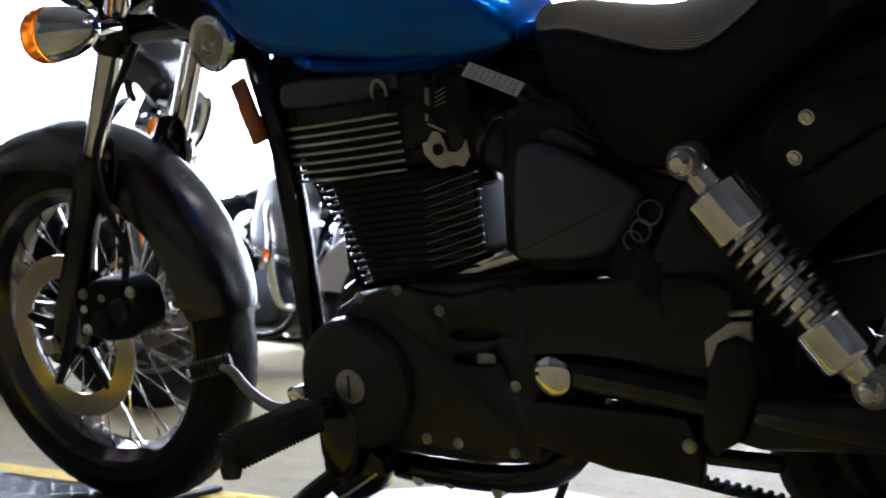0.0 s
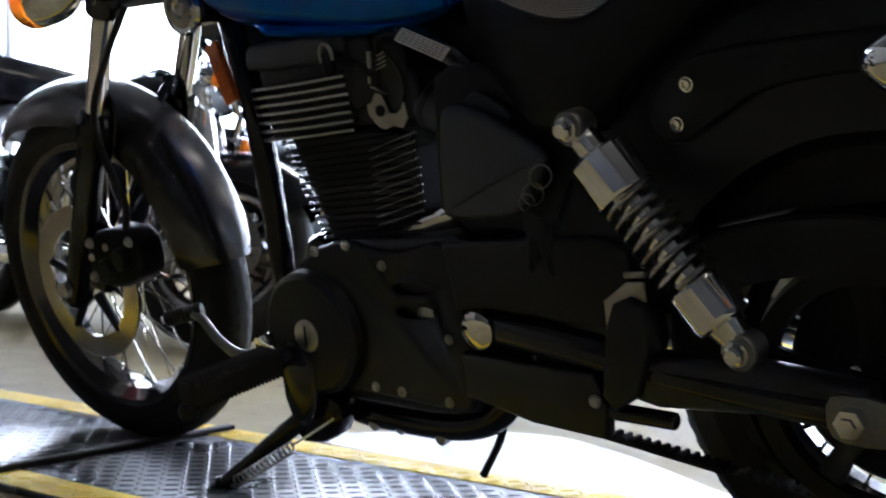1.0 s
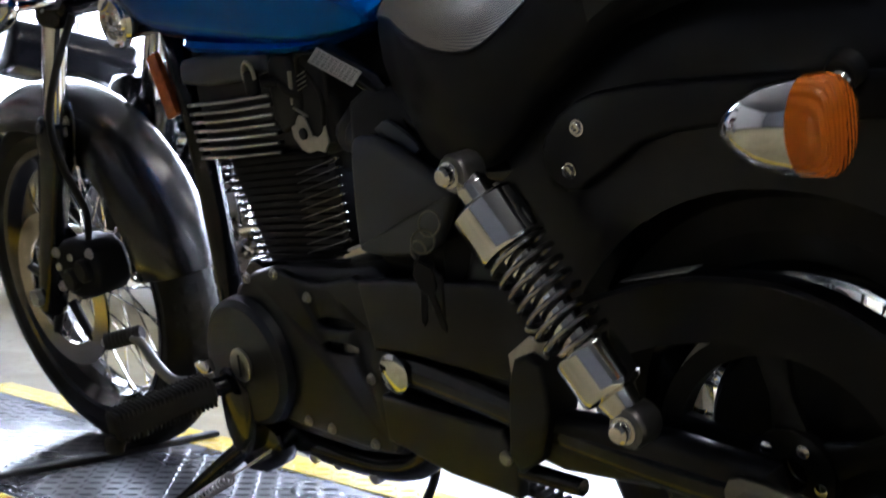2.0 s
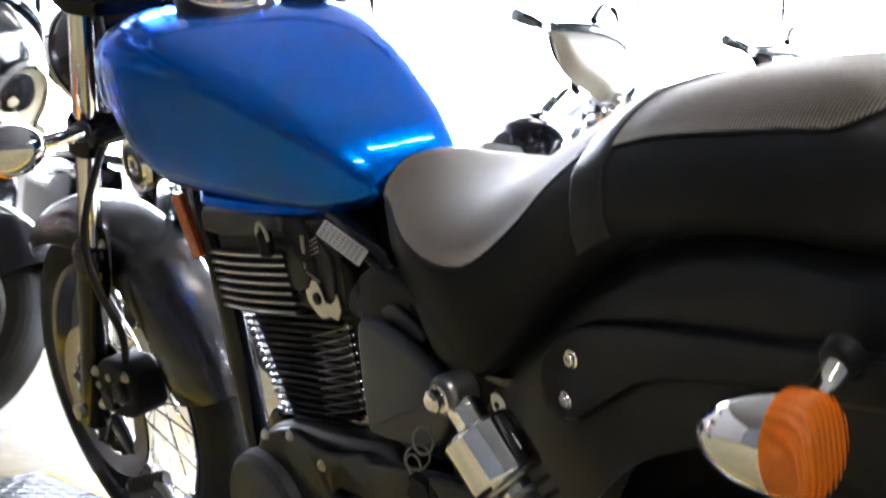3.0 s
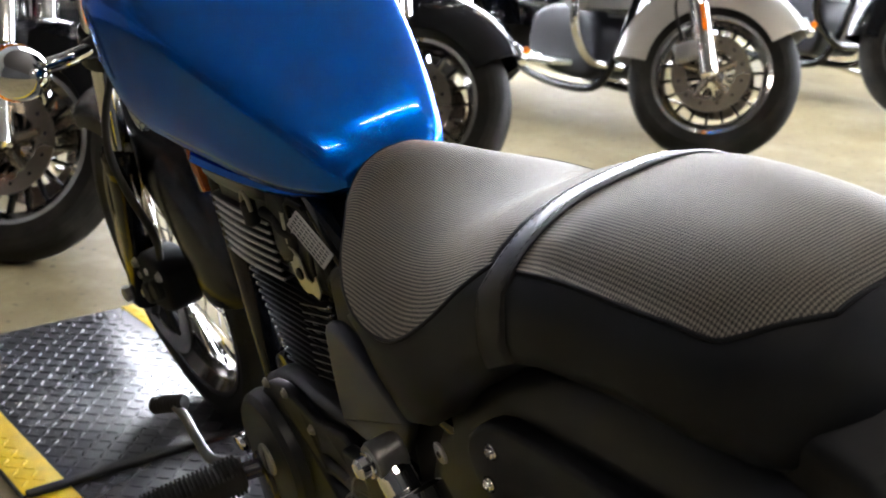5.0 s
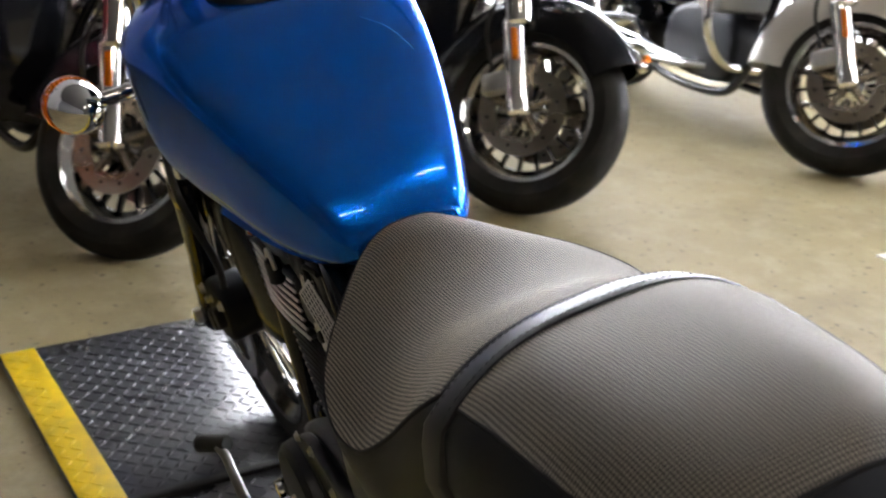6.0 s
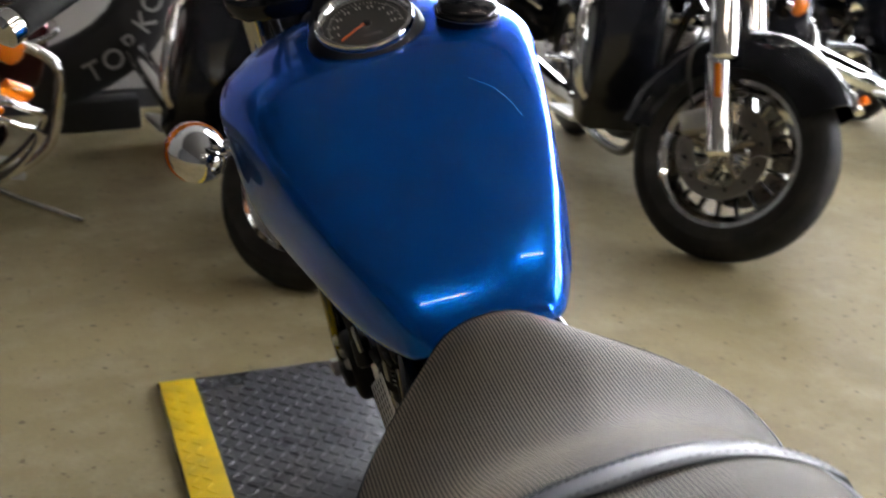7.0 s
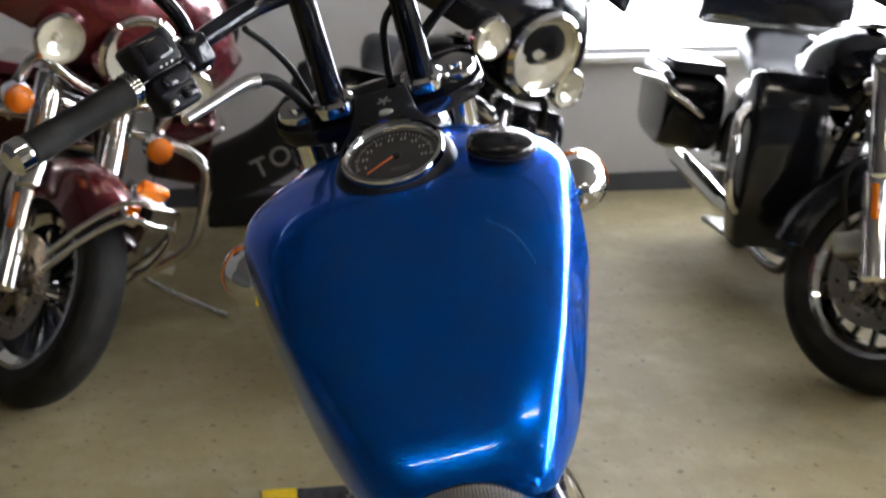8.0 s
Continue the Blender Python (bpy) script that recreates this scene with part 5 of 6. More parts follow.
part("brace_rod", rod((1.172, -0.15, 0.252), (1.262, -0.15, 0.250), 0.011, n=16), BLACK, arm)
part("pivot_cap", lathe([(0.026, 0), (0.026, 0.004), (0.022, 0.007), (0, 0.008)], 32, None, along((0.971, -0.148, 0.337), (0.971, -1, 0.337))), CHROME, arm, "chrome pivot cap")
part("axle_plate", plate([(1.455, 0.268), (1.455, 0.31), (1.48, 0.318), (1.56, 0.305), (1.58, 0.285), (1.55, 0.262), (1.48, 0.258)], -0.168, -0.158, 0.003, 2, 1), SPRING, arm, "metal axle adjuster plate")
part("axle_nut", lathe([(0.017, 0), (0.017, 0.014), (0.010, 0.016), (0.010, 0.022), (0, 0.023)], 6, None, along((1.486, -0.168, 0.288), (1.486, -1, 0.288))), CHROME, arm, "chrome axle nut")
guard_line = smooth_path([(1.20, 0, 0.425), (1.28, 0, 0.458), (1.36, 0, 0.485), (1.44, 0, 0.497), (1.52, 0, 0.494), (1.60, 0, 0.463), (1.665, 0, 0.41), (1.70, 0, 0.32)], 6)
loops = []
for i, q in enumerate(guard_line):
    d = (guard_line[min(i + 1, len(guard_line) - 1)] - guard_line[max(i - 1, 0)]).normalized()
    n = Vector((-d.z, 0, d.x))
    loops.append([q + n * h + Vector((0, y, 0)) for y, h in ((-0.128, -0.066), (-0.130, -0.004), (-0.126, 0.0), (-0.100, 0.0), (-0.096, -0.004), (-0.096, -0.008), (-0.124, -0.008), (-0.124, -0.066))])
part("upper_belt_guard", rings(loops), PLASTIC, bike, "gloss black upper belt guard")
part("caution_label", box(0.088, 0.026, 0.0012, pose(1.366, -0.112, 0.4895, 0, -12), 0.0004), PAPER, bike, "pale grey caution label")
# rear pulley and toothed belt
pul = part("rear_pulley", lathe([(0.124, -0.010), (0.143, -0.012), (0.147, -0.012), (0.147, 0.012), (0.143, 0.012), (0.124, 0.010)], 72, None, pose(RAX.x, -0.098, RAX.z, 90), closed=True), PLASTIC, rear_wheel, "black belt pulley")
part("pulley_rim", lathe([(0.139, -0.0135), (0.154, -0.0150), (0.155, -0.0130), (0.154, -0.0115), (0.139, -0.0105)], 72, None, pose(RAX.x, -0.098, RAX.z, 90), closed=True), PULLEY, pul, "grey metal pulley flange")
for k in range(5):
    a = 2 * math.pi * k / 5 + 0.4
    d, side_ = Vector((math.cos(a), 0, math.sin(a))), Vector((-math.sin(a), 0, math.cos(a)))
    c0, c1 = RAX + d * 0.035 + Vector((0, -0.086, 0)), RAX + d * 0.128 + Vector((0, -0.098, 0))
    bm = rings([[c + side_ * (w_ * u) + Vector((0, v * 0.006, 0)) for u, v in ((-1, -0.5), (-0.7, -1), (0.7, -1), (1, -0.5), (1, 1), (-1, 1))] for c, w_ in ((c0, 0.020), (c0.lerp(c1, 0.5), 0.012), (c1, 0.017))])
    part("pulley_spoke", bm, PLASTIC, pul)
part("pulley_hub", lathe([(0.018, -0.012), (0.040, -0.010), (0.046, -0.004), (0.046, 0.010), (0.018, 0.012)], 36, None, pose(RAX.x, -0.088, RAX.z, 90), closed=True), PLASTIC, pul)
for k in range(5):
    a = 2 * math.pi * k / 5 + 1.03
    part("pulley_bolt", lathe([(0.007, 0), (0.007, 0.006), (0.004, 0.008), (0, 0.008)], 12, None, along((RAX.x + 0.034 * math.cos(a), -0.098, RAX.z + 0.034 * math.sin(a)), (RAX.x + 0.034 * math.cos(a), -1, RAX.z + 0.034 * math.sin(a)))), CHROME, pul)
bb = part("drive_belt", bmesh.new(), RUBBER, bike, "black toothed drive belt")
bm = bmesh.new()
p0, p1 = Vector((0.86, -0.098, 0.235)), Vector((1.46, -0.098, 0.160))
q0, q1 = Vector((0.86, -0.098, 0.40)), Vector((1.46, -0.098, 0.446))
for a, b in ((p0, p1), (q0, q1)):
    d = (b - a).normalized()
    mid = (a + b) / 2
    box((b - a).length, 0.022, 0.005, pose(*mid, 0, -math.degrees(math.atan2(d.z, d.x))), 0.001, bm)
n_t = 44
for k in range(n_t):
    q = p0.lerp(p1, (k + 0.5) / n_t)
    box(0.007, 0.022, 0.006, pose(q.x, q.y, q.z + 0.005, 0, 7.1), 0.0012, bm, 1)
bm.to_mesh(bb.data)
bm.free()
bb.data.materials.append(RUBBER) if not bb.data.materials else None

# foot controls, side stand
peg = part("foot_peg", rod((0.60, -0.15, 0.268), (0.585, -0.20, 0.268), 0.014, n=14), BLACK, bike, "ribbed rubber foot peg")
pa, pb_ = Vector((0.592, -0.185, 0.27)), Vector((0.568, -0.335, 0.262))
pegm = along(pa, pb_)
part("peg_rubber", box(0.050, 0.040, 0.155, pegm @ pose(0, 0, 0.078), 0.010, seg=3), RUBBER, peg)
for k in range(22):
    part("peg_rib", box(0.050, 0.044, 0.0036, pegm @ pose(0, 0, 0.008 + 0.0067 * k), 0.0015, seg=1), RUBBER, peg)
part("peg_bracket", plate([(0.57, 0.17), (0.57, 0.28), (0.60, 0.30), (0.645, 0.28), (0.64, 0.20), (0.61, 0.15)], -0.165, -0.10, 0.01, 3, 1), BLACK, peg, "black bracket")
part("peg_end", lathe([(0.012, 0), (0.016, 0.01), (0.012, 0.024), (0, 0.026)], 14, None, along(pb_ + Vector((0, 0, -0.012)), pb_ + Vector((0, -0.1, -0.5)))), RUBBER, peg)
lev = part("shift_lever", pipe([(0.575, -0.185, 0.278), (0.541, -0.213, 0.283), (0.501, -0.216, 0.304), (0.474, -0.217, 0.332), (0.457, -0.222, 0.343)], (0.0085, 0.0070), 12), SPRING, bike, "polished shift lever")
ra, rb = Vector((0.464, -0.208, 0.346)), Vector((0.412, -0.245, 0.336))
part("shift_rubber", lathe([(0.011, 0), (0.0125, 0.003), (0.0125, 0.056), (0.011, 0.060)], 18, None, along(ra, rb)), RUBBER, lev, "ribbed rubber tip")
for k in range(9):
    q = ra.lerp(rb, 0.08 + 0.105 * k)
    part("rubber_rib", lathe([(0.0125, -0.0015), (0.0138, 0), (0.0125, 0.0015)], 16, None, along(q, q + (rb - ra))), RUBBER, lev)
part("tip_screw", lathe([(0.006, 0), (0.006, 0.003), (0.003, 0.004), (0, 0.004)], 12, None, along(rb, rb + (rb - ra))), STEEL, lev)
part("shift_pinch", box(0.034, 0.022, 0.022, pose(0.545, -0.160, 0.288, 0, -14), 0.005), CHROME, lev)
stand = part("side_stand", pipe([(0.60, -0.12, 0.175), (0.54, -0.14, 0.14), (0.44, -0.185, 0.06), (0.412, -0.199, 0.047)], (0.017, 0.014), 14), BLACK, bike, "black side stand folded out")
part("stand_foot", box(0.07, 0.04, 0.008, pose(0.402, -0.203, 0.042, -14, 0, 30), 0.003), BLACK, stand)
part("stand_bracket", plate([(0.55, 0.12), (0.55, 0.20), (0.62, 0.22), (0.68, 0.19), (0.64, 0.13)], -0.14, -0.10, 0.008, 2, 1), BLACK, stand)
sa, sb = Vector((0.600, -0.188, 0.138)), Vector((0.450, -0.195, 0.056))
sm = along(sa, sb)
reach = (sb - sa).length
pts = [sm @ Vector((0.0085 * math.cos(2 * math.pi * 14 * t), 0.0085 * math.sin(2 * math.pi * 14 * t), reach * t)) for t in [i / 168 for i in range(169)]]
part("stand_spring", pipe(pts, 0.0017, 6, curve=False), STEEL, stand, "coiled return spring")
part("spring_hook", pipe([(0.661, -0.150, 0.179), (0.630, -0.172, 0.158), (0.598, -0.188, 0.140)], 0.0018, 6), STEEL, stand)
part("spring_hook", pipe([sb, (0.438, -0.195, 0.048), (0.434, -0.190, 0.052)], 0.0018, 6), STEEL, stand)
part("stand_lug", rod((0.446, -0.165, 0.060), (0.434, -0.205, 0.046), 0.008, n=10), BLACK, stand)
part("drain_hose", pipe([(0.930, -0.06, 0.21), (0.918, -0.07, 0.155), (0.885, -0.08, 0.098)], 0.0062), RUBBER, bike, "black rubber drain hose")
bolt(bike, (0.63, -0.105, 0.172), 0.010)
for x, z in ((0.70, 0.158), (0.755, 0.160), (0.835, 0.155)):
    part("frame_bolt", rod((x, -0.108, z), (x, -0.085, z), 0.010, n=12), STEEL, bike)

# dark bodies inside the frame
part("air_box", plate([(0.885, 0.46), (0.895, 0.60), (0.91, 0.70), (1.05, 0.68), (1.10, 0.60), (1.10, 0.46)], -0.105, 0.11, 0.015, 3, 1), PLASTIC, bike, "black air box")
part("inner_fender", plate([(1.02, 0.26), (1.04, 0.50), (1.10, 0.62), (1.26, 0.70), (1.33, 0.70), (1.22, 0.58), (1.16, 0.46), (1.15, 0.30)], -0.108, 0.108, 0.012, 3), PLASTIC, bike, "black inner rear fender")
part("tail_body", plate([(1.18, 0.62), (1.24, 0.72), (1.40, 0.80), (1.68, 0.80), (1.72, 0.74), (1.55, 0.72), (1.36, 0.66), (1.26, 0.58)], -0.104, 0.104, 0.015, 3, 1), PLASTIC, bike, "black tail body under the seat")
part("hanger_bracket", plate([(1.182, 0.367), (1.182, 0.401), (1.215, 0.425), (1.240, 0.427), (1.240, 0.40), (1.20, 0.39)], -0.158, -0.152, 0.0015, 1), STEEL, bike, "bare steel bracket")
part("hanger_pin", rod((1.214, -0.155, 0.434), (1.242, -0.155, 0.436), 0.004, n=10), STEEL, bike)
part("peg_hanger", plate([(1.174, 0.285), (1.189, 0.372), (1.202, 0.402), (1.222, 0.410), (1.243, 0.402), (1.246, 0.35), (1.225, 0.29), (1.190, 0.266)], -0.172, -0.118, 0.006, 3), PLASTIC, bike, "black passenger peg hanger")
part("front_brake_hose", pipe([(0.30, 0.04, 1.02), (0.325, 0.06, 1.10), (0.37, 0.10, 1.15), (0.44, 0.20, 1.21), (0.52, 0.31, 1.19)], 0.007), RUBBER, bike, "black rubber hose")

# the bars stand turned a little to the left
STEER = Matrix.Translation((0.30, 0, 0.95)) @ Matrix.Rotation(radians(3), 4, Vector((0.44, 0, 0.90)).normalized()) @ Matrix.Translation((-0.30, 0, -0.95))
for o in bike.children:
    if o.name.split(".")[0] in ("front_wheel", "brake_caliper", "front_fork", "headlamp", "front_fender", "brake_hose", "handlebar", "switch_housing", "clutch_perch", "front_brake_hose") or (o.name.startswith("turn_signal") and o.name != "turn_signal.002"):
        o.matrix_basis = STEER

# the power unit, frame and rear end sit a little higher than the rest
for o in bike.children:
    if o.name.split(".")[0] in ("engine_case", "belt_guard", "swingarm", "shock_absorber", "rear_fender", "upper_belt_guard", "caution_label", "foot_peg", "shift_lever", "helmet_lock"):
        o.matrix_basis = Matrix.Translation((0, 0, 0.007))

# keys hanging at the helmet lock
keys = thing("key_ring", "two keys on linked steel rings hanging by the shock absorber", "keys", BIKE)


def ring_mesh(c, r, wire, ax):
    pts = []
    u = Vector(ax).orthogonal().normalized()
    v = Vector(ax).normalized().cross(u)
    for i in range(25):
        a = 2 * math.pi * i / 24
        pts.append(Vector(c) + (u * math.cos(a) + v * math.sin(a)) * r)
    return pipe(pts, wire, 8, curve=False)


part("ring", ring_mesh((1.160, -0.222, 0.565), 0.0135, 0.0012, (0.2, -1, 0.3)), SPRING, keys)
part("ring", ring_mesh((1.148, -0.224, 0.545), 0.0125, 0.0012, (0.8, -0.5, 0.1)), SPRING, keys)
part("ring", ring_mesh((1.136, -0.222, 0.534), 0.0105, 0.0012, (0.1, -1, 0.1)), SPRING, keys)
for dx, tilt, z in ((0.0, 8, 0.492), (0.018, -14, 0.487)):
    k = part("key", plate([(-0.010, 0.010), (-0.012, 0.030), (0.0, 0.042), (0.012, 0.030), (0.010, 0.010), (0.004, 0.004), (0.004, -0.035), (0.0, -0.042), (-0.004, -0.035), (-0.004, 0.004)], -0.0015, 0.0015, 0.0008, 1), PLASTIC, keys, "flat ignition key", pose(1.140 + dx, -0.226 - dx * 0.3, z, 0, tilt, 25))
part("key_fob", box(0.030, 0.004, 0.052, pose(1.152, -0.218, 0.487, 0, 12, -20), 0.003), PLASTIC, keys, "black plastic fob")
lock = part("helmet_lock", plate([(1.180, 0.568), (1.176, 0.588), (1.188, 0.592), (1.198, 0.580), (1.194, 0.568)], -0.144, -0.140, 0.001, 1, 1), WHITE, bike, "bright tab with a hole")
part("tab_hole", rod((1.187, -0.1448, 0.579), (1.187, -0.143, 0.579), 0.004, n=14, edge=0.0002), PLASTIC, lock)


# ---- the row of parked touring motorcycles ----
def reflector(r, deep, m, n=13, rows=6):
    """A faceted lamp bowl with its bulb shield, opening along z."""
    rnd = random.Random(int(r * 10000))
    loops = [[(r * math.cos(2 * math.pi * k / n), r * math.sin(2 * math.pi * k / n), 0) for k in range(n)]]
    for i in range(1, rows):
        f = 1 - i / rows
        loops.append([(r * f * math.cos(2 * math.pi * (k + 0.5 * (i % 2)) / n), r * f * math.sin(2 * math.pi * (k + 0.5 * (i % 2)) / n), -deep * (1 - f * f) + rnd.uniform(-0.10, 0.10) * deep) for k in range(n)])
    bm = rings(loops, caps=False)
    bmesh.ops.transform(bm, matrix=m, verts=bm.verts[:])
    lathe([(r * 0.20, -deep), (r * 0.22, -deep * 0.5), (r * 0.16, -deep * 0.30), (0, -deep * 0.25)], 12, bm, m)
    return bm


def touring(m, paint, fender_paint, label, fairing=True, screen=False, lowers=True, bags=True, tourpak=False, steer=0.0, lean=10.0, fairing_paint=None, bumper=False, front_size=1.0, front_z=0.10, signal=(0.27, 0.0), plain_bar=False, lamp_size=1.15, leg_paint=None, leg_low=0.28, guard=CHROME):
    root = thing("touring_motorcycle", label, "motorcycle", m @ pose(0, 0, -0.0125, lean, -0.47), "row of parked touring motorcycles")
    pivot = Vector((0.01, 0, 0.32))
    TURNED = Matrix.Translation(pivot) @ Matrix.Rotation(radians(steer), 4, Vector((0.44, 0, 0.90)).normalized()) @ Matrix.Translation(-pivot)

    RAISED = TURNED @ Matrix.Translation((-0.024, 0, front_z)) @ Matrix.Translation((0.12, 0, 0.924)) @ Matrix.Scale(front_size, 4) @ Matrix.Translation((-0.12, 0, -0.924))

    def P(n, bm, mt, lab="", par=None, sharp=38, front=False):
        return part(n, bm, mt, par or root, lab, RAISED if front else None, sharp)

    def cast_wheel(name, c, R, bead, half, turn, discs):
        w = P(name, lathe([(0.03, -0.06), (0.05, -0.05), (0.045, 0.05), (0.03, 0.06)], 24, None, pose(0, 0, 0, 90)), CHROME, "cast wheel with a chrome hub")
        w.matrix_basis = (TURNED if turn else Matrix()) @ pose(*c)
        sect = [(bead, -half * 0.8)]
        for i in range(1, 14):
            a = math.pi * i / 14 - math.pi / 2
            sect.append((bead + (R - bead) * math.cos(a) ** 0.55, half * math.sin(a)))
        sect += [(bead, half * 0.8), (bead - 0.005, half * 0.6), (bead - 0.005, -half * 0.6)]
        P("tyre", lathe(sect, 56, None, pose(0, 0, 0, 90), closed=True), RUBBER, "black road tyre", w)
        h = half * 0.8
        P("rim", lathe([(bead + 0.004, -h), (bead - 0.004, -h + 0.004), (bead - 0.022, -h * 0.6), (bead - 0.03, 0), (bead - 0.022, h * 0.6), (bead - 0.004, h - 0.004), (bead + 0.004, h), (bead - 0.012, h + 0.002), (bead - 0.035, h * 0.7), (bead - 0.042, 0), (bead - 0.035, -h * 0.7), (bead - 0.012, -h - 0.002)], 56, None, pose(0, 0, 0, 90), closed=True), CHROME, "polished rim", w)
        spoke = P("wheel_spoke", box(bead - 0.085, 0.030, 0.010, pose(0.052 + (bead - 0.085) / 2, 0, 0), 0.004), BLACK, "black cast spoke", w)
        for k in range(1, 18):
            again(spoke, pose(0, 0, 0, 0, 20 * k), w)
        for y in discs:
            d = P("brake_disc", lathe([(0.088, -0.003), (0.146, -0.003), (0.146, 0.003), (0.088, 0.003)], 48, None, pose(0, y, 0, 90), closed=True), ROTOR, "drilled steel brake disc", w)
            for k in range(12):
                a = 2 * math.pi * k / 12
                P("disc_slot", rod((0.118 * math.cos(a), y - 0.0036, 0.118 * math.sin(a)), (0.118 * math.cos(a), y + 0.0036, 0.118 * math.sin(a)), 0.0055, n=10, edge=0.0002), PLASTIC, "", w)
            bm = bmesh.new()
            for k in range(5):
                a = 2 * math.pi * k / 5
                rod((0.03 * math.cos(a), y, 0.03 * math.sin(a)), (0.10 * math.cos(a), y, 0.10 * math.sin(a)), 0.016, 0.013, n=8, bm=bm)
            P("disc_carrier", bm, ROTOR, "", w)
        return w

    cast_wheel("front_wheel", (0, 0, 0.32), 0.32, 0.222, 0.065, steer, (-0.085, 0.085))
    cast_wheel("rear_wheel", (1.62, 0, 0.315), 0.315, 0.205, 0.07, 0, (-0.095,))

    def fender(name, c, r, a0, a1, wide, deep, paint_, turn=0.0):
        loops = []
        for i in range(25):
            a = radians(a0 + (a1 - a0) * i / 24)
            sect = []
            for k in range(11):
                b = math.pi * k / 10
                sect.append((r - deep + deep * math.sin(b) ** 0.6, -wide * math.cos(b)))
            for k in range(10, -1, -1):
                b = math.pi * k / 10
                sect.append((r - deep + (deep - 0.004) * math.sin(b) ** 0.6, -(wide - 0.004) * math.cos(b)))
            loops.append([(rr * math.cos(a), y, rr * math.sin(a)) for rr, y in sect])
        f = P(name, rings(loops), paint_, "deep valanced fender")
        f.matrix_basis = (TURNED if turn else Matrix()) @ pose(*c)
        return f

    ff = fender("front_fender", (0, 0, 0.32), 0.385, 138, -4, 0.095, 0.14, fender_paint, steer)
    trim = [(0.285 * math.cos(radians(a)), -0.0985, 0.285 * math.sin(radians(a))) for a in range(86, 136, 6)]
    P("fender_trim", pipe(trim, 0.006, 8, 2), CHROME, "chrome fender trim", ff)
    P("fender_tip", box(0.07, 0.05, 0.03, Matrix.Rotation(radians(20), 4, "Y") @ pose(-0.345, 0, 0.155, 0, -60), 0.01, seg=3), CHROME, "chrome fender tip", ff)
    P("fender_lamp", box(0.02, 0.034, 0.022, Matrix.Rotation(radians(20), 4, "Y") @ pose(-0.372, 0, 0.165, 0, -60), 0.006), ORANGE, "amber fender lamp", ff)
    if bumper:
        for dz in (0.0, -0.045):
            P("fender_rail", pipe([(-0.16, -0.118, 0.11 + dz), (-0.29, -0.112, 0.21 + dz), (-0.385, -0.075, 0.29 + dz), (-0.41, 0, 0.295 + dz), (-0.385, 0.075, 0.29 + dz), (-0.29, 0.112, 0.21 + dz), (-0.16, 0.118, 0.11 + dz)], 0.009, 10), CHROME, "chrome fender rail", ff)
        P("marker_lamp", box(0.035, 0.085, 0.036, pose(-0.355, 0, 0.338, 0, -50), 0.010, seg=3), ORANGE, "amber fender marker", ff)
        ff.matrix_basis = ff.matrix_basis @ Matrix.Rotation(radians(13), 4, "Y")
        P("marker_base", box(0.045, 0.10, 0.02, pose(-0.345, 0, 0.318, 0, -50), 0.006), CHROME, "chrome marker base", ff)
    fender("rear_fender", (1.62, 0, 0.315), 0.375, 175, 0, 0.105, 0.15, paint)
    fk = P("front_fork", box(0.09, 0.28, 0.05, pose(0.235, 0, 0.80, 0, 26), 0.015, seg=3), CHROME, "chrome covered telescopic fork")
    fk.matrix_basis = TURNED.copy()
    for y in (-0.115, 0.115):
        P("slider", lathe([(0.030, 0), (0.038, 0.012), (0.038, 0.30), (0.033, 0.31)], 22, None, along((-0.01, y, 0.295), (0.15, y, 0.62))), CHROME, "polished fork slider", fk)
        P("fork_cover", lathe([(0.036, 0), (0.044, 0.01), (0.044, 0.33), (0.036, 0.34)], 22, None, along((0.10, y, 0.56), (0.27, y, 0.92))), CHROME, "chrome fork cover", fk)
        P("fork_reflector", box(0.018, 0.026, 0.10, pose(0.075, y + (0.03 if y > 0 else -0.03), 0.50, 0, 26), 0.004), ORANGE, "amber fork reflector", fk)
        P("caliper", box(0.10, 0.05, 0.07, pose(0.10, y * 0.95, 0.37, 0, 30), 0.014, seg=3), STEEL, "brake caliper", fk)
        P("brake_hose", pipe([(0.13, y, 0.40), (0.19, y * 1.2, 0.52), (0.20, y * 1.1, 0.65), (0.26, y * 0.7, 0.78)], 0.006), RUBBER, "", fk)
    nac = P("headlamp_nacelle", lathe([(0.0, 0.0), (0.07, 0.01), (0.105, 0.06), (0.115, 0.13), (0.110, 0.17), (0.102, 0.17), (0.09, 0.12), (0, 0.115)], 32, None, along((0.30, 0, 0.95), (0.0, 0, 0.90))), paint if fairing else CHROME, "rounded headlamp nacelle", front=True)
    nac.matrix_basis = RAISED @ Matrix.Translation((0.105, 0, 0.920)) @ Matrix.Scale(lamp_size, 4) @ Matrix.Translation((-0.145, 0, -0.924))
    P("headlamp_rim", lathe([(0.110, 0), (0.112, 0.014), (0.102, 0.024), (0.094, 0.02), (0.094, 0)], 36, None, along((0.145, 0, 0.924), (0.0, 0, 0.90)), closed=True), CHROME, "chrome headlamp rim", nac)
    P("headlamp_lens", reflector(0.097, 0.026, along((0.136, 0, 0.923), (0.0, 0, 0.90))), CLEAR, "bright faceted headlamp reflector", nac, sharp=1)
    lb = P("light_bar", pipe([(0.205, -signal[0], 0.755 + signal[1]), (0.18, -0.19, 0.82), (0.17, -0.10, 0.80), (0.165, 0, 0.79), (0.17, 0.10, 0.80), (0.18, 0.19, 0.82), (0.205, signal[0], 0.755 + signal[1])], 0.014, 12), BLACK if plain_bar else CHROME, "chrome lamp bar with passing lamps", front=True)
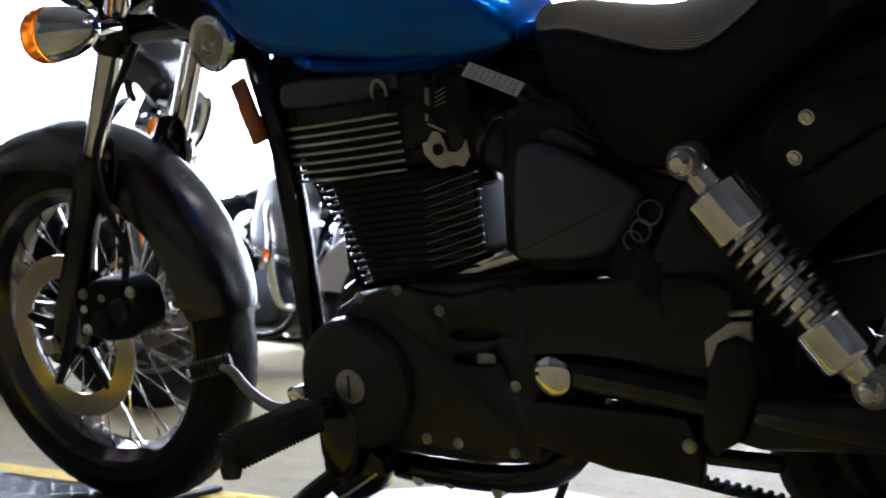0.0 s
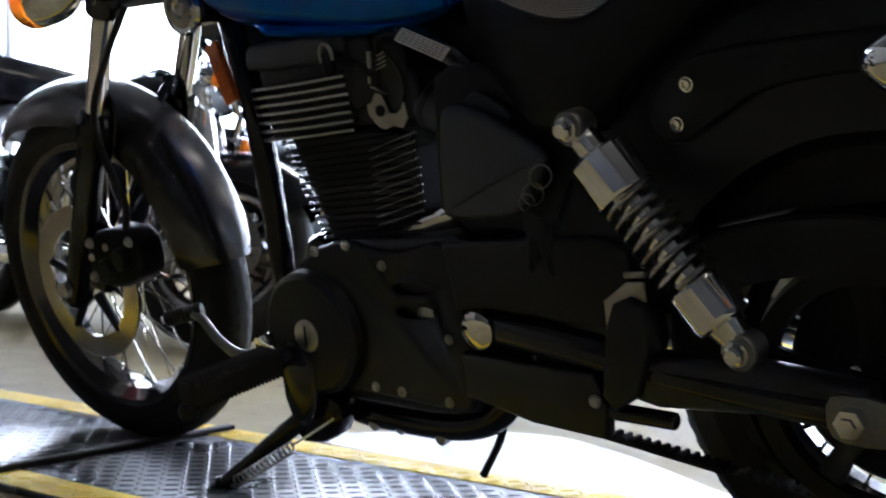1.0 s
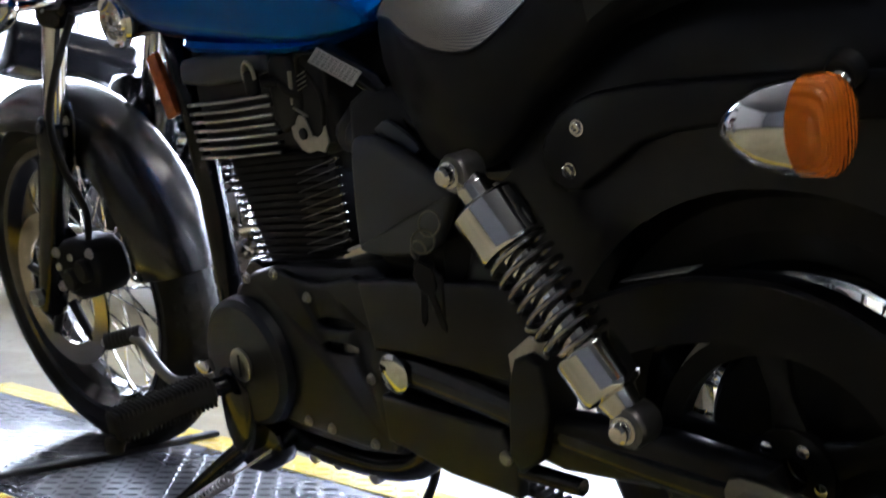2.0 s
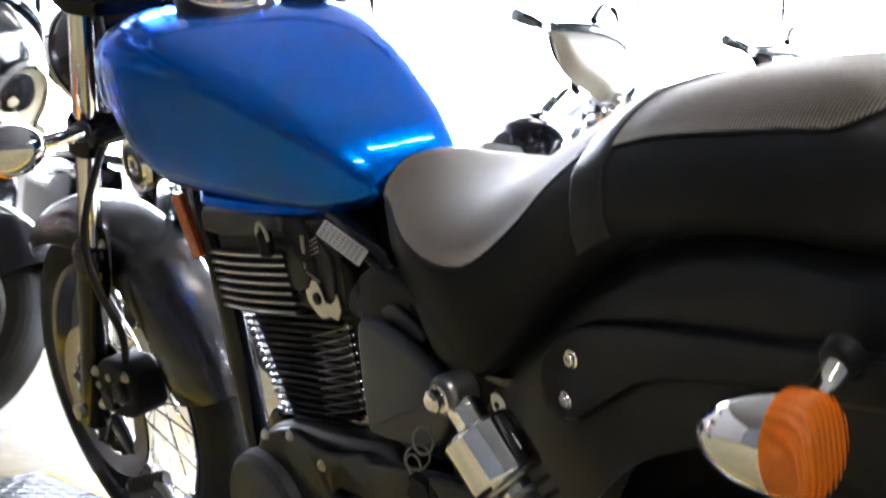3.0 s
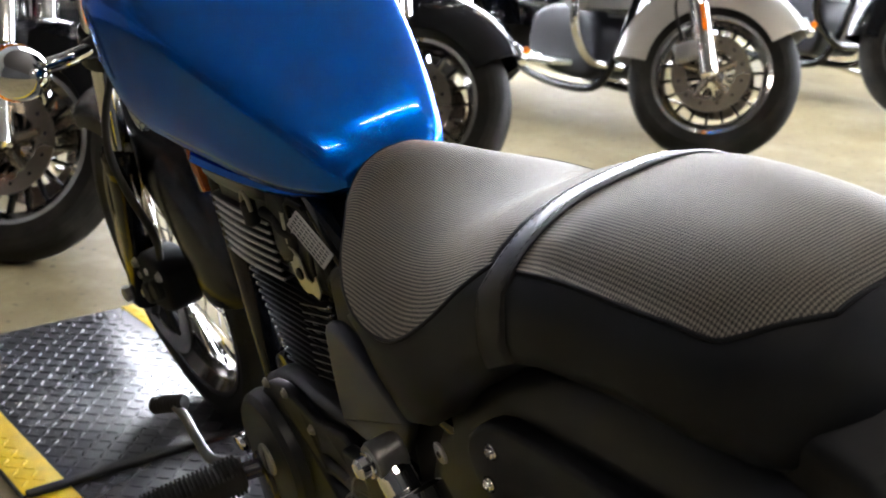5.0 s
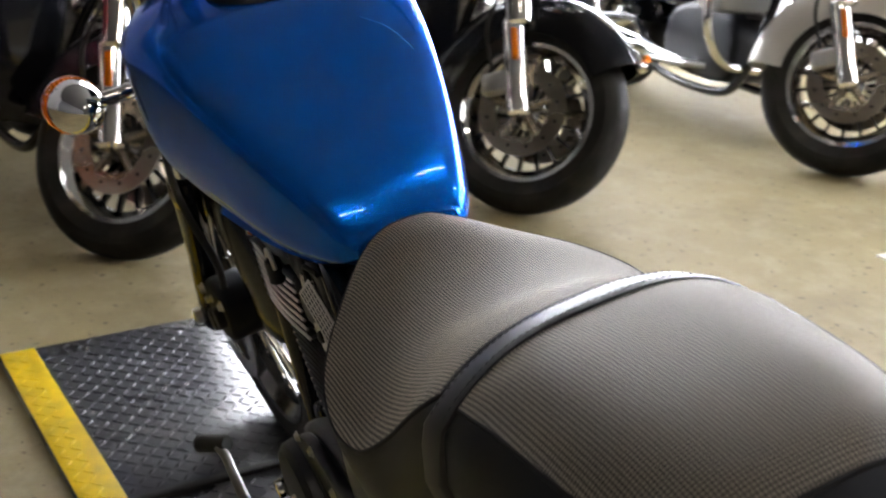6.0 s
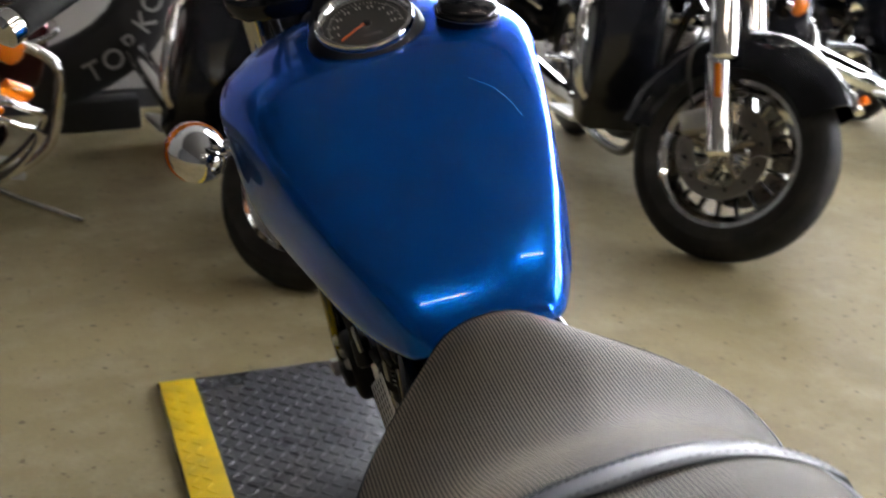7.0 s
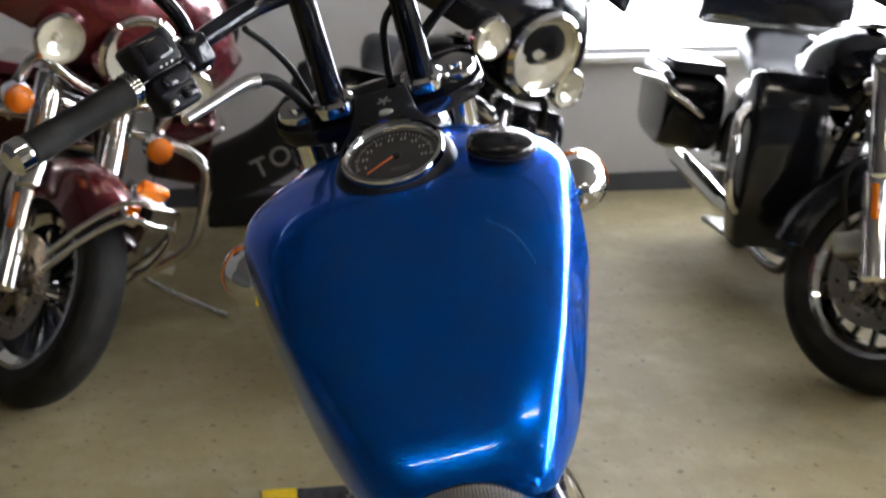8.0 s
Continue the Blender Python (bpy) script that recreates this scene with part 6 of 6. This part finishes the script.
    for y in (-0.19, 0.19):
        P("passing_lamp", lathe([(0, 0), (0.04, 0.012), (0.058, 0.05), (0.062, 0.075), (0.056, 0.085), (0.0535, 0.08), (0.045, 0.045), (0, 0.04)], 28, None, along((0.19, y, 0.885), (0.0, y, 0.87))), CHROME, "chrome passing lamp", lb)
        P("passing_lens", reflector(0.054, 0.020, along((0.112, y, 0.878), (0.0, y, 0.869)), 9, 4), CLEAR, "bright faceted lamp reflector", lb, sharp=1)
        if plain_bar:
            continue
        yy, zz = math.copysign(signal[0], y), signal[1]
        P("turn_signal", lathe([(0, 0), (0.025, 0.01), (0.036, 0.04), (0.036, 0.06), (0.03, 0.062)], 22, None, along((0.22, yy, 0.745 + zz), (0.05, yy, 0.74 + zz))), CHROME, "chrome turn signal", lb)
        P("signal_lens", lathe([(0.035, 0), (0.033, 0.015), (0.02, 0.026), (0, 0.03)], 22, None, along((0.161, yy, 0.743 + zz), (0.05, yy, 0.74 + zz))), ORANGE, "amber lens", lb)
    if fairing:
        outer, inner = [], []
        for i in range(41):
            v = i / 40
            y = -0.43 + 0.86 * v
            u = abs(2 * v - 1)
            zt = 1.20 - 0.16 * u ** 2.2
            zb = 0.86 + 0.02 * u + 0.10 * max(0.0, (u - 0.8) / 0.2) ** 2
            x = 0.09 + 0.24 * u ** 2
            front = smooth_path([(x + 0.05, y, zb), (x, y, zb + 0.3 * (zt - zb)), (x + 0.02, y, zb + 0.7 * (zt - zb)), (x + 0.10, y, zt)], 5)
            back = smooth_path([(x + 0.11, y, zt - 0.004), (x + 0.075, y, zb + 0.6 * (zt - zb)), (x + 0.06, y, zb + 0.01)], 5)
            outer.append(front + back)
            inner.append([q + Vector((0.006, 0, 0)) for q in back] + [Vector((x + 0.10 + 0.05 * (1 - u), y, zb + 0.05)), Vector((x + 0.14 + 0.05 * (1 - u), y, zt - 0.05))])
        fr = P("fairing", rings(outer), fairing_paint or paint, "broad fork-mounted fairing", sharp=50, front=True)
        P("inner_fairing", rings(inner[2:-2]), PLASTIC, "black inner fairing with the dials", fr)
        P("fairing_trim", pipe([lp[len(front) - 1] for lp in outer], 0.026, 8, 1), BLACK, "black edge trim", fr)
    if screen or fairing:
        hi, wd, base = (1.52, 0.27, 0.93) if screen else (1.36, 0.24, 1.17)
        loops = []
        for i in range(13):
            u = -1 + 2 * i / 12
            y = u * wd
            x = (0.13 if screen else 0.20) + 0.10 * u * u
            zt = hi - 0.16 * abs(u) ** 3
            wfac = base + 0.10 * abs(u) ** 2 * (1 if screen else 0.3)
            loops.append([(x, y, wfac), (x + 0.20 * (zt - wfac) / 0.5 * 0.9, y, zt), (x + 0.20 * (zt - wfac) / 0.5 * 0.9 + 0.005, y, zt), (x + 0.005, y, wfac)])
        ws = P("windscreen", rings(loops), SCREEN, "smoked curved windscreen", front=True)
        edge = [lp[1] for lp in loops]
        P("screen_edge", pipe([loops[0][0], *edge, loops[-1][0]], 0.019, 8, 2), BLACK, "black screen edging", ws)
        if screen:
            P("screen_band", rings([[(p[0] - 0.004, p[1], p[2]) for p in (lp[0],)] + [(lp[0][0] + 0.045 - 0.004, lp[0][1], lp[0][2] + 0.12)] + [(lp[0][0] + 0.049, lp[0][1], lp[0][2] + 0.12), (lp[0][0] + 0.004, lp[0][1], lp[0][2])] for lp in loops]), BLACK, "black lower band", ws)
    for s in (-1, 1):
        back = 0.10 if lowers else 0.0
        P("engine_guard", pipe([(0.36 + back, s * 0.06, 0.74), (0.34 + back, s * 0.22, 0.74), (0.33 + back, s * 0.37, 0.69), (0.335 + back * 0.5, s * 0.395, 0.56), (0.35 + back * 0.3, s * 0.375, 0.42), (0.37 + back, s * 0.22, 0.30), (0.38 + back, s * 0.06, 0.28)], 0.0175, 14), guard, "tubular engine guard")
        if lowers:
            lo = [(0.37, leg_low), (0.35, 0.58), (0.38, 0.82), (0.52, 0.82), (0.56, 0.60), (0.54, leg_low)]
            a, b = sorted((s * 0.13, s * 0.36))
            P("leg_shield", plate(lo, a, b, 0.03, 4, 1), leg_paint or paint, "painted leg shield")
        P("floorboard", box(0.30, 0.10, 0.022, pose(0.70, s * 0.30, 0.27, 0, 4), 0.008, seg=3), STEEL, "chrome edged floorboard")
        P("exhaust", lathe([(0.030, 0), (0.030, 0.25), (0.046, 0.34), (0.046, 1.18), (0.040, 1.24), (0.03, 1.24)], 26, None, along((0.78, s * 0.19, 0.24), (2.0, s * 0.24, 0.30))), CHROME, "long chrome exhaust")
        if bags:
            a, b = sorted((s * 0.20, s * 0.43))
            bag = P("saddlebag", plate([(1.36, 0.60), (1.40, 0.42), (1.50, 0.38), (1.95, 0.38), (2.02, 0.46), (2.02, 0.66), (1.96, 0.70), (1.42, 0.70)], a, b, 0.035, 4, 1), paint, "hard saddlebag")
            P("bag_rail", pipe([(1.30, s * 0.30, 0.55), (1.32, s * 0.42, 0.62), (1.42, s * 0.46, 0.655), (1.95, s * 0.46, 0.62)], 0.012, 10), CHROME, "chrome bag rail", bag)
            P("bag_lid", plate([(1.38, 0.695), (1.42, 0.735), (1.90, 0.735), (2.0, 0.70)], a + 0.01, b - 0.01, 0.012, 3), paint, "bag lid", bag)
        P("mirror", box(0.025, 0.14, 0.095, pose(0.34, s * 0.46, 1.26, 0, 10), 0.015, seg=3), BLACK, "black handlebar mirror", front=True)
        P("mirror_stem", pipe([(0.44, s * 0.36, 1.10), (0.40, s * 0.42, 1.18), (0.35, s * 0.45, 1.25)], 0.006), BLACK, front=True)
        P("grip", rod((0.50, s * 0.36, 1.09), (0.56, s * 0.46, 1.06), 0.026, n=16), RUBBER, "black rubber grip", front=True)
        P("lever", pipe([(0.45, s * 0.34, 1.09), (0.46, s * 0.42, 1.07), (0.52, s * 0.50, 1.05)], 0.007, 8), BLACK, "black lever", front=True)
    P("handlebar", pipe([(0.50, -0.37, 1.09), (0.42, -0.22, 1.10), (0.36, -0.10, 1.03), (0.35, 0, 1.0), (0.36, 0.10, 1.03), (0.42, 0.22, 1.10), (0.50, 0.37, 1.09)], 0.019, 12), BLACK, "black handlebar", front=True)
    loops = []
    for x, zb, zt, w in ((0.40, 0.82, 0.86, 0.05), (0.43, 0.76, 0.93, 0.11), (0.50, 0.73, 0.97, 0.15), (0.62, 0.72, 0.97, 0.165), (0.78, 0.72, 0.94, 0.15), (0.92, 0.73, 0.88, 0.11), (1.0, 0.75, 0.83, 0.07)):
        loops.append(superloop(x, zb, zt, w, zb + 0.42 * (zt - zb), 24, 2.3))
    tk = P("fuel_tank", rings(loops), paint, "rounded fuel tank", sharp=60)
    P("tank_console", box(0.34, 0.06, 0.02, pose(0.66, 0, 0.972, 0, 4), 0.008, seg=3), CHROME, "chrome tank console", tk)
    loops = []
    for x, zb, zt, w in ((0.93, 0.70, 0.80, 0.08), (1.0, 0.68, 0.79, 0.13), (1.12, 0.67, 0.775, 0.17), (1.26, 0.68, 0.80, 0.175), (1.34, 0.70, 0.865, 0.16), (1.5, 0.72, 0.885, 0.15), (1.66, 0.74, 0.88, 0.13), (1.74, 0.76, 0.84, 0.10)):
        loops.append(superloop(x, zb, zt, w, zb + 0.5 * (zt - zb), 24, 3.0))
    P("seat", rings(loops), VINYL, "black leather dual seat", sharp=60)
    if tourpak:
        tp = P("top_case", plate([(1.62, 0.86), (1.60, 1.06), (1.66, 1.12), (1.98, 1.12), (2.06, 1.04), (2.04, 0.88)], -0.30, 0.30, 0.045, 4, 1), paint, "hard top case")
        P("case_trim", pipe([(1.60, -0.305, 1.0), (2.07, -0.305, 1.0)], 0.006, 8), CHROME, "", tp)
    eng = P("engine", plate([(0.52, 0.26), (0.52, 0.42), (0.62, 0.50), (0.86, 0.50), (1.02, 0.44), (1.06, 0.28), (0.95, 0.20), (0.60, 0.20)], -0.15, 0.16, 0.03, 4, 1), CRINKLE, "air-cooled twin-cylinder engine")
    for cx, tilt in ((0.66, -22), (0.86, 22)):
        mm = pose(cx, 0, 0.47, 0, tilt)
        P("cylinder", lathe([(0.055, 0), (0.06, 0.01), (0.06, 0.20), (0.05, 0.21)], 22, None, mm), CRINKLE, "black cylinder", eng)
        for k in range(9):
            P("fin", box(0.155, 0.165, 0.005, mm @ pose(0, 0, 0.03 + 0.017 * k), 0.002, seg=1), STEEL, "bright edged fin", eng)
        P("rocker_box", box(0.15, 0.15, 0.055, mm @ pose(0, 0, 0.215), 0.018, seg=3), CHROME, "chrome rocker box", eng)
    P("air_cleaner", lathe([(0.075, 0), (0.085, 0.01), (0.085, 0.035), (0.06, 0.045), (0, 0.045)], 32, None, along((0.78, 0.13, 0.62), (0.78, 1, 0.62))), CHROME, "chrome air cleaner", eng)
    P("primary_cover", plate([(0.54, 0.30), (0.58, 0.38), (0.98, 0.40), (1.06, 0.33), (1.02, 0.25), (0.60, 0.22)], -0.19, -0.15, 0.016, 3, 1), CHROME, "chrome primary cover", eng)
    for s in (-1, 1):
        P("frame_tube", pipe([(0.32, s * 0.02, 0.86), (0.40, s * 0.08, 0.60), (0.46, s * 0.12, 0.30), (0.60, s * 0.14, 0.17), (1.1, s * 0.14, 0.18), (1.3, s * 0.14, 0.34), (1.62, s * 0.15, 0.32)], 0.018, 10), BLACK, "black frame tube")
    P("side_stand", pipe([(0.92, -0.14, 0.21), (0.80, -0.30, 0.115 + 0.18 * math.tan(radians(lean))), (0.60, -0.55, 0.016 + 0.55 * math.tan(radians(lean)))], (0.015, 0.012), 10), CHROME, "chrome side stand")
    P("inner_box", box(0.34, 0.20, 0.22, pose(1.14, 0, 0.55), 0.03, seg=3), BLACK, "black battery box")
    return root


ROW = 180
touring(pose(-3.08, 0.645, 0, 0, 0, ROW + 2), MAROON, MAROON, "maroon touring motorcycle with fairing and chrome engine guard", steer=34, lean=13, lowers=False, bumper=True, front_size=1.15, front_z=0.10, signal=(0.20, -0.03), lamp_size=0.9)
touring(pose(-2.95, 1.73, 0, 0, 0, ROW + 2), BLACK, BLACK, "black touring motorcycle with fairing and leg shields", steer=36, lean=14, bags=False, plain_bar=True)
touring(pose(-2.765, 2.995, 0, 0, 0, ROW - 9), BLACK, BLACK, "black touring motorcycle with leg shields and saddlebags", steer=44, tourpak=True, lean=7)
touring(pose(-2.59, 4.255, 0, 0, 0, ROW - 9), BLACK, SILVER, "black touring motorcycle with a pale silver fender and fairing", steer=43, fairing_paint=CREAM, leg_paint=GREYPAINT, leg_low=0.50, lean=6)
touring(pose(-2.45, 5.54, 0, 0, 0, ROW - 9), BLACK, BLACK, "gloss black touring motorcycle with a black fairing", steer=43, fairing_paint=BLACK, lowers=False, guard=BLACK, lean=5)
touring(pose(-2.31, 6.82, 0, 0, 0, ROW - 9), BLACK, GREYPAINT, "black touring motorcycle with a grey front fender", steer=43, lowers=False, guard=BLACK, lean=5)


touring(pose(-0.95, 4.75, 0, 0, 0, 96), BLACK, BLACK, "black touring motorcycle parked across the aisle", steer=30, fairing=False, screen=True, lowers=True)
touring(pose(0.15, 4.95, 0, 0, 0, 94), BLACK, BLACK, "black touring motorcycle parked across the aisle", steer=30, fairing=True, lowers=True)


# ---- a dark lettered cover standing by the far wall ----
cover = thing("lettered_cover", "black padded cover with pale capital letters leaning by the wall", "cover", pose(-5.12, 1.50, 0.0))
loops = []
SPINE = [(-0.46, 0.07), (-0.36, 0.10), (-0.25, 0.14), (-0.16, 0.18), (-0.08, 0.228), (0.0, 0.30), (0.055, 0.375), (0.095, 0.455), (0.125, 0.52), (0.14, 0.56)]
for i in range(28):
    f = i / 27 * 8.999
    k, f = int(f), f - int(f)
    a, b = Vector((0, *SPINE[k])), Vector((0, *SPINE[k + 1]))
    d = (Vector((0, *SPINE[min(k + 2, 9)])) - a).lerp(b - Vector((0, *SPINE[max(k - 1, 0)])), 1 - f).normalized()
    n = Vector((0, -d.z, d.y)) * (0.13 if 1 < i < 26 else 0.11)
    c_ = a.lerp(b, f)
    loops.append([c_ - n, c_ - n * 0.92 + Vector((0.07, 0, 0)), c_ - n * 0.7 + Vector((0.09, 0, 0)), c_ + Vector((0.10, 0, 0)), c_ + n * 0.7 + Vector((0.09, 0, 0)), c_ + n * 0.92 + Vector((0.07, 0, 0)), c_ + n, c_ + n * 0.92 - Vector((0.07, 0, 0)), c_ - Vector((0.10, 0, 0)), c_ - n * 0.92 - Vector((0.07, 0, 0))])
LIFT = 0.085
lowest = min(p.z for lp in loops for p in lp)
part("padded_body", rings([[p - Vector((0, 0, lowest - LIFT)) for p in lp] for lp in loops]), CLOTH, cover, sharp=70)
part("stand", box(0.15, 0.42, LIFT + 0.05, pose(0, -0.20, (LIFT + 0.05) / 2), 0.012), CLOTH, cover, "low black stand")
LETTER = surface("pale_letter_paint", (0.45, 0.44, 0.42), 0.6, 0, 0.1, 90, 0.05)
for ch, y, z, tilt in (("T", -0.172, 0.178, 24), ("O", -0.085, 0.225, 30), ("R", -0.003, 0.29, 38), ("K", 0.055, 0.375, 50), ("C", 0.09, 0.455, 62)):
    cu = bpy.data.curves.new("letter", "FONT")
    cu.body, cu.size, cu.extrude, cu.align_x, cu.align_y = ch, 0.12, 0.006, "CENTER", "CENTER"
    tmp = bpy.data.objects.new("letter", cu)
    me = bpy.data.meshes.new_from_object(tmp)
    bpy.data.objects.remove(tmp)
    me.materials.append(LETTER)
    o = new("letter", me)
    o.parent = cover
    o.matrix_basis = pose(0.108, y, z + LIFT) @ pose(0, 0, 0, tilt) @ pose(0, 0, 0, 90, 0, 90)
